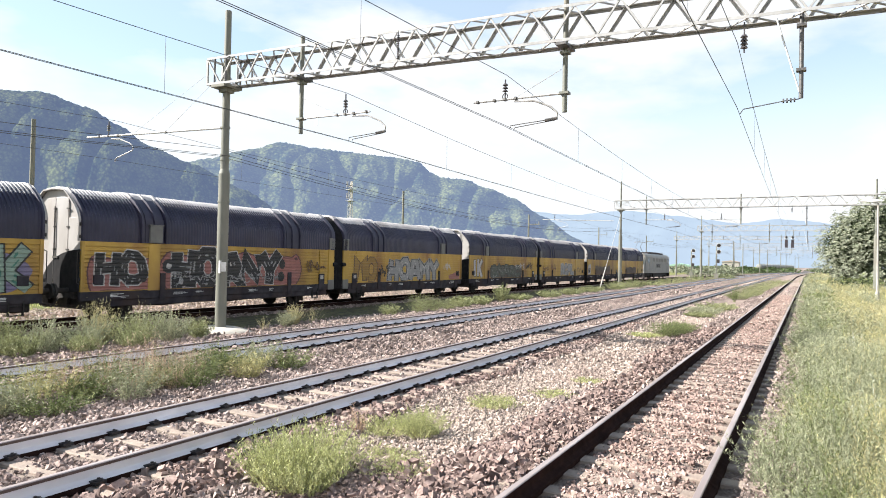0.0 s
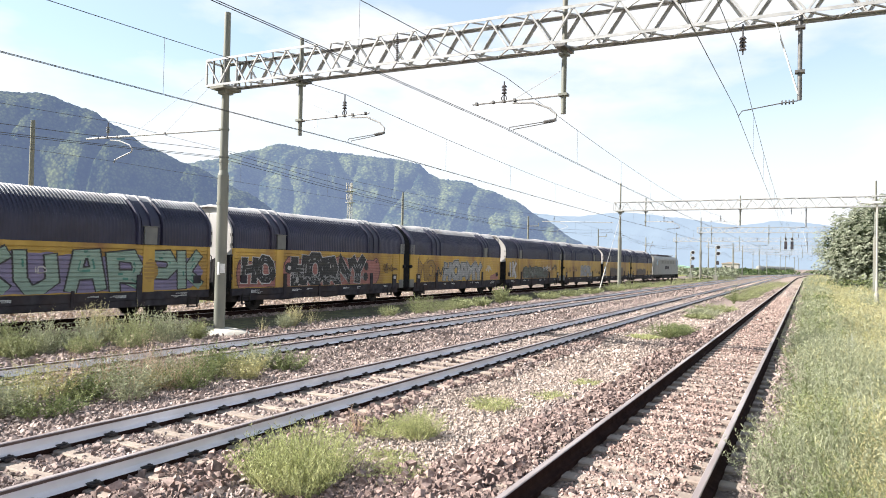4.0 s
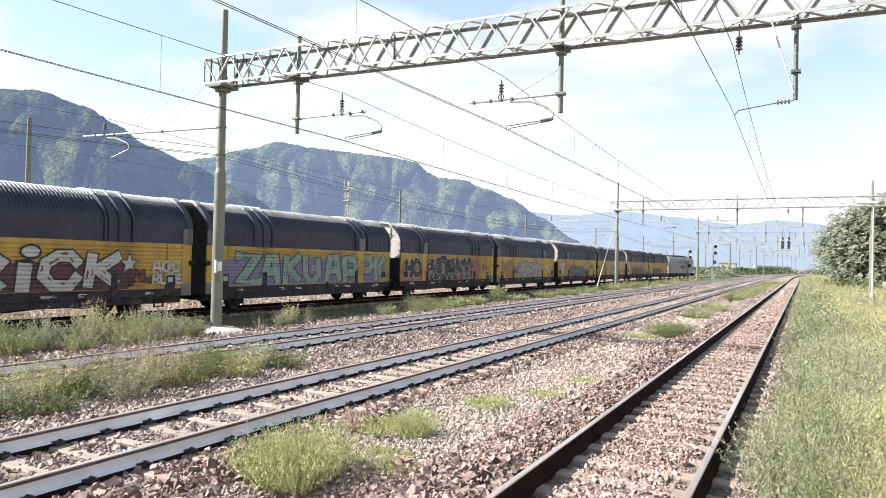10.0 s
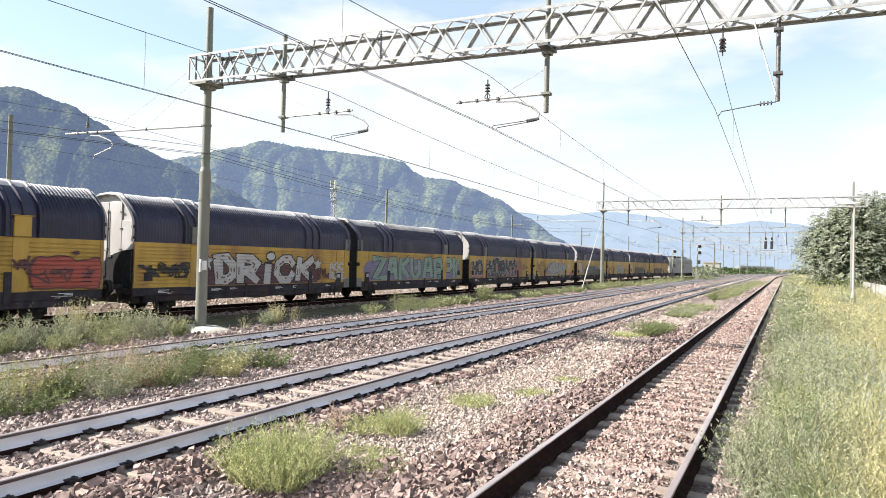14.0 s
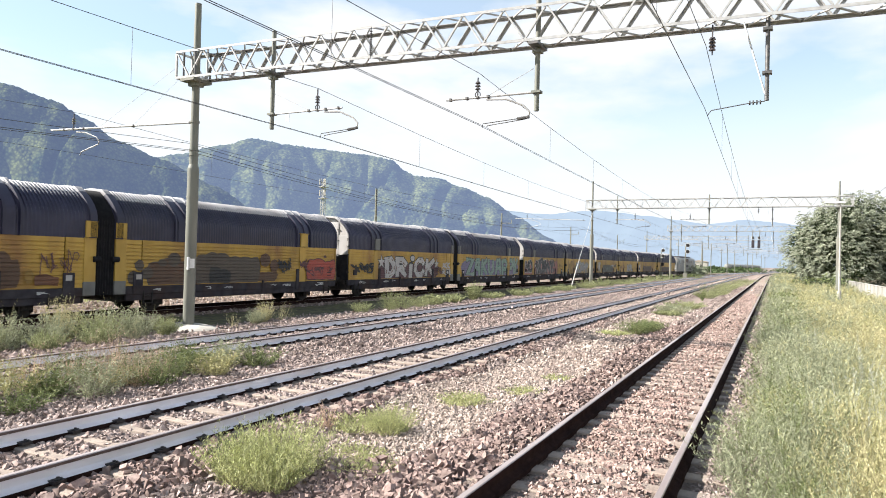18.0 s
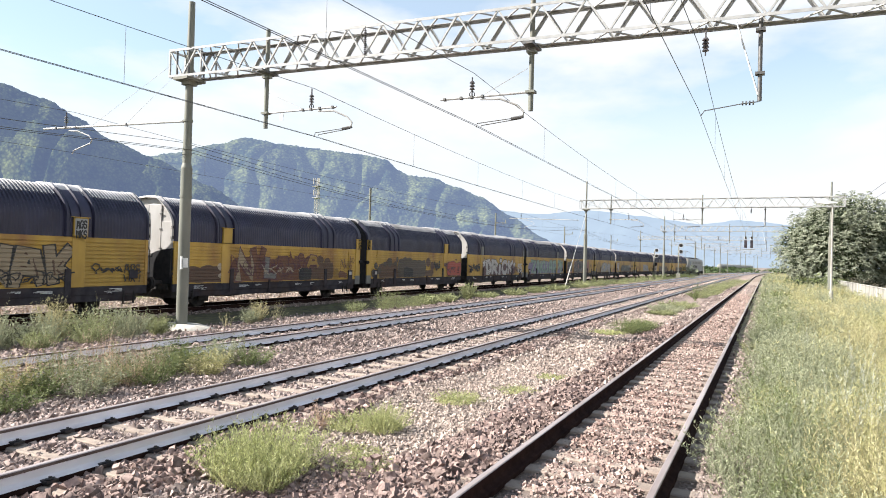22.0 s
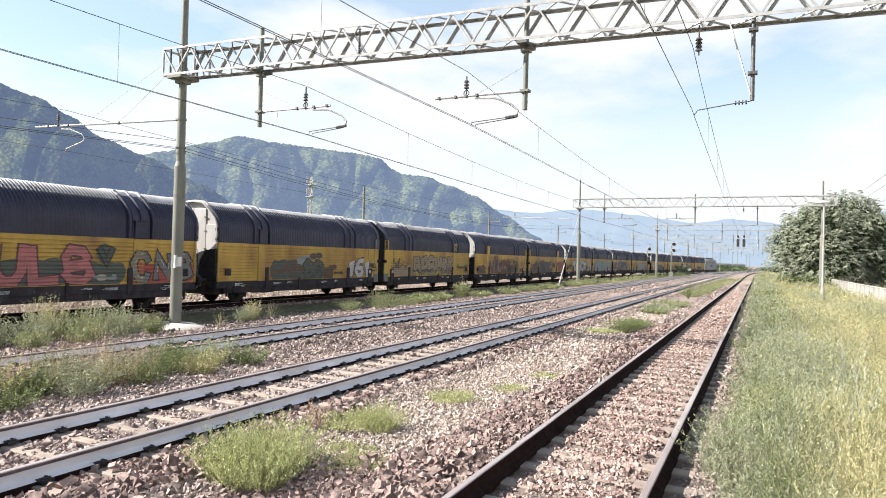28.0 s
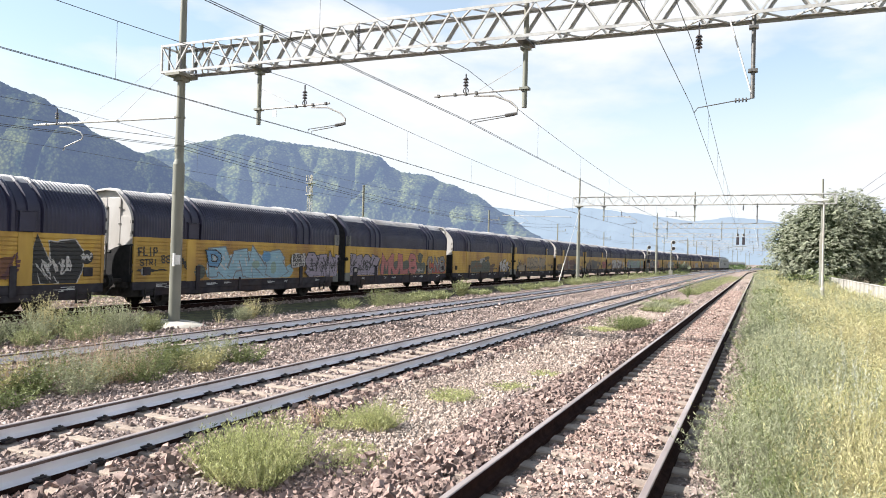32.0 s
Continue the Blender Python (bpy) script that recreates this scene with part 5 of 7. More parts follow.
# For each wagon, from the locomotive back (metres from its rear edge, and height):
# cloud: colour, outline or "", place; piece: word, place, fill, edge, halo or "", accent or "", stroke; plain: word, place, colour, stroke; tag: colour, place, stroke; oval: colour, middle, size; star
COATS = {
    2: (("cloud", "brown", "", 3.0, 9.0, 1.03, 1.9), ("tag", "black", 3.6, 8.6, 1.2, 1.9, 0.05)),
    3: (("cloud", "white", "", 0.3, 1.3, 1.1, 2.2), ("tag", "black", 0.35, 1.2, 1.2, 2.1, 0.05), ("cloud", "brown", "soot", 2.5, 9.2, 1.03, 2.05), ("tag", "black", 3.0, 8.8, 1.2, 2.0, 0.05)),
    4: (("tag", "rust", 0.8, 2.4, 1.3, 2.1, 0.06), ("tag", "rust", 3.0, 4.4, 1.5, 2.1, 0.06), ("piece", "RCAL", 5.6, 9.6, 1.1, 2.1, "silver", "black", "white", "", 0.3), ("tag", "brown", 9.8, 11.8, 1.2, 2.0, 0.05)),
    5: (("piece", "IK", 0.45, 2.1, 1.15, 2.3, "white", "black", "", "", 0.28), ("cloud", "soot", "black", 3.4, 9.6, 1.03, 2.0), ("piece", "SNARC", 3.6, 9.2, 1.1, 1.95, "moss", "black", "", "silver", 0.3),
        ("tag", "white", 8.4, 10.3, 1.6, 2.2, 0.05), ("tag", "black", 10.6, 12.0, 1.5, 2.3, 0.07)),
    6: (("piece", "MO", 1.0, 3.0, 1.1, 2.3, "ochre", "brown", "", "", 0.3), ("tag", "black", 3.3, 4.3, 1.3, 2.0, 0.06), ("piece", "HOAMY", 4.1, 9.8, 1.08, 2.2, "silver", "black", "silver", "white", 0.36), ("tag", "white", 10.4, 11.6, 1.5, 2.2, 0.06), ("cloud", "pink", "", 11.2, 12.7, 1.03, 1.5)),
    7: (("cloud", "pink", "maroon", 0.25, 3.0, 1.03, 2.3), ("cloud", "pink", "maroon", 2.95, 10.6, 1.03, 2.42), ("oval", "maroon", 0.45, 2.05, 0.1, 0.06), ("piece", "HO", 0.5, 2.35, 1.2, 2.25, "black", "black", "white", "silver", 0.22), ("oval", "black", 2.3, 1.45, 0.16, 0.17),
        ("piece", "HORNY", 3.5, 9.1, 1.1, 2.35, "black", "black", "white", "silver", 0.38), ("oval", "black", 3.35, 1.85, 0.28, 0.26), ("oval", "white", 3.35, 1.85, 0.12, 0.1), ("oval", "black", 3.9, 1.3, 0.3, 0.22), ("oval", "white", 3.9, 1.3, 0.1, 0.14), ("oval", "black", 9.3, 1.95, 0.18, 0.22), ("oval", "black", 9.25, 1.4, 0.2, 0.22),
        ("tag", "silver", 3.4, 9.2, 1.1, 1.7, 0.03), ("tag", "brown", 11.0, 12.4, 1.5, 2.2, 0.05), ("oval", "maroon", 10.2, 2.2, 0.1, 0.07)),
    8: (("cloud", "violet", "", 0.6, 12.7, 1.03, 2.36), ("piece", "ZAKU", 1.6, 7.0, 1.08, 2.36, "mint", "black", "", "teal", 0.36), ("piece", "ARPK", 7.25, 12.75, 1.06, 2.36, "mint", "black", "", "teal", 0.36), ("plain", "D", 6.35, 6.7, 1.68, 1.86, "white", 0.035), ("plain", "I", 6.25, 6.4, 1.68, 1.86, "white", 0.035), ("oval", "ochre", 10.35, 1.75, 0.3, 0.4)),
    9: (("cloud", "maroon", "black", 2.75, 10.6, 1.03, 2.02), ("piece", "DR", 3.7, 6.2, 1.1, 2.3, "white", "black", "", "rust", 0.4), ("plain", "I", 6.35, 7.3, 1.1, 1.8, "black", 0.52), ("plain", "I", 6.4, 7.25, 1.1, 1.76, "white", 0.42), ("oval", "black", 7.02, 2.25, 0.34, 0.24), ("oval", "white", 7.02, 2.25, 0.27, 0.17),
        ("piece", "CK", 7.3, 10.15, 1.1, 2.25, "white", "black", "", "rust", 0.35), ("star", "white", 3.3, 1.98, 0.4), ("star", "white", 10.35, 1.9, 0.34), ("tag", "black", 0.5, 2.5, 1.3, 2.1, 0.09), ("tag", "black", 0.7, 2.4, 1.3, 1.9, 0.08), ("tag", "maroon", 10.5, 11.2, 1.1, 2.0, 0.09),
        ("plain", "AGC", 11.25, 12.5, 1.66, 1.98, "white", 0.1), ("plain", "RUDE", 11.25, 12.6, 1.2, 1.52, "white", 0.09)),
    10: (("cloud", "brown", "soot", 1.35, 3.5, 1.03, 2.0), ("cloud", "brown", "", 3.3, 8.5, 1.03, 1.62), ("oval", "brown", 2.55, 1.85, 0.36, 0.4), ("oval", "soot", 2.55, 1.95, 0.28, 0.26), ("oval", "soot", 1.0, 1.75, 0.2, 0.2), ("oval", "soot", 0.75, 1.3, 0.24, 0.25), ("oval", "soot", 1.35, 1.45, 0.26, 0.22), ("oval", "soot", 2.0, 1.85, 0.2, 0.14), ("oval", "soot", 3.25, 1.9, 0.2, 0.14), ("oval", "soot", 3.45, 2.15, 0.14, 0.16),
         ("cloud", "soot", "", 3.5, 7.3, 1.03, 2.35), ("cloud", "black", "", 4.3, 5.5, 1.03, 1.72), ("oval", "brown", 7.6, 2.0, 0.34, 0.3), ("oval", "brown", 8.2, 1.75, 0.28, 0.3), ("tag", "black", 8.5, 9.5, 1.35, 2.2, 0.07), ("tag", "black", 8.6, 9.4, 1.5, 2.0, 0.06), ("cloud", "red", "maroon", 10.55, 12.9, 1.1, 2.1), ("tag", "maroon", 10.6, 12.8, 1.15, 2.0, 0.06), ("oval", "maroon", 12.0, 2.22, 0.13, 0.07), ("tag", "maroon", 10.0, 10.7, 1.6, 2.1, 0.07)),
    11: (("cloud", "brown", "", 0.5, 2.95, 1.03, 1.75), ("oval", "cream", 2.6, 1.68, 0.32, 0.18), ("oval", "cream", 2.65, 1.3, 0.32, 0.13), ("cloud", "rust", "", 3.0, 8.9, 1.03, 2.25), ("cloud", "brown", "", 8.6, 10.5, 1.03, 1.95), ("piece", "N", 3.35, 4.6, 1.1, 2.35, "tan", "maroon", "", "", 0.34), ("piece", "V", 4.3, 5.2, 1.3, 2.42, "rust", "maroon", "", "", 0.3), ("piece", "L", 5.1, 6.05, 1.15, 2.1, "steel", "maroon", "", "", 0.28),
         ("piece", "AN", 6.1, 7.5, 1.1, 2.15, "rust", "maroon", "", "", 0.32), ("tag", "maroon", 3.2, 8.9, 1.15, 2.25, 0.05), ("tag", "cream", 5.0, 8.0, 1.2, 1.9, 0.025), ("oval", "maroon", 7.75, 2.15, 0.24, 0.22), ("oval", "rust", 7.75, 2.15, 0.17, 0.15), ("cloud", "black", "", 7.6, 8.6, 1.03, 1.7), ("piece", "A", 8.2, 9.2, 1.65, 2.2, "ochre", "maroon", "", "", 0.2), ("oval", "brown", 9.3, 2.0, 0.28, 0.26), ("oval", "brown", 9.9, 1.85, 0.3, 0.3), ("oval", "ochre", 10.75, 1.4, 0.14, 0.22), ("cloud", "rust", "", 10.9, 11.7, 1.1, 1.55), ("tag", "maroon", 11.2, 12.4, 1.4, 2.25, 0.035)),
    12: (("cloud", "tan", "", 0.9, 3.5, 1.03, 1.85), ("tag", "brown", 0.95, 3.4, 1.3, 1.95, 0.05), ("oval", "rust", 1.75, 1.75, 0.12, 0.3), ("piece", "U", 1.1, 2.0, 1.75, 2.1, "tan", "black", "", "", 0.05), ("piece", "ARSWAK", 3.75, 10.2, 1.08, 2.28, "tan", "black", "", "brown", 0.35), ("tag", "black", 3.8, 10.0, 1.1, 1.6, 0.04), ("tag", "black", 10.9, 11.9, 1.4, 1.75, 0.05), ("plain", "ARS", 12.0, 12.7, 1.45, 1.75, "black", 0.05), ("plain", "WK!", 12.0, 12.8, 1.15, 1.38, "black", 0.05)),
    13: (("cloud", "moss", "soot", 3.4, 7.6, 1.03, 1.95), ("cloud", "silver", "", 5.3, 6.5, 1.75, 2.3), ("tag", "rust", 3.6, 6.2, 1.2, 1.85, 0.06), ("piece", "SC", 5.9, 7.4, 1.15, 1.95, "moss", "black", "", "", 0.26), ("oval", "soot", 6.6, 2.15, 0.32, 0.16), ("oval", "soot", 7.1, 2.2, 0.3, 0.16), ("cloud", "brown", "", 7.5, 8.4, 1.03, 1.75), ("oval", "brown", 8.45, 1.6, 0.25, 0.14), ("tag", "black", 8.55, 9.3, 1.15, 1.45, 0.05),
         ("piece", "161", 9.75, 12.2, 1.06, 2.02, "white", "black", "", "", 0.26), ("plain", "FREE", 12.15, 12.8, 1.58, 1.8, "black", 0.05), ("plain", "-", 12.05, 12.95, 1.28, 1.5, "black", 0.1)),
    14: (("cloud", "lilac", "black", 0.1, 3.5, 1.03, 2.25), ("piece", "WASZ", 0.15, 3.5, 1.1, 2.2, "lilac", "black", "", "black", 0.3), ("tag", "black", 0.2, 3.4, 1.1, 2.1, 0.05), ("cloud", "moss", "", 3.6, 9.75, 1.03, 1.95), ("piece", "MULS", 3.85, 8.45, 1.06, 2.2, "rose", "maroon", "", "pink", 0.29), ("oval", "moss", 8.85, 2.1, 0.3, 0.34), ("piece", "V", 8.6, 9.2, 1.75, 2.3, "moss", "black", "", "", 0.16), ("oval", "cream", 8.75, 1.25, 0.2, 0.12), ("tag", "silver", 8.5, 9.5, 1.15, 1.4, 0.05),
         ("cloud", "red", "", 9.85, 12.9, 1.03, 1.95), ("piece", "CNS", 9.9, 12.8, 1.15, 2.15, "steel", "black", "", "white", 0.24)),
    15: (("plain", "FLIP", 0.2, 1.1, 1.98, 2.28, "black", 0.06), ("plain", "STRI", 0.3, 1.1, 1.62, 1.84, "black", 0.045), ("plain", "BSC", 1.25, 1.95, 1.72, 1.98, "black", 0.05), ("tag", "black", 0.3, 2.2, 1.35, 1.55, 0.045), ("tag", "black", 1.9, 2.5, 1.4, 2.0, 0.06), ("oval", "silver", 0.5, 1.38, 0.16, 0.16), ("oval", "moss", 3.2, 1.35, 0.3, 0.3),
         ("cloud", "blue", "", 3.5, 9.2, 1.03, 1.7), ("cloud", "blue", "white", 3.6, 8.5, 1.03, 2.22), ("piece", "RANS", 3.6, 8.5, 1.1, 2.2, "blue", "steel", "", "white", 0.42), ("piece", "D", 3.55, 4.4, 1.6, 2.2, "sky", "black", "", "", 0.16), ("oval", "sky", 7.2, 2.0, 0.3, 0.24), ("oval", "mint", 6.5, 1.65, 0.26, 0.18), ("oval", "mint", 7.7, 1.5, 0.2, 0.3),
         ("cloud", "black", "", 8.95, 10.15, 1.5, 2.26), ("cloud", "white", "", 9.0, 10.1, 1.53, 2.22), ("plain", "BUSEN", 9.1, 10.0, 1.98, 2.14, "black", 0.045), ("plain", "BUSSI", 9.1, 10.0, 1.78, 1.92, "black", 0.04), ("plain", "LEFTER", 9.1, 10.0, 1.58, 1.72, "black", 0.04), ("cloud", "lilac", "black", 10.2, 12.9, 1.03, 2.2), ("piece", "SAN", 10.2, 12.9, 1.1, 2.2, "lilac", "black", "", "black", 0.36), ("tag", "black", 10.3, 12.8, 1.15, 2.1, 0.05)),
    16: (("cloud", "black", "white", 10.4, 12.0, 1.03, 1.8), ("piece", "NO", 10.45, 12.05, 1.1, 2.35, "black", "black", "white", "", 0.4), ("tag", "white", 10.9, 11.9, 1.15, 1.9, 0.05), ("oval", "black", 12.35, 1.9, 0.24, 0.24), ("tag", "white", 12.2, 12.55, 1.75, 2.05, 0.05), ("cloud", "rust", "", 8.8, 9.9, 1.2, 1.95), ("tag", "maroon", 8.6, 10.0, 1.2, 2.1, 0.08), ("cloud", "red", "", 5.0, 7.4, 1.1, 2.0)),
}


def oval(u, z, a, b, rng):
    n = 20
    pts = [(u + a * math.cos(2 * math.pi * i / n) * rng.uniform(0.94, 1.06), z + b * math.sin(2 * math.pi * i / n) * rng.uniform(0.94, 1.06)) for i in range(n)]
    return [([(u, z)] + pts, [(0, i + 1, (i + 1) % n + 1) for i in range(n)])]


def shine(lines, w, rng):
    """Short streaks inside the strokes of a piece."""
    out = []
    for k, pts in enumerate(lines):
        for (a, b), (c, d) in zip(pts, pts[1:]):
            long = math.hypot(c - a, d - b)
            if long < 0.3:
                continue
            nx, nz = -(d - b) / long * w * 0.22, (c - a) / long * w * 0.22
            for q in range(rng.choice((1, 2, 2, 3))):
                t = rng.uniform(0.1, 0.6)
                e = t + rng.uniform(0.12, 0.35)
                sgn = rng.choice((-1, 1))
                out.append(band([(a + (c - a) * t + sgn * nx, b + (d - b) * t + sgn * nz), (a + (c - a) * e + sgn * nx, b + (d - b) * e + sgn * nz)], w * rng.uniform(0.1, 0.22), k % 4))
    return out


def spray_wagons():
    rng = random.Random(21)
    for i, (w, mid, turned) in enumerate(WAGONS):
        for j, (kind, *a) in enumerate(COATS.get(i + 2, ())):
            j = 1.4 * j
            if kind == "cloud":
                colour, edge, u0, u1, z0, z1 = a
                state = rng.getstate()
                if edge:
                    sprayed(w, turned, blob(u0, u1, z0, z1, rng, grow=0.045), edge, j + 0.6, "paint_outline")
                    rng.setstate(state)
                sprayed(w, turned, blob(u0, u1, z0, z1, rng), colour, j + 1.1, "paint_patch")
            elif kind == "oval":
                sprayed(w, turned, oval(*a[1:], rng), a[0], j + 1, "paint_patch")
            elif kind == "tag":
                sprayed(w, turned, scribble(*a[1:5], rng, max(4, int((a[2] - a[1]) * 2.2)), a[5]), a[0], j + 1, "spray_tag")
            elif kind == "plain":
                sprayed(w, turned, [band(q, a[6], k % 6) for k, q in enumerate(word_lines(*a[:5], rng, 0.03))], a[5], j + 1, "sprayed_lettering")
            elif kind == "star":
                sprayed(w, turned, star(a[1], a[2], a[3] * 1.25), "black", j + 0.7, "painted_star")
                sprayed(w, turned, star(*a[1:]), a[0], j + 1.2, "painted_star")
            else:
                text, u0, u1, z0, z1, fill, edge, halo, accent, stroke = a
                lines = word_lines(text, u0, u1, z0 + stroke * 0.3, z1 - stroke * 0.3, rng)
                for colour, wide, lift, name in ((halo, stroke + 0.2, 0.3, "graffiti_halo"), (edge, stroke + 0.11, 0.7, "graffiti_outline"), (fill, stroke, 1.1, "graffiti")):
                    if colour:
                        sprayed(w, turned, [band(q, wide, k % 6) for k, q in enumerate(lines)], colour, j + lift, name)
                if accent:
                    sprayed(w, turned, shine(lines, stroke, rng), accent, j + 1.6, "graffiti_shine")["kind"] = "stuff"


spray_wagons()


def spray_plate():
    """A pale patch with black letters on one of the cover plates."""
    w, mid, turned = WAGONS[10]
    s = -1 if turned else 1
    x0, x1 = sorted((s * (WIDE + 0.104), s * (WIDE + 0.11)))
    part("paint_patch", Shape().box(x0, x1, -3.98, -3.54, EAVE + 0.06, 3.27), SPRAY["silver"], w, "pale spray patch on the cover plate")
    rng = random.Random(4)
    for text, z in (("AGS", 2.95), ("MKS", 2.64)):
        lines = [band(q, 0.045, k) for k, q in enumerate(word_lines(text, 0.04, 0.42, 1.3, 1.54, rng, 0.02))]
        bm = bmesh.new()
        for verts, faces in lines:
            vs = [bm.verts.new((s * (WIDE + 0.112 + q[2]), -3.98 + (q[0] if s > 0 else 0.44 - q[0]), q[1] - 1.3 + z)) for q in verts]
            for f in faces:
                bm.faces.new([vs[i] for i in f])
        me = bpy.data.meshes.new("spray_tag")
        bm.to_mesh(me)
        bm.free()
        me.materials.append(SPRAY["black"])
        part("spray_tag", me, None, w)


spray_plate()


# ---- mountains and distance ----
def hill_material(name, a, b, c, crown, air, air_strength):
    """Forest with lighter and darker crowns; a bluish glow in the material stands in for haze."""
    m = bpy.data.materials.new(name)
    m.use_nodes = True
    n, l = m.node_tree.nodes, m.node_tree.links
    bsdf = n["Principled BSDF"]
    bsdf.inputs["Roughness"].default_value = 1.0
    bsdf.inputs["Specular IOR Level"].default_value = 0.0
    co = n.new("ShaderNodeTexCoord")
    vo = n.new("ShaderNodeTexVoronoi")
    vo.inputs["Scale"].default_value = 1 / crown
    ns = n.new("ShaderNodeTexNoise")
    ns.inputs["Scale"].default_value, ns.inputs["Detail"].default_value = 0.02, 12.0
    # the forest is laid out by bearing and height, so that crowns stand upright on the slope
    turn = n.new("ShaderNodeTexGradient")
    turn.gradient_type = "RADIAL"
    l.new(co.outputs["Object"], turn.inputs["Vector"])
    parts_of = n.new("ShaderNodeSeparateXYZ")
    l.new(co.outputs["Object"], parts_of.inputs["Vector"])
    along = n.new("ShaderNodeMath")
    along.operation = "MULTIPLY"
    along.inputs[1].default_value = 9000.0
    l.new(turn.outputs["Fac"], along.inputs[0])
    lay = n.new("ShaderNodeCombineXYZ")
    l.new(along.outputs[0], lay.inputs["X"])
    l.new(parts_of.outputs["Z"], lay.inputs["Y"])
    for t in (vo, ns):
        l.new(lay.outputs["Vector"], t.inputs["Vector"])
    r1 = n.new("ShaderNodeValToRGB")
    r1.color_ramp.elements[0].position, r1.color_ramp.elements[0].color = 0.40, (*a, 1)
    r1.color_ramp.elements[1].position, r1.color_ramp.elements[1].color = 0.62, (*b, 1)
    l.new(ns.outputs["Fac"], r1.inputs["Fac"])
    mx = n.new("ShaderNodeMix")
    mx.data_type = "RGBA"
    l.new(r1.outputs["Color"], mx.inputs["A"])
    mx.inputs["B"].default_value = (*c, 1)
    rr = n.new("ShaderNodeMapRange")
    rr.inputs["From Min"].default_value, rr.inputs["From Max"].default_value = 0.6, 1.2
    l.new(vo.outputs["Color"], rr.inputs["Value"])
    l.new(rr.outputs["Result"], mx.inputs["Factor"])
    # the dark between crowns is painted shade, growing away from each crown's middle
    crown_shade = n.new("ShaderNodeMapRange")
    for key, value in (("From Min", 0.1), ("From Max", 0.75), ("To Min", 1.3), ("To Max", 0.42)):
        crown_shade.inputs[key].default_value = value
    l.new(vo.outputs["Distance"], crown_shade.inputs["Value"])
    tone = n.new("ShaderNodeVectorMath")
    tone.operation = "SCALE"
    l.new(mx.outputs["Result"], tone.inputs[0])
    l.new(crown_shade.outputs["Result"], tone.inputs["Scale"])
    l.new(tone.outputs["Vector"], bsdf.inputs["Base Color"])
    bp = n.new("ShaderNodeBump")
    bp.inputs["Strength"].default_value, bp.inputs["Distance"].default_value = 0.6, crown * 0.45
    bp.invert = True
    l.new(vo.outputs["Distance"], bp.inputs["Height"])
    l.new(bp.outputs["Normal"], bsdf.inputs["Normal"])
    # haze put in as emission, the same over the whole slope
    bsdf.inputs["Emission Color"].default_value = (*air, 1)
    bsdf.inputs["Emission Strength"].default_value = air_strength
    return m


def curve_through(knots, x):
    """Smooth height between the knots of a ridge."""
    if x <= knots[0][0]:
        return knots[0][1]
    for (a, p), (b, q) in zip(knots, knots[1:]):
        if x <= b:
            u = (x - a) / (b - a)
            u = 0.45 * u + 0.55 * u * u * (3 - 2 * u)
            return p + (q - p) * u
    return knots[-1][1]


def ridge(name, knots, r_ridge, r_foot, mat, relief, canopy, n_az, n_r, seed, label, eye=(1.6, 0, 2.3)):
    """A mountain side: its crest by bearing (degrees from the tracks) and steepness, its flank cut into spurs and gullies under a lumpy forest."""
    v = []
    az0, az1 = knots[0][0], knots[-1][0]
    per = r_ridge * radians(1.0)
    for i in range(n_az):
        az = az0 + (az1 - az0) * i / (n_az - 1)
        e = curve_through(knots, az)
        s, c = math.sin(radians(az)), math.cos(radians(az))
        for j in range(n_r):
            u = j / (n_r - 1)
            w = min(u / 0.9, 1.0)
            r = r_foot + (r_ridge - r_foot) * u / 0.9
            # gullies run down the slope, swung a little from side to side; the crest stays whole
            swing = 1.6 * noise.noise((az * 0.12, u * 2.0, seed + 7)) + 3.0 * (1 - w)
            g = max(0.0, 0.55 - abs(noise.noise(((az + swing) * 0.16, u * 0.5, seed))) * 1.6) + max(0.0, 0.3 - abs(noise.noise(((az + swing) * 0.42, u * 1.1, seed + 1))))
            g += 0.2 * noise.noise((az * 0.8, u * 6.0, seed + 2))
            base = 0.3 * w + 0.7 * (1 - (1 - w) ** 1.9)
            if u > 0.9:
                base = 1.0 - (u - 0.9) * 4
            h = e * r_ridge * base - relief * g * min(1.0, (1 - w) * 3.0) * min(1.0, w * 3) * min(1.0, e * 10)
            a, b = az * per, u * (r_ridge - r_foot)
            tree = noise.noise((a / 9, b / 14, seed)) + 0.8 * noise.noise((a / 4.2, b / 8, seed + 4)) + 0.6 * noise.noise((a / 24, b / 40, seed + 5))
            rr = r * (1 + 0.02 * g * (1 - w))
            v.append((eye[0] + s * rr, eye[1] + c * rr, max(0.0, h) + (canopy * tree if e > 0.004 else 0) - 3))
    i, j = np.meshgrid(np.arange(n_az - 1), np.arange(n_r - 1), indexing="ij")
    a = (i * n_r + j).ravel()
    me = raw_mesh(name, v, np.stack([a, a + 1, a + n_r + 1, a + n_r], 1), mat, smooth=True)
    return tagged(new(name, me), label, "mountain", kind="structure")


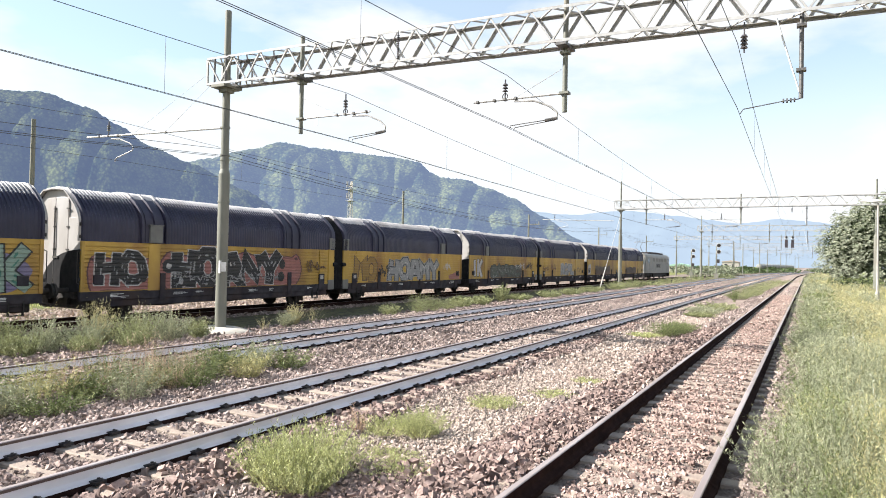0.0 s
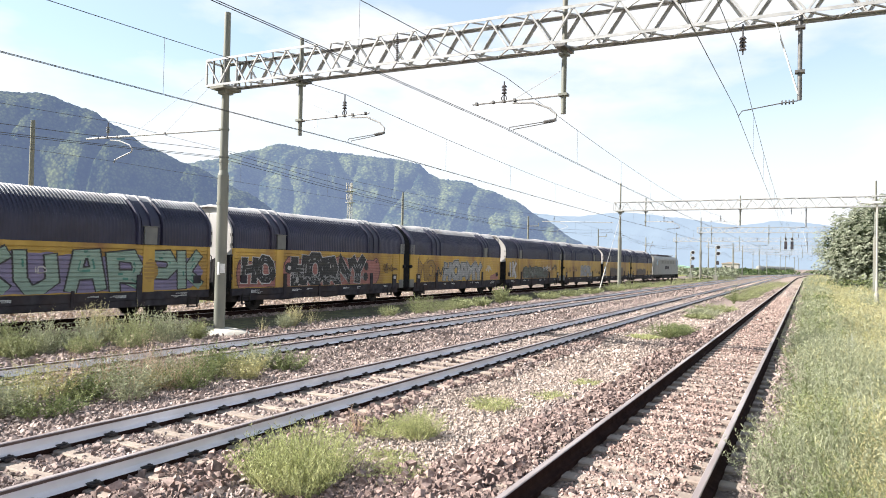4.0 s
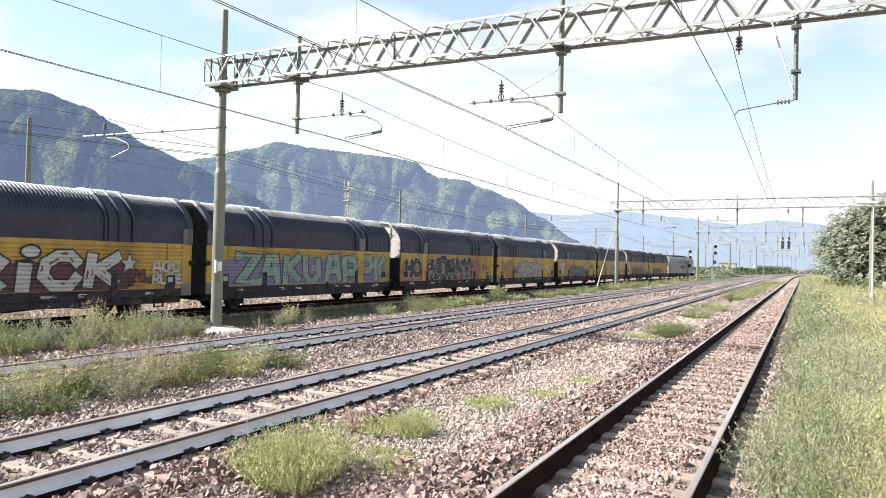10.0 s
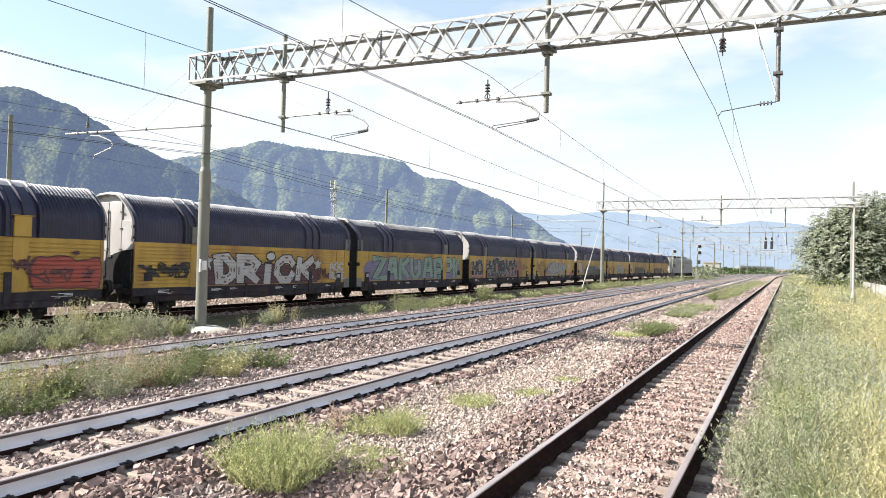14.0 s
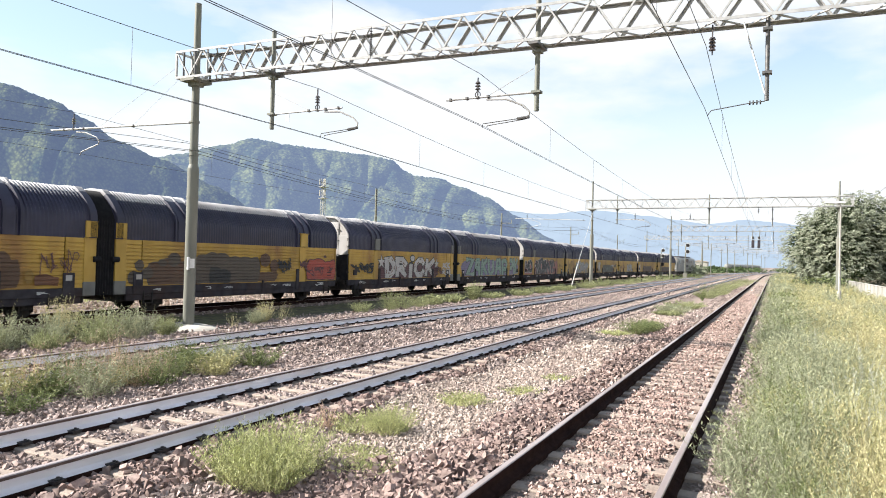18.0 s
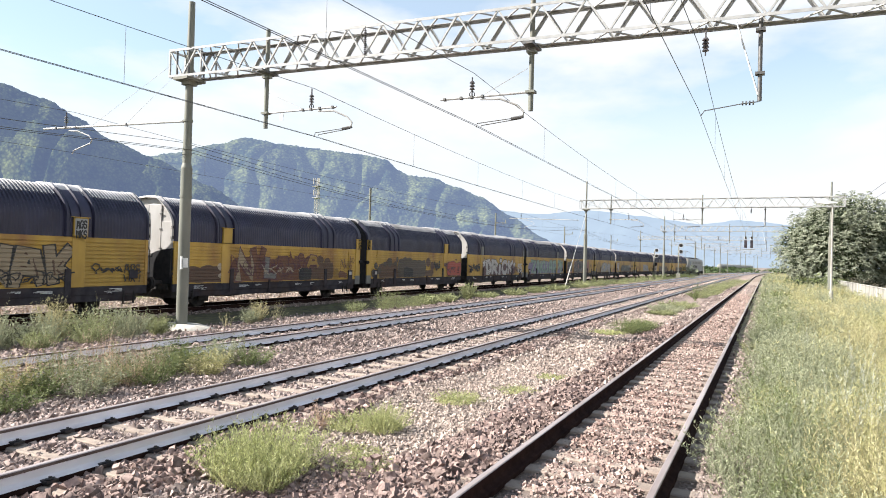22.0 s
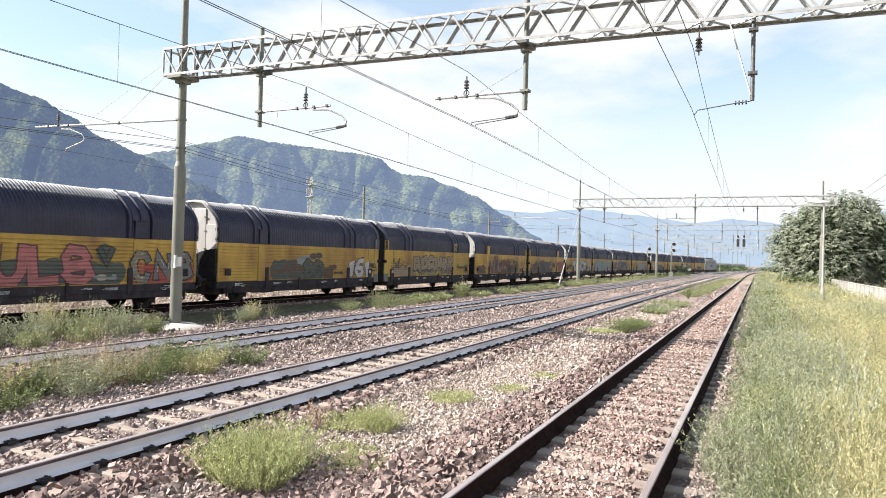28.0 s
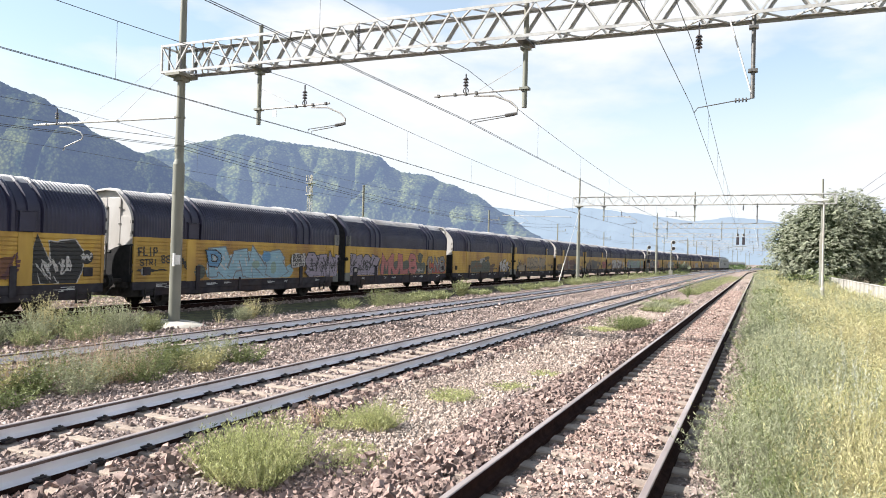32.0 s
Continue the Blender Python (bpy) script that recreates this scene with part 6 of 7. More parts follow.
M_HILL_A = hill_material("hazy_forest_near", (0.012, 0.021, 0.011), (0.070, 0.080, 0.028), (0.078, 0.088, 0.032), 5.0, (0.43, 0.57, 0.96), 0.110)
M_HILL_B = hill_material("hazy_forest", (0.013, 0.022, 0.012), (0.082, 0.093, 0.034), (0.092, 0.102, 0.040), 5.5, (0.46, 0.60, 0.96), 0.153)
M_FAR = hill_material("hazy_far_mountain", (0.008, 0.010, 0.010), (0.012, 0.014, 0.014), (0.012, 0.014, 0.014), 60.0, (0.64, 0.80, 1.0), 0.325)
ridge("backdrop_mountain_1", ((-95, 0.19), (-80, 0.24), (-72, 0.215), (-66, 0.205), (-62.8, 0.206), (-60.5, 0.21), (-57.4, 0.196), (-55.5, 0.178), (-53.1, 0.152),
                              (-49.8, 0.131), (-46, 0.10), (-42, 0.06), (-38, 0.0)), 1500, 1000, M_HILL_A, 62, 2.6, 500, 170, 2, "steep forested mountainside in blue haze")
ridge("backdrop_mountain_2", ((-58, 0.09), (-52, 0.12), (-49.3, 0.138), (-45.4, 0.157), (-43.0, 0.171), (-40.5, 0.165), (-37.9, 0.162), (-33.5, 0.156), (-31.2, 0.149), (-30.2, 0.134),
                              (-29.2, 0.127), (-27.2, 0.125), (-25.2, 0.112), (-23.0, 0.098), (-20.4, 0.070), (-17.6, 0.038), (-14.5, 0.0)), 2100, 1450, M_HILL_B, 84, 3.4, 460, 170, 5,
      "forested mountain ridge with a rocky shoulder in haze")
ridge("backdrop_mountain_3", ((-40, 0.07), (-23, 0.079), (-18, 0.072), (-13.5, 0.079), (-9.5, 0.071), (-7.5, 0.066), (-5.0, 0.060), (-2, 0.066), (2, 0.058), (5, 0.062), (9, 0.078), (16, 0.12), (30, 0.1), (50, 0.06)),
      4200, 2900, M_FAR, 160, 4.0, 240, 50, 8, "far mountain chain in pale blue haze")


# ---- plants ----
def leaf_material(name, a, b, amount=0.55, translucent=0.2):
    return surface(name, a, b, 1.3, 0.6, 0, 0, 30, island=amount, translucent=translucent, spec=0.25)


M_GREEN = leaf_material("fresh_green_leaf", (0.115, 0.142, 0.055), (0.195, 0.222, 0.092), 0.6, 0.2)
M_LIME = leaf_material("yellow_green_leaf", (0.315, 0.335, 0.145), (0.455, 0.46, 0.232), 0.5, 0.3)
M_GREYGREEN = leaf_material("grey_green_herb", (0.225, 0.24, 0.148), (0.375, 0.383, 0.247), 0.42, 0.22)
M_DRY = leaf_material("dry_straw_grass", (0.39, 0.35, 0.185), (0.50, 0.455, 0.262), 0.25, 0.22)
M_VERGE = leaf_material("olive_verge_leaf", (0.305, 0.29, 0.132), (0.438, 0.407, 0.203), 0.4, 0.22)
M_PALE = leaf_material("dusty_pale_green_weed", (0.19, 0.207, 0.098), (0.31, 0.325, 0.165), 0.5, 0.25)
M_PLUME = leaf_material("silvery_plume", (0.40, 0.41, 0.34), (0.52, 0.53, 0.46), 0.3)
M_REDDRY = leaf_material("reddish_dry_grass", (0.40, 0.285, 0.205), (0.52, 0.39, 0.29))
M_DARKLEAF = leaf_material("dark_green_leaf", (0.045, 0.075, 0.028), (0.085, 0.12, 0.045))
M_SILVER = leaf_material("pale_tree_leaf", (0.21, 0.232, 0.157), (0.335, 0.352, 0.262), 0.3, 0.08)
# darker leaf copy, with the shade inside a crown put into its colour
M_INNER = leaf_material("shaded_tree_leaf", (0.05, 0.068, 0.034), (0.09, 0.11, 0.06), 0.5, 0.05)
M_BARK = surface("brown_bark", (0.10, 0.075, 0.055), (0.17, 0.13, 0.1), 6, 0.9, 0, 0.5, 40)
PLANT_RNG = np.random.default_rng(11)


def blades(px, py, pz, h, w, lean, rng):
    """Bent grass blades as arrays of corners and triangles."""
    n = len(px)
    a = rng.uniform(0, 2 * np.pi, n)
    dx, dy = np.cos(a), np.sin(a)
    b = rng.uniform(0, 2 * np.pi, n)
    lx, ly = np.cos(b) * lean * h, np.sin(b) * lean * h
    v = np.zeros((n, 5, 3))
    for k, (u, ww) in enumerate(((0, 1), (0, -1), (0.55, 0.8), (0.55, -0.8), (1.0, 0))):
        v[:, k, 0] = px + dx * w * ww * 0.5 + lx * u ** 2
        v[:, k, 1] = py + dy * w * ww * 0.5 + ly * u ** 2
        v[:, k, 2] = pz + h * u * (1 - 0.25 * lean * u)
    base = (np.arange(n) * 5)[:, None]
    f = np.concatenate([base + np.array(q) for q in ((0, 1, 3), (0, 3, 2), (2, 3, 4))])
    return v.reshape(-1, 3), f


def leaves(c, d, length, width, rng):
    """Pointed leaves at c along d, two triangles each, with a fold."""
    n = len(c)
    d = d / np.linalg.norm(d, axis=1, keepdims=True)
    s = np.cross(d, rng.normal(size=(n, 3)))
    s /= np.linalg.norm(s, axis=1, keepdims=True) + 1e-9
    length, width = np.broadcast_to(length, n)[:, None], np.broadcast_to(width, n)[:, None]
    v = np.stack([c, c + d * length * 0.5 + s * width * 0.5, c + d * length, c + d * length * 0.5 - s * width * 0.5], 1)
    base = (np.arange(n) * 4)[:, None]
    f = np.concatenate([base + np.array((0, 1, 2)), base + np.array((0, 2, 3))])
    return v.reshape(-1, 3), f


def joined(pieces):
    v, f, k = [], [], 0
    for a, b in pieces:
        v.append(a)
        f.append(b + k)
        k += len(a)
    return np.concatenate(v), np.concatenate(f)


def herb(n_stem, r, h, leaf_len, leaf_w, per_stem, rng, up=0.8, base=(0, 0, 0), lean=0.12):
    """A bushy herb: thin stems that fan out, each set with narrow leaves."""
    a = rng.uniform(0, 2 * np.pi, n_stem)
    q = np.sqrt(rng.uniform(0, 1, n_stem)) * r
    foot = np.stack([np.cos(a) * q * 0.55, np.sin(a) * q * 0.55, np.zeros(n_stem)], 1) + np.array(base)
    hh = h * 1.2 * rng.uniform(0.55, 1.0, n_stem) * (1 - 0.35 * (q / r) ** 2)
    tip = foot + np.stack([np.cos(a) * q * 0.6 + rng.normal(0, 0.05 + lean * h, n_stem), np.sin(a) * q * 0.6 + rng.normal(0, 0.05 + lean * h, n_stem), hh], 1)
    stem = []
    side = np.stack([-np.sin(a), np.cos(a), np.zeros(n_stem)], 1) * 0.004
    v = np.stack([foot - side, foot + side, tip], 1).reshape(-1, 3)
    stem.append((v, (np.arange(n_stem) * 3)[:, None] + np.array((0, 1, 2))))
    u = rng.uniform(0.12, 1.0, (n_stem, per_stem))
    c = (foot[:, None] * (1 - u[..., None]) + tip[:, None] * u[..., None]).reshape(-1, 3)
    d = rng.normal(size=c.shape) * np.array((1, 1, 0.45)) + np.array((0, 0, up))
    stem.append(leaves(c, d, leaf_len * rng.uniform(0.5, 1.1, len(c)), leaf_w, rng))
    return joined(stem)


def weed(x, y, h, r, mat, label, stems=60, per=16, leaf=(0.09, 0.014), category="weed", name="weed_clump", group="weeds by the tracks", up=1.3):
    v, f = herb(stems, r, h, leaf[0], leaf[1], per, PLANT_RNG, up)
    me = raw_mesh(name, v, f, mat)
    ob = tagged(new(name, me), label, category, group)
    ob.matrix_basis = pose(x, y, ground_z(x, y) - 0.01)
    return ob


# between the near and the second track
weed(-3.1, 5.6, 0.56, 0.62, M_LIME, "bright yellow-green bushy weed on the ballast", 400, 28, (0.048, 0.0085), up=1.5)
weed(-3.2, 5.22, 0.48, 0.36, M_LIME, "bright yellow-green bushy weed on the ballast", 220, 26, (0.048, 0.0085), up=1.5)
weed(-2.8, 5.15, 0.42, 0.35, M_LIME, "bright yellow-green bushy weed on the ballast", 190, 26, (0.048, 0.0085), up=1.5)
weed(-3.75, 5.55, 0.30, 0.25, M_DARKLEAF, "dark thin weed beside the rail", 40, 14, (0.05, 0.008))
weed(-2.95, 7.7, 0.36, 0.36, M_LIME, "yellow-green weed on the gravel", 330, 24, (0.034, 0.0055), up=1.8)
weed(-3.35, 7.55, 0.22, 0.4, M_LIME, "low yellow-green weed on the gravel", 150, 14, (0.05, 0.012))
weed(-3.6, 7.2, 0.34, 0.14, M_REDDRY, "single brownish weed on the gravel", 30, 18, (0.05, 0.006))
weed(-2.85, 9.85, 0.17, 0.42, M_LIME, "low yellow-green weed mat on the gravel", 220, 14, (0.05, 0.007))
weed(-2.35, 6.2, 0.09, 0.38, M_LIME, "low yellow-green weed mat on the gravel", 260, 12, (0.04, 0.007))
weed(-2.75, 6.7, 0.07, 0.35, M_LIME, "low yellow-green weed mat on the gravel", 200, 12, (0.04, 0.007))
weed(-2.3, 11.2, 0.10, 0.35, M_LIME, "low yellow-green weed mat on the gravel", 140, 12, (0.05, 0.007))
weed(-2.2, 12.9, 0.08, 0.3, M_LIME, "low yellow-green weed mat on the gravel", 110, 12, (0.05, 0.007))
for i, (x, y, h, r, m) in enumerate(((-2.45, 22.6, 0.5, 0.6, M_GREEN), (-2.2, 23.6, 0.4, 0.45, M_GREEN), (-3.0, 22.0, 0.12, 0.5, M_LIME), (-2.75, 34.5, 0.34, 0.9, M_GREYGREEN),
                                     (-2.6, 37.5, 0.4, 1.0, M_PALE), (-2.3, 24.6, 0.3, 0.55, M_PALE), (-2.7, 32.0, 0.2, 0.6, M_PALE), (-2.6, 47.0, 1.3, 0.16, M_GREEN), (-2.7, 51.0, 0.5, 0.9, M_PALE), (-2.5, 57.0, 0.5, 1.1, M_PALE),
                                     (-2.6, 64.0, 0.6, 1.2, M_PALE), (-2.6, 71.0, 0.6, 1.2, M_PALE), (-2.4, 80.0, 0.6, 1.4, M_PALE), (-2.2, 92.0, 0.6, 1.5, M_PALE), (-1.9, 105.0, 0.6, 1.5, M_PALE))):
    weed(x, y, h, r, m, "green weed clump between the tracks", 40 if r < 0.2 else 170, 18, (0.08, 0.012) if y < 30 else (0.12, 0.02))
# between the second and the third track
for i in range(17):
    y = 4.0 + i * 0.42
    weed(-8.45 + 0.55 * math.sin(i * 2.1), y, (0.62, 0.42, 0.7, 0.5, 0.34)[i % 5], 0.36 + 0.12 * (i % 3), (M_GREEN, M_VERGE, M_GREEN, M_GREYGREEN)[i % 4], "leafy green weed strip between the tracks", 95, 26, (0.06, 0.0135), up=0.6)
    if i % 3 == 0:
        weed(-8.3 + 0.4 * math.cos(i * 1.7), y + 0.2, 0.78, 0.2, M_PALE, "pale upright stalks in the weed strip", 16, 30, (0.045, 0.009), up=1.6)
for x, y, h in ((-8.5, 7.5, 0.95), (-8.75, 7.1, 0.85), (-8.2, 7.9, 0.8), (-8.8, 8.0, 0.9), (-8.4, 8.5, 0.75), (-8.9, 6.5, 0.8)):
    weed(x, y, h, 0.34, M_REDDRY, "reddish dry seeding grass", 80, 14, (0.05, 0.0055), up=1.8)
# beyond the third track
for i, (x, y, h, r, m) in enumerate(((-14.0, 11.3, 0.85, 0.75, M_PALE), (-14.6, 12.2, 0.95, 0.85, M_GREYGREEN), (-13.8, 12.4, 0.85, 0.6, M_GREYGREEN), (-14.3, 10.3, 0.8, 0.6, M_GREYGREEN), (-14.6, 9.4, 0.85, 0.6, M_GREYGREEN),
                                     (-14.2, 8.6, 0.6, 0.6, M_PALE), (-15.3, 8.9, 0.9, 0.5, M_PALE), (-14.0, 13.5, 0.5, 0.45, M_PALE), (-15.2, 11.2, 1.1, 0.5, M_DRY), (-13.5, 9.7, 0.4, 0.5, M_PALE), (-13.3, 10.9, 0.4, 0.5, M_PALE),
                                     (-14.3, 17.6, 0.5, 0.25, M_GREYGREEN), (-14.9, 18.6, 0.75, 0.3, M_DRY), (-14.4, 24.2, 0.5, 0.5, M_PALE), (-14.0, 26.0, 0.85, 0.55, M_PALE), (-14.1, 27.3, 0.8, 0.6, M_PALE),
                                     (-14.0, 28.8, 0.5, 0.6, M_PALE), (-14.2, 30.6, 0.5, 0.7, M_PALE), (-14.2, 33.0, 0.45, 0.7, M_PALE), (-14.1, 35.6, 1.0, 0.4, M_PALE), (-14.2, 38.5, 0.4, 0.8, M_PALE), (-13.9, 43.0, 0.5, 0.9, M_PALE),
                                     (-13.7, 47.5, 0.5, 0.9, M_PALE), (-13.8, 53.0, 0.5, 1.0, M_PALE), (-13.6, 60.0, 0.7, 1.2, M_PALE), (-13.7, 67.0, 0.8, 1.2, M_PALE), (-13.5, 75.0, 0.6, 1.5, M_PALE), (-13.2, 84.0, 0.7, 1.6, M_PALE),
                                     (-12.9, 95.0, 0.8, 1.8, M_PALE), (-12.4, 107.0, 0.9, 1.8, M_GREEN), (-11.0, 122.0, 0.9, 2.0, M_GREEN))):
    weed(x, y, h, r * (0.78 if y < 16 else 1.0), m, "tall weeds at the foot of the side track" if y < 16 else "pale green weeds at the edge of the ballast", 130 if y < 16 else 110, 22, (0.075, 0.017) if y < 16 else ((0.07, 0.012) if y < 30 else (0.15, 0.03)))

for x, y, h in ((-14.9, 13.6, 0.95), (-15.0, 13.2, 0.8), (-14.6, 14.1, 0.7), (-15.3, 12.7, 1.0), (-14.1, 16.3, 0.5), (-14.7, 19.3, 0.6), (-14.9, 19.8, 0.75), (-14.8, 10.6, 1.15), (-15.2, 9.6, 1.1), (-14.4, 11.9, 1.2), (-15.0, 8.2, 1.0)):
    weed(x, y, h, 0.22, M_DRY, "thin dry stalks beside the mast", 14, 26, (0.05, 0.007))


def build_verge():
    """The overgrown strip beside the near track: grass below, bushy herbs above, seed heads on top."""
    rng = PLANT_RNG
    pieces = {0: [], 1: [], 2: []}
    rise = lambda x, y: noise.noise((x * 0.5, y * 0.3, 2.0)) + 0.5 * noise.noise((x * 1.6, y * 1.2, 7.0))
    tone = lambda x, y: noise.noise((x * 0.55, y * 0.22, 21.0)) + 0.4 * noise.noise((x * 1.9, y * 1.1, 13.0))
    rim = lambda y: 1.42 + 0.3 * noise.noise((y * 0.7, 0.0, 5.0)) + 0.14 * noise.noise((y * 2.3, 3.0, 5.0))
    for y0, y1, x1, n, w in ((-8, 4.5, 6.0, 9000, 0.012), (4.5, 11, 7.0, 32000, 0.008), (11, 22, 8.0, 22000, 0.01), (22, 45, 8.0, 18000, 0.018), (45, 110, 8.0, 16000, 0.04), (110, 230, 9.0, 9000, 0.09)):
        x = rng.uniform(1.1, x1, n)
        y = rng.uniform(y0, y1, n)
        past = x - np.array([rim(b) for b in y])
        keep = rng.uniform(0, 1, n) < np.clip((past + 0.1) / 0.5, 0.02, 1)
        x, y, past = x[keep], y[keep], past[keep]
        up = np.array([rise(a, b) for a, b in zip(x, y)])
        hue = np.array([tone(a, b) for a, b in zip(x, y)])
        x = x + np.array([bend(b) for b in y])
        h = np.clip(0.24 + 0.3 * up, 0.08, 0.55) * np.clip(past / 0.6, 0.2, 1) * rng.uniform(0.5, 1.2, len(x))
        z = np.array([ground_z(a, b) for a, b in zip(x, y)]) - 0.01
        kind = np.where(hue + rng.normal(0, 0.12, len(x)) + 0.25 * (past > 0.9) + 0.3 * (y < 7.0) > 0.24, 2, np.where(rng.uniform(0, 1, len(x)) < np.where(past > 0.9, 0.25, 0.75), 0, 1))
        for k in (0, 1, 2):
            s = kind == k
            pieces[k].append(blades(x[s], y[s], z[s], np.maximum(h[s], 0.08), w, 0.85, rng))
    for k, (m, label) in enumerate(((M_GREYGREEN, "grey-green grass of the verge"), (M_VERGE, "yellow-green grass of the verge"), (M_DRY, "straw-coloured dry grass of the verge"))):
        tagged(new("verge_grass", raw_mesh("verge_grass", *joined(pieces[k]), m)), label, "grass", "verge", "stuff")
    herbs = {0: [], 1: [], 2: [], 3: []}
    for y0, y1, x1, n, r, leaf, stems, per in ((-8, 4.2, 6.0, 150, 0.4, 0.07, 10, 16), (4.2, 12, 7.0, 250, 0.36, 0.055, 44, 30), (12, 24, 8.0, 250, 0.5, 0.08, 32, 26), (24, 45, 8.0, 250, 0.68, 0.12, 22, 20), (45, 86, 8.0, 320, 0.9, 0.22, 12, 20), (86, 190, 6.0, 260, 1.3, 0.4, 10, 16)):
        for i in range(n):
            y = rng.uniform(y0, y1)
            past = rng.uniform(0, 1) ** 1.45 * (x1 - 1.4)
            if past > 0.9 and y < 9 and i % 5 < 1:
                continue
            x = rim(y) + past + 0.75 * max(0.0, r - 0.3)
            up, hue = rise(x, y), tone(x, y) + 0.24 * rng.normal() - 0.12 * math.exp(-(past / 1.1) ** 2) + 0.22 * math.exp(-((past - 1.7) / 0.6) ** 2)
            if past < 0.8:
                k = 2 if i % 7 == 0 else (1 if hue > 0.35 else 0)
            else:
                k = 0 if hue < -0.12 else (1 if hue < 0.22 else 3)
            tall = float(np.clip(0.42 + 0.6 * up + 0.5 * rng.uniform(), 0.2, 1.1)) * (0.62 + 0.38 * min(1.0, past / 0.4))
            if k == 3:
                tall *= 0.8
            if i % 9 == 0 and past > 0.5:
                tall *= 1.35
            herbs[k].append(herb(stems, r * rng.uniform(0.8, 1.3), tall, leaf * rng.uniform(0.8, 1.2), leaf * 0.125, per, rng, up=1.1, base=(x + bend(y), y, ground_z(x, y)), lean=0.24 if past > 0.35 else 0.1))
    # denser bushes along the edge of the ballast
    for i in range(70):
        y = 8.5 + 62 * rng.uniform() ** 1.4
        size = 0.4 + 0.008 * y
        x = rim(y) + size * 0.7 + 0.5 * rng.uniform()
        leaf = 0.05 + 0.0032 * (y - 8)
        herbs[(0, 0, 2, 0)[i % 4]].append(herb(46, size * rng.uniform(0.7, 1.1), rng.uniform(0.5, 0.95), leaf, leaf * 0.16, 30, rng, up=0.9, base=(x + bend(y), y, ground_z(x, y)), lean=0.1))
    for k, (m, label) in enumerate(((M_GREYGREEN, "grey-green bushy herbs along the verge"), (M_VERGE, "yellow-green herbs of the verge"), (M_GREEN, "leafy green herbs of the verge"), (M_DRY, "dry straw-coloured herbs of the verge"))):
        tagged(new("verge_herbs", raw_mesh("verge_herbs", *joined(herbs[k]), m)), label, "herb", "verge", "stuff")
    # tall silvery plumes that stand out of the rest
    plumes = []
    for x, y, h in ((2.75, 9.3, 1.15), (2.9, 9.7, 1.05), (2.5, 10.3, 1.0), (2.6, 9.0, 1.1), (2.2, 9.5, 0.9), (3.9, 8.0, 1.0), (4.4, 6.2, 1.0), (3.0, 13.0, 1.1), (2.6, 17.0, 1.1), (5.2, 12.0, 1.0)):
        plumes.append(herb(6, 0.16, h, 0.07, 0.006, 60, rng, up=2.2, base=(x, y, ground_z(x, y))))
    tagged(new("verge_plumes", raw_mesh("verge_plumes", *joined(plumes), M_PLUME)), "tall pale silvery herb plumes in the verge", "herb", "verge", "stuff")
    heads = []
    for i in range(900):
        y = 3.6 + 10 * rng.uniform() ** 1.5
        x = 2.0 + 3.2 * rng.uniform()
        if tone(x, y) < -0.05 and y > 6.0:
            continue
        h = rng.uniform(0.55, 0.85)
        foot = np.array((x, y, ground_z(x, y)))
        tip = foot + np.array((rng.normal(0, 0.07), rng.normal(0, 0.07), h))
        c = tip[None] + np.linspace(-0.01, 0.1, 10)[:, None] * (tip - foot) / h
        heads.append(leaves(c, np.tile((tip - foot) / h, (10, 1)) + rng.normal(0, 0.35, (10, 3)), 0.035, 0.008, rng))
        v = np.array((foot - (0.002, 0, 0), foot + (0.002, 0, 0), tip))
        heads.append((v, np.array(((0, 1, 2),))))
    tagged(new("seed_heads", raw_mesh("seed_heads", *joined(heads), M_DRY)), "pale dry grass seed heads over the verge", "grass", "verge", "stuff")


build_verge()


def field_strip():
    """Yellow-green grass beyond the side track, seen below the wagons."""
    rng = PLANT_RNG
    n = 16000
    x, y = rng.uniform(-40, -27, n), rng.uniform(4, 90, n)
    v, f = blades(x, y, np.full(n, -0.22), rng.uniform(0.1, 0.4, n), 0.05, 0.5, rng)
    tagged(new("field_grass", raw_mesh("field_grass", v, f, M_LIME)), "yellow-green grass beyond the side track", "grass", kind="stuff")


field_strip()


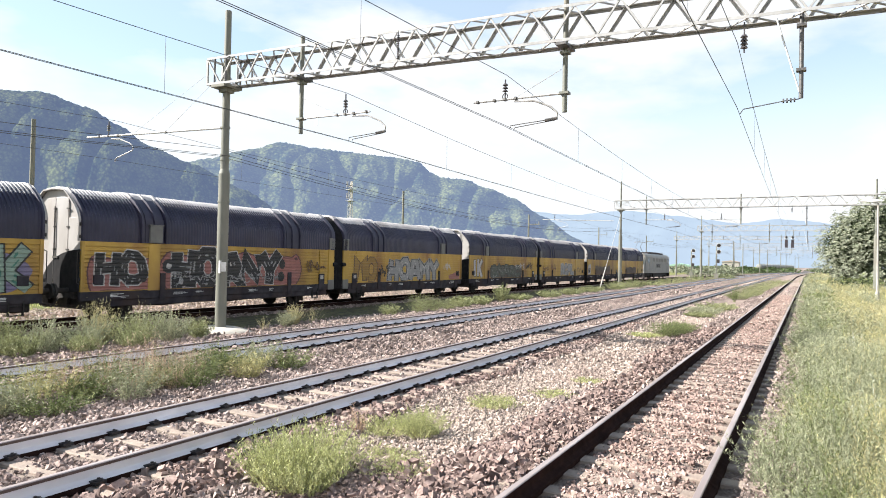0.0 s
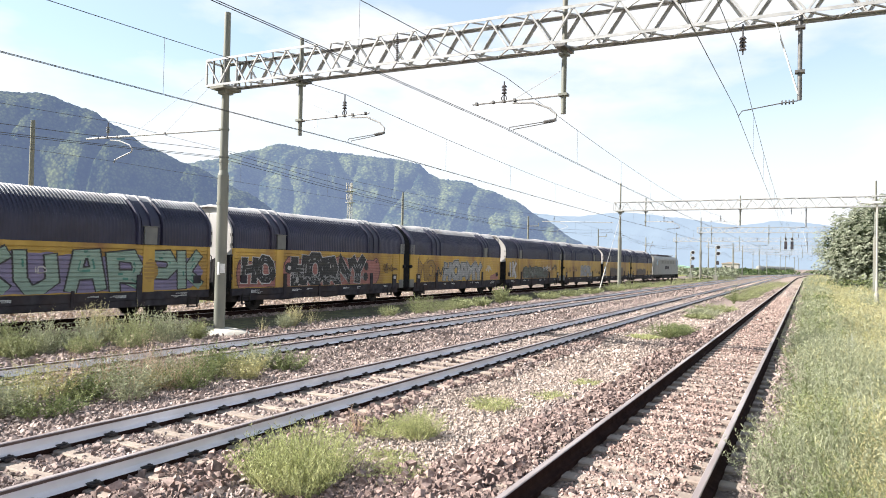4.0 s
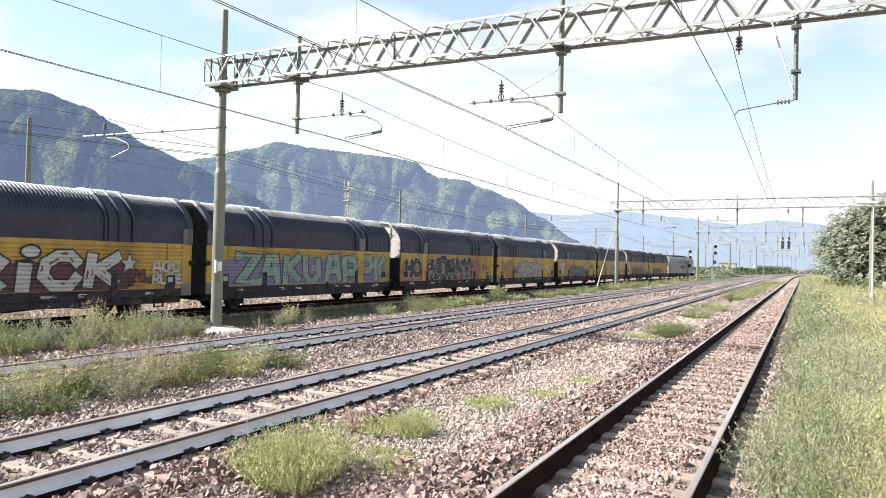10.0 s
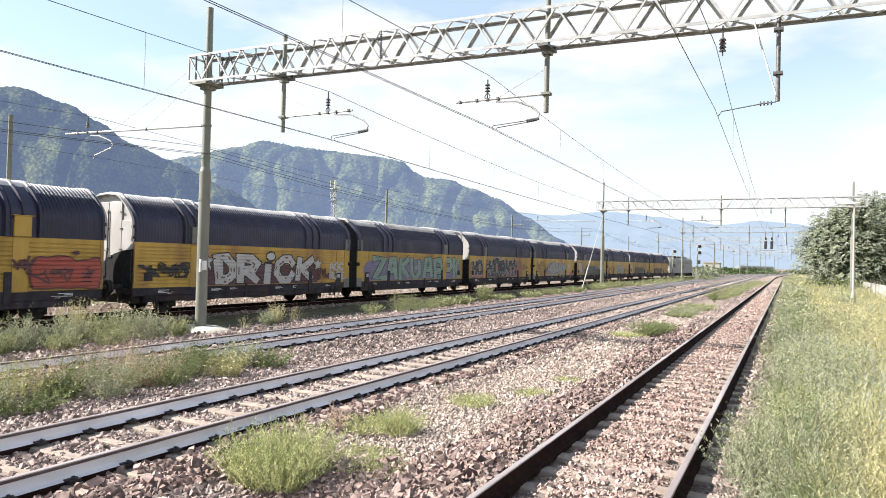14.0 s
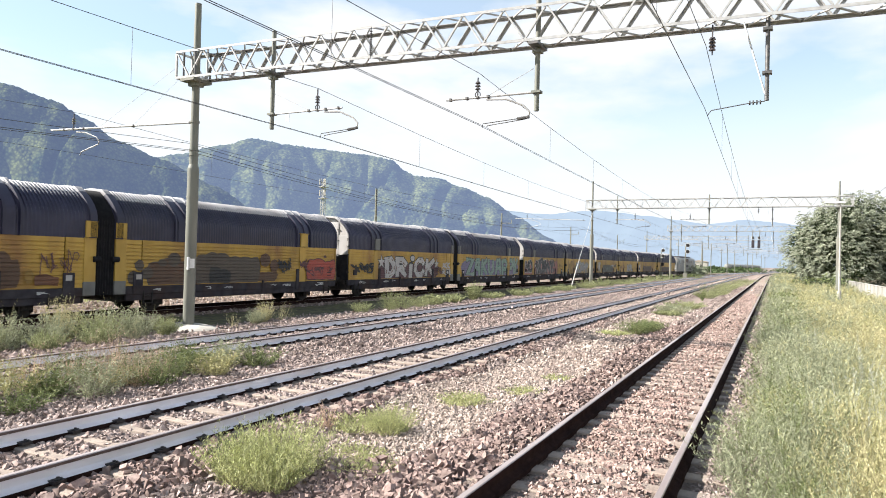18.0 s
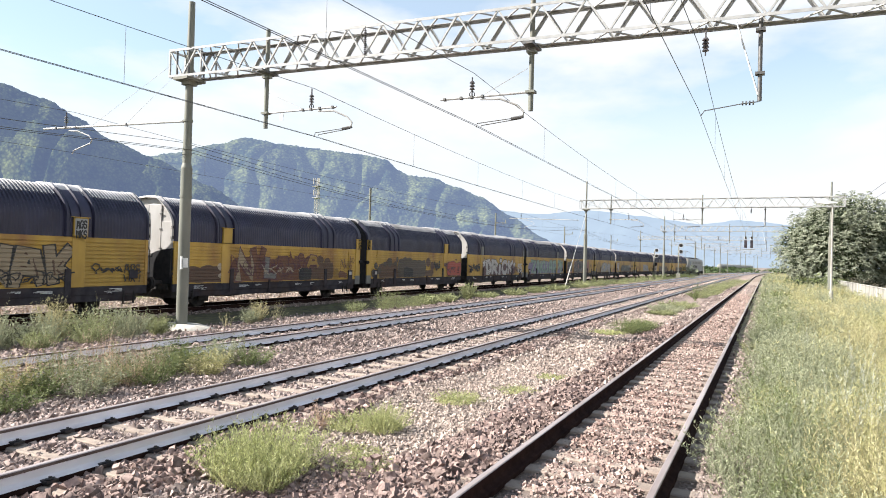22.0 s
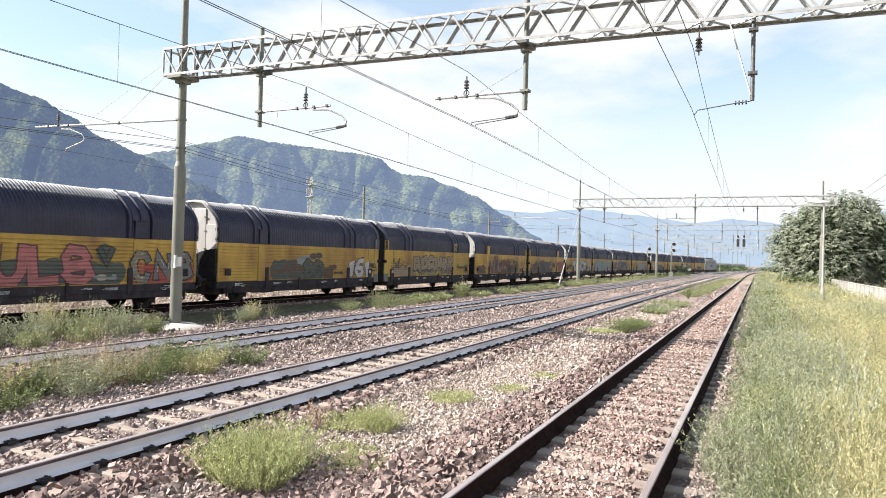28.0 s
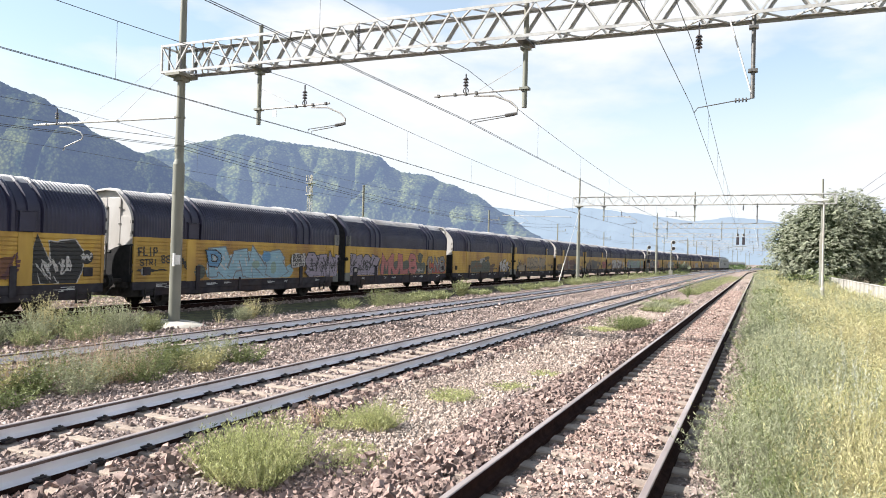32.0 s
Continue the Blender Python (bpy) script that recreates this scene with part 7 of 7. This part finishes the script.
def build_tree(x, y, crown_lobes, label, fronds, size, mat, trunk_h=3.0):
    """A broad tree: forked trunk and a crown of feathered, drooping leaves over several lobes."""
    rng = PLANT_RNG
    t = thing("tree", label, "tree", at=pose(x, y, ground_z(x, y)))
    s = Shape()
    s.rod((0, 0, -0.1), (0.1, 0, trunk_h), 0.28, 10, 0.2)
    for cx, cy, cz, rx, ry, rz in crown_lobes:
        s.rod((0.1, 0, trunk_h * 0.8), (cx * 0.8, cy * 0.8, cz), 0.12, 7, 0.03)
    part("trunk", s, M_BARK, t, smooth=True)
    vol = np.array([(q[3] * q[4] + q[4] * q[5] + q[3] * q[5]) for q in crown_lobes])
    pieces = []
    for lobe, share in zip(crown_lobes, vol / vol.sum()):
        n = int(fronds * share)
        d = rng.normal(size=(n, 3))
        d /= np.linalg.norm(d, axis=1, keepdims=True)
        lump = np.array([noise.noise((a * 3.2, b * 3.2, c * 3.2 + lobe[0])) for a, b, c in d])
        rad = rng.uniform(0.74, 1.04, n)[:, None] * (1 + 0.36 * lump)[:, None]
        c = np.array(lobe[:3]) + d * np.array(lobe[3:]) * rad
        ok = (c[:, 2] > 0.35) & (lump > -0.08 + 0.12 * rng.uniform(-1, 1, n))
        c, d = c[ok], d[ok]
        n = len(c)
        out = d * np.array((1, 1, 0.35)) + rng.normal(0, 0.35, (n, 3))
        out /= np.linalg.norm(out, axis=1, keepdims=True)
        side = np.cross(out, (0, 0, 1.0))
        side /= np.linalg.norm(side, axis=1, keepdims=True) + 1e-9
        length = size * rng.uniform(0.7, 1.3, n)
        for k in range(6):
            u = (k + 0.5) / 6
            p = c + out * (length * u)[:, None] - np.array((0, 0, 1.0)) * (length * 0.45 * u * u)[:, None]
            for sgn in (-1, 1):
                pieces.append(leaves(p, side * sgn + out * 0.45 + rng.normal(0, 0.2, (n, 3)) - np.array((0, 0, 0.25)), length * 0.42 * (1 - 0.5 * abs(u - 0.45)), size * 0.18, rng))
    part("crown", raw_mesh("crown", *joined(pieces), mat), None, t, "pale feathery foliage")
    # fills the crown with leaves coloured as if in shade
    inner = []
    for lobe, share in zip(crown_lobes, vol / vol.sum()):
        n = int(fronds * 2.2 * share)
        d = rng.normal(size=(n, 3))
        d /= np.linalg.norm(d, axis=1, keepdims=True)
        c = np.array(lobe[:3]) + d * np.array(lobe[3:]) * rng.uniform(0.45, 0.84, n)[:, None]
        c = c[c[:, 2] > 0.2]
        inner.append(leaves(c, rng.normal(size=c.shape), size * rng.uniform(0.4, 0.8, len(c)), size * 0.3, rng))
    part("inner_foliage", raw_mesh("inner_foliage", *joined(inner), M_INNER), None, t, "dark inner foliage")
    return t


build_tree(9.6, 88.0, ((-3.9, -1, 4.8, 3.2, 3.4, 3.6), (-1.8, -1.5, 6.3, 3.4, 3.4, 3.7), (0.6, 0, 7.2, 3.6, 3.6, 3.8), (3.2, 0, 6.0, 3.2, 3.4, 3.6), (5.0, 0.5, 4.4, 2.6, 3.0, 3.3), (-4.1, -1, 3.4, 2.0, 2.6, 2.3), (-1.0, -2.6, 3.4, 3.6, 2.8, 3.2), (4.2, 1.2, 2.4, 2.8, 2.2, 2.2)),
           "broad bushy tree with pale feathery leaves beside the wall", 14500, 0.5, M_SILVER)
for i, (x, y, r, h) in enumerate(((6.2, 77.0, 1.3, 1.6), (7.6, 75.5, 1.0, 1.5), (4.6, 84.0, 1.4, 1.3), (9.2, 74.0, 0.7, 0.9), (11.2, 62.0, 0.9, 1.7))):
    build_tree(x, y, ((0, 0, h * 0.45, r, r, h * 0.5), (r * 0.4, -0.3, h * 0.5, r * 0.7, r * 0.7, h * 0.5)), "low green shrub at the foot of the tree" if i < 4 else "shrub leaning over the concrete wall", 130, 0.42, M_GREEN, 0.4)


# ---- right side ----
def build_lamp():
    g = thing("street_lamp", "pale grey lamp post with a flat white head in the grass", "street lamp", at=pose(5.3, 48.2, 0))
    s = Shape()
    s.rod((0, 0, -0.2), (0, 0, 6.3), 0.07, 12, 0.05)
    s.rod((0, 0, -0.1), (0, 0, 0.9), 0.115, 12)
    part("post", s, M_CONCRETE, g, smooth=True)
    s = Shape()
    s.rod((0, 0, 6.3), (-0.55, 0, 6.42), 0.03, 6)
    s.extrude([(-0.9, 6.43), (-0.3, 6.38), (0.25, 6.43), (0.25, 6.48), (-0.3, 6.56), (-0.86, 6.52)], "y", -0.17, 0.17)
    part("lamp_head", s, M_WHITE, g, "flat white lamp head")


build_lamp()


M_WALL = surface("stained_concrete_wall", (0.27, 0.255, 0.225), (0.40, 0.385, 0.345), 3.0, 0.9, 0, 0.3, 30, (0.13, 0.115, 0.095), 1.4, 0.85, per_object=0.12, stretch=(1, 1, 0.25))


def build_wall():
    w = thing("wall_concrete", "weathered pale concrete boundary wall", "wall", kind="structure")
    rng = random.Random(5)
    s = Shape().box(-0.07, 0.07, 0.012, 1.988, -0.2, 1.1, 0, 0.012)
    me = s.mesh("panel", M_WALL)
    cap = Shape().box(-0.1, 0.1, 0.0, 2.0, 1.1, 1.18, 0, 0.02).mesh("coping", M_WALL)
    y = 10.0
    while y < 78:
        part("panel", me, None, w, at=pose(8.2 + rng.uniform(-0.01, 0.01), y, rng.uniform(-0.015, 0.015)))
        part("coping", cap, None, w, at=pose(8.2, y, 0))
        y += 2.0


build_wall()


# ---- farther things ----
def build_signal(x, y, h, label, hang=False):
    g = thing("railway_signal", label, "railway signal", "railway signals", at=pose(x, y, 0))
    s = Shape()
    if not hang:
        s.rod((0, 0, -0.2), (0, 0, h), 0.09, 8)
        s.box(-0.3, 0.3, -0.25, 0.25, 0, 0.9)
        for z in np.arange(1.0, h - 1.2, 0.35):
            s.box(-0.24, 0.24, 0.12, 0.16, z, z + 0.04)
    else:
        for q in (-0.5, 0.5):
            s.rod((q, 0.2, h - 1.2), (q, 0.2, h + 1.2), 0.05, 6)
        s.box(-0.85, 0.85, 0.0, 0.5, h - 1.75, h - 1.68)
    part("post", s, M_MAST, g)
    for x, z in ((0.35, h - 0.1), (0.35, h - 1.15)) if not hang else ((-0.42, h), (0.42, h)):
        r = 0.36 if not hang else 0.22
        s = Shape()
        s.rod((x, -0.14, z), (x, -0.08, z), r, 20)
        part("target_rim", s, M_WHITE, g, "white rim of the signal disc")
        s = Shape()
        s.rod((x, -0.17, z), (x, -0.13, z), r - 0.055, 20)
        s.tube([(x, -0.5, z + 0.16), (x, -0.17, z + 0.18)], 0.1, 8)
        part("target_disc", s, M_BLACK, g, "black signal disc", smooth=True)
    if hang:
        for x in (-0.42, 0.42):
            s = Shape().box(x - 0.2, x + 0.2, -0.06, 0.22, h - 1.5, h - 0.3, 0, 0.03)
            part("relay_box", s, M_SILL, g, "dark grey box below the disc")
    if not hang:
        s = Shape()
        s.box(0.05, 0.5, -0.15, 0.1, h - 3.0, h - 2.4)
        part("route_box", s, M_BLACK, g)
    return g


build_signal(-11.8, 118.0, 5.7, "tall railway signal with two round black discs")
build_signal(-17.2, 128.0, 5.0, "railway signal with two round black discs beside the side track")
build_signal(-0.95, 112.3, 6.7, "railway signal box hung below a gantry over the near track", True)


def build_pole(x, y, h, r, label, arms=False):
    g = thing("line_pole", label, "pole", "poles behind the train", at=pose(x, y, -0.2))
    s = Shape().rod((0, 0, 0), (0, 0, h), r, 9, r * 0.75)
    part("pole", s, M_MAST, g, smooth=True)
    if arms:
        s = Shape()
        s.box(-0.06, 1.6, -0.05, 0.05, h - 1.4, h - 1.3)
        s.rod((1.5, 0, h - 1.3), (1.5, 0, h - 0.9), 0.06, 6)
        part("cross_arm", s, M_MAST, g)


for x, y, h, a in ((-32.5, 18.9, 9.1, False), (-32.5, 53.5, 9.0, False), (-32.5, 86.0, 9.0, True), (-32.2, 120.0, 9.0, True), (-31.0, 155.0, 9.0, True)):
    build_pole(x, y, h, 0.14, "slim grey line pole behind the goods train", a)


def build_tower(x, y, h):
    g = thing("radio_tower", "grey lattice radio mast with antenna panels", "radio tower", at=pose(x, y, 0))
    legs = [(-0.7, -0.7), (0.7, -0.7), (0.7, 0.7), (-0.7, 0.7)]
    for a, b in legs:
        part("leg", Shape().rod((a, b, -1), (a * 0.6, b * 0.6, h), 0.09, 6), M_ZINC, g)
    s = Shape()
    z, k = 0.0, 0
    while z < h - 1.4:
        u, w = 1 - 0.4 * z / h, 1 - 0.4 * (z + 1.4) / h
        for i in range(4):
            a, b = legs[i], legs[(i + 1) % 4]
            s.rod((a[0] * u, a[1] * u, z), (b[0] * w, b[1] * w, z + 1.4), 0.045, 4)
            s.rod((a[0] * w, a[1] * w, z + 1.4), (b[0] * w, b[1] * w, z + 1.4), 0.045, 4)
        z += 1.4
    part("bracing", s, M_ZINC, g)
    for i, (px, py, pz) in enumerate(((-0.9, -0.7, h - 1.0), (0.9, -0.7, h - 1.0), (0, 0.9, h - 1.0), (-0.9, -0.6, h - 4.5), (0.9, -0.6, h - 4.5))):
        part("antenna_panel", Shape().box(px - 0.13, px + 0.13, py - 0.1, py + 0.12, pz - 0.9, pz + 0.9, 0, 0.03), M_CONCRETE, g, "pale antenna panel")
    part("platform", Shape().box(-1.1, 1.1, -1.1, 1.1, h - 2.7, h - 2.55), M_ZINC, g)
    part("platform", Shape().box(-1.1, 1.1, -1.1, 1.1, h - 6.2, h - 6.05), M_ZINC, g)


build_tower(-123.0, 165.0, 26.0)
for i in range(13):
    y = 146.0 + 21 * i
    build_pole((-13.8 if i % 3 else 6.9) + bend(y), y, 8.2, 0.13, "pale line pole farther down the yard")


def build_power_line():
    """Three wires on the field side, tied to a pole behind the tree."""
    g = thing("power_line", "three thin power wires on a pole beyond the verge", "power line")
    part("pole", Shape().rod((9.3, 97, -0.3), (9.3, 97, 9.4), 0.14, 9, 0.1), M_MAST, g, smooth=True)
    part("cross_arm", Shape().box(8.7, 9.9, 96.95, 97.05, 9.0, 9.1), M_MAST, g)
    for z in (8.8, 8.1, 7.1):
        part("wire", Shape().tube([(9.2, -20 + 117 * u / 20, z - 0.7 * 4 * (u / 20) * (1 - u / 20) * 0.25) for u in range(21)], 0.012, 5), M_WIRE, g)


build_power_line()


def far_clumps():
    """Hedges and low trees along the far edge of the yard."""
    rng = PLANT_RNG
    pieces = []
    for i in range(190):
        y = rng.uniform(240, 520)
        x = rng.uniform(-75, -14) + 0.1 * (y - 150) * (rng.uniform() < 0.5)
        if i % 5 == 0:
            y, x = rng.uniform(120, 330), rng.uniform(-60, -36)
        if i % 7 == 0:
            y, x = rng.uniform(130, 420), bend(y) + rng.uniform(7, 30)
        n, r, h = 90, rng.uniform(1.0, 3.0), rng.uniform(0.6, 1.9)
        d = rng.normal(size=(n, 3))
        d /= np.linalg.norm(d, axis=1, keepdims=True)
        c = np.array((x, y, h * 0.45)) + d * np.array((r, r, h * 0.55)) * rng.uniform(0.6, 1.1, n)[:, None]
        pieces.append(leaves(c, d + rng.normal(0, 0.5, (n, 3)), 0.9 * rng.uniform(0.5, 1.2, n), 0.5, rng))
    tagged(new("far_shrubs", raw_mesh("far_shrubs", *joined(pieces), M_DARKLEAF)), "dark green shrubs along the far edge of the yard", "shrubs", kind="stuff")


far_clumps()


def yard_shrubs():
    """Grey-green bushes on waste ground past the front of the train."""
    rng = PLANT_RNG
    pieces = []
    for i in range(34):
        y = rng.uniform(150, 260)
        x = 1.6 - y * math.tan(radians(rng.uniform(5.0, 9.5)))
        n, r, h = 120, rng.uniform(0.8, 2.2), rng.uniform(0.7, 2.3)
        d = rng.normal(size=(n, 3))
        d /= np.linalg.norm(d, axis=1, keepdims=True)
        c = np.array((x, y, h * 0.4)) + d * np.array((r, r, h * 0.6)) * rng.uniform(0.5, 1.1, n)[:, None]
        pieces.append(leaves(c, d + rng.normal(0, 0.5, (n, 3)), 0.7 * rng.uniform(0.5, 1.2, n), 0.3, rng))
    tagged(new("yard_shrubs", raw_mesh("yard_shrubs", *joined(pieces), M_YARD)), "grey-green bushes on waste ground by the yard", "shrubs", kind="stuff")


M_YARD = leaf_material("hazy_bush_leaf", (0.15, 0.17, 0.11), (0.22, 0.24, 0.16))
yard_shrubs()


def build_shed(x, y, w, d, h, wall, roof, label):
    g = thing("shed", label, "building", "far buildings", at=pose(x, y, -0.2))
    part("wall", Shape().box(-w / 2, w / 2, -d / 2, d / 2, 0, h), wall, g)
    s = Shape()
    s.extrude([(-w / 2 - 0.4, h), (w / 2 + 0.4, h), (w / 2 + 0.4, h + 0.25), (0, h + w * 0.09 + 0.25), (-w / 2 - 0.4, h + 0.25)], "y", -d / 2 - 0.4, d / 2 + 0.4)
    part("roof", s, roof, g)
    for k in range(int(w // 4)):
        xx = -w / 2 + 1.2 + 4 * k
        part("window", Shape().box(xx, xx + 1.3, -d / 2 - 0.03, -d / 2 + 0.05, h * 0.4, h * 0.75), M_GLASS, g)


M_GREENROOF = surface("faded_green_sheet_roof", (0.20, 0.33, 0.25), (0.26, 0.38, 0.30), 1.0, 0.7)
M_TILE = surface("faded_clay_tile", (0.30, 0.25, 0.21), (0.36, 0.30, 0.26), 1.0, 0.8)
build_shed(-38.5, 250, 9, 7, 1.9, M_CONCRETE, M_GREENROOF, "low pale shed with a faded green sheet roof")
build_shed(-38.0, 420, 9, 8, 4.6, M_CONCRETE, M_TILE, "small pale house with a faded tile roof")
M_TANK = surface("dusty_grey_tank_paint", (0.20, 0.21, 0.195), (0.27, 0.275, 0.255), 0.8, 0.6, 0, 0, 30, (0.22, 0.20, 0.17), 0.5, 0.6)


def build_tank_wagon():
    g = thing("tank_wagon", "pale grey tank wagon parked far down the yard", "tank wagon", "parked tank wagons")
    s = Shape()
    s.rod((0, -5.6, 2.3), (0, 5.6, 2.3), 1.35, 16)
    s.rod((0, -5.9, 2.3), (0, -5.6, 2.3), 0.9, 16, 1.35)
    s.rod((0, 5.6, 2.3), (0, 5.9, 2.3), 1.35, 16, 0.9)
    s.rod((0, 0, 3.6), (0, 0, 3.85), 0.35, 10)
    part("tank", s, M_TANK, g, smooth=True)
    part("frame", Shape().box(-1.3, 1.3, -6.2, 6.2, 0.75, 1.1), M_BLACK, g)
    for y in (-4.6, -2.8, 2.8, 4.6):
        part("wheelset", Shape().rod((-0.75, y, 0.42), (0.75, y, 0.42), 0.42, 12), M_BLACK, g)
    return g


tank = build_tank_wagon()
tank.matrix_basis = pose(-22.6, 420, 0, 0, 0, -4.5)
for k in range(1, 13):
    copy_thing(tank, pose(-22.6 + 0.079 * 13.4 * k, 420 + 13.4 * k, 0, 0, 0, -4.5))


# ---- ballast ----
CUBE = np.array([(x, y, z) for z in (-1, 1) for y in (-1, 1) for x in (-1, 1)], dtype=float) * 0.66
CUBE_TRI = np.array(((0, 2, 1), (1, 2, 3), (4, 5, 6), (5, 7, 6), (0, 1, 4), (1, 5, 4), (2, 6, 3), (3, 6, 7), (0, 4, 2), (2, 4, 6), (1, 3, 5), (3, 7, 5)))
OCTA = np.array(((1, 0, 0), (-1, 0, 0), (0, 1, 0), (0, -1, 0), (0, 0, 1), (0, 0, -1)), dtype=float)
OCTA_TRI = np.array(((0, 2, 4), (2, 1, 4), (1, 3, 4), (3, 0, 4), (2, 0, 5), (1, 2, 5), (3, 1, 5), (0, 3, 5)))


def stones(n, x0, x1, y0, y1, size, rng, keep, block=False):
    """Crushed stones: knocked-about blocks near by, simpler ones farther off."""
    x, y = rng.uniform(x0, x1, n), rng.uniform(y0, y1, n)
    ok = keep(x, y, rng)
    x, y = x[ok], y[ok]
    z = np.array([ground_z(a, b) for a, b in zip(x, y)])
    n = len(x)
    s = size * rng.lognormal(0, 0.28, n)
    form, tri = (CUBE, CUBE_TRI) if block else (OCTA, OCTA_TRI)
    k = len(form)
    v = form[None] * rng.uniform(0.8, 1.16, (n, k, 1)) * np.stack([rng.uniform(0.85, 1.2, n), rng.uniform(0.7, 1.0, n), rng.uniform(0.55, 0.85, n)], 1)[:, None]
    v += rng.normal(0, 0.13, (n, k, 3))
    q = rng.normal(size=(n, 4))
    q /= np.linalg.norm(q, axis=1, keepdims=True)
    a, b, c, d = q.T
    rot = np.stack([np.stack([1 - 2 * (c * c + d * d), 2 * (b * c - a * d), 2 * (b * d + a * c)], 1),
                    np.stack([2 * (b * c + a * d), 1 - 2 * (b * b + d * d), 2 * (c * d - a * b)], 1),
                    np.stack([2 * (b * d - a * c), 2 * (c * d + a * b), 1 - 2 * (b * b + c * c)], 1)], 1)
    v = np.einsum("nij,nkj->nki", rot, v) * s[:, None, None]
    v += np.stack([x, y, z + s * rng.uniform(-0.15, 0.85, n)], 1)[:, None]
    f = (np.arange(n) * k)[:, None, None] + tri[None]
    return v.reshape(-1, 3), f.reshape(-1, 3)


def loose(x, y, rng):
    """Where loose stones lie: off the rails, thinner on the sleepers of the main tracks."""
    p = np.ones(len(x))
    for i, c in enumerate(TRACKS):
        u = np.abs(x - c)
        p[np.abs(u - 0.7525) < (0.12 if i else 0.17)] = 0
        start = -6.0 + 0.17 * (i + 1)
        on = (np.abs((y - start + 0.3) % 0.6 - 0.3) < 0.13) & (u < 1.27)
        if i:
            p[on] = 0.05
        else:
            p[on] *= 0.22
    return rng.uniform(0, 1, len(x)) < p


def on_path(x, y, rng):
    """The trodden strip of fine pale gravel between the near and the second track."""
    w = np.array([noise.noise((a * 0.5, b * 0.25, 30.0)) for a, b in zip(x, y)])
    return (x > -3.7 + 0.6 * w) & (x < -2.0 + 0.8 * w) & (y > 6.5)


def broken(me):
    """Soft faces with broken edges between them."""
    me.set_sharp_from_angle(angle=radians(74))
    return me


def build_ballast():
    rng = np.random.default_rng(3)
    near = lambda x, y: ((x > -1.95 - 0.9 * (y < 8) + 0.25 * np.sin(y * 1.3)) & (x < -1.02)) | ((x > -4.35) & (x < -3.75 + 0.25 * np.sin(y * 1.7)))
    coarse = lambda x, y, r: loose(x, y, r) & ~on_path(x, y, r) & ~(near(x, y) & (y < 26)) & ~((np.abs(x) < 0.66) & (y < 60))
    shoulder = lambda x, y, r: loose(x, y, r) & near(x, y) & ~on_path(x, y, r)
    side = lambda x, y, r: np.abs(np.abs(x - SIDE_X) - 0.7525) > 0.09
    pieces = [stones(34000, -12.5, 1.7, -8, 2.6, 0.042, rng, loose), stones(30000, -4.4, -0.8, 2.6, 12, 0.03, rng, coarse, True), stones(26000, -6.6, -4.4, 2.6, 12, 0.025, rng, coarse, True), stones(12000, 0.75, 1.7, 2.6, 14, 0.02, rng, coarse), stones(30000, -9.6, -6.6, 2.6, 12, 0.03, rng, coarse), stones(64000, -13.2, 1.65, 12, 26, 0.034, rng, coarse),
              stones(32000, -13.3, 1.6, 26, 50, 0.042, rng, coarse), stones(14000, -13, 1.6, 50, 90, 0.058, rng, coarse), stones(9000, -13.6, -9, 5, 12, 0.042, rng, loose), stones(1500, -15.6, -13.4, 8, 45, 0.045, rng, loose), stones(9000, -22.5, -18.6, 5, 60, 0.055, rng, side)]
    tagged(new("ballast", broken(raw_mesh("ballast", *joined(pieces), M_STONE, smooth=True))), "loose pinkish porphyry ballast stones", "ballast", kind="stuff")
    crib = lambda x, y, r: loose(x, y, r) & (np.abs(x) < 0.66)
    pieces = [stones(15000, -0.66, 0.66, 2.6, 12, 0.0215, rng, crib, True), stones(10000, -0.66, 0.66, 12, 26, 0.024, rng, crib), stones(9000, -0.66, 0.66, 26, 60, 0.032, rng, crib)]
    tagged(new("ballast", broken(raw_mesh("ballast", *joined(pieces), M_CRIB, smooth=True))), "brownish rust-dusted ballast between the near rails", "ballast", kind="stuff")
    pieces = [stones(38000, -4.4, -0.95, 2.6, 12, 0.034, rng, shoulder, True), stones(18000, -4.4, -0.95, 12, 26, 0.036, rng, shoulder)]
    tagged(new("ballast", broken(raw_mesh("ballast", *joined(pieces), M_SHOULDER, smooth=True))), "dark reddish-brown ballast heaped beside the sleepers", "ballast", kind="stuff")
    pieces = [stones(28000, -4.2, -1.2, 6.5, 14, 0.022, rng, on_path), stones(15000, -4.2, -1.2, 14, 40, 0.033, rng, on_path), stones(7000, -28, -22.4, 5, 60, 0.06, rng, lambda x, y, r: x < 0)]
    tagged(new("gravel", raw_mesh("gravel", *joined(pieces), M_GRAVEL)), "fine pale beige gravel between the tracks", "gravel", kind="stuff")


build_ballast()


motions()
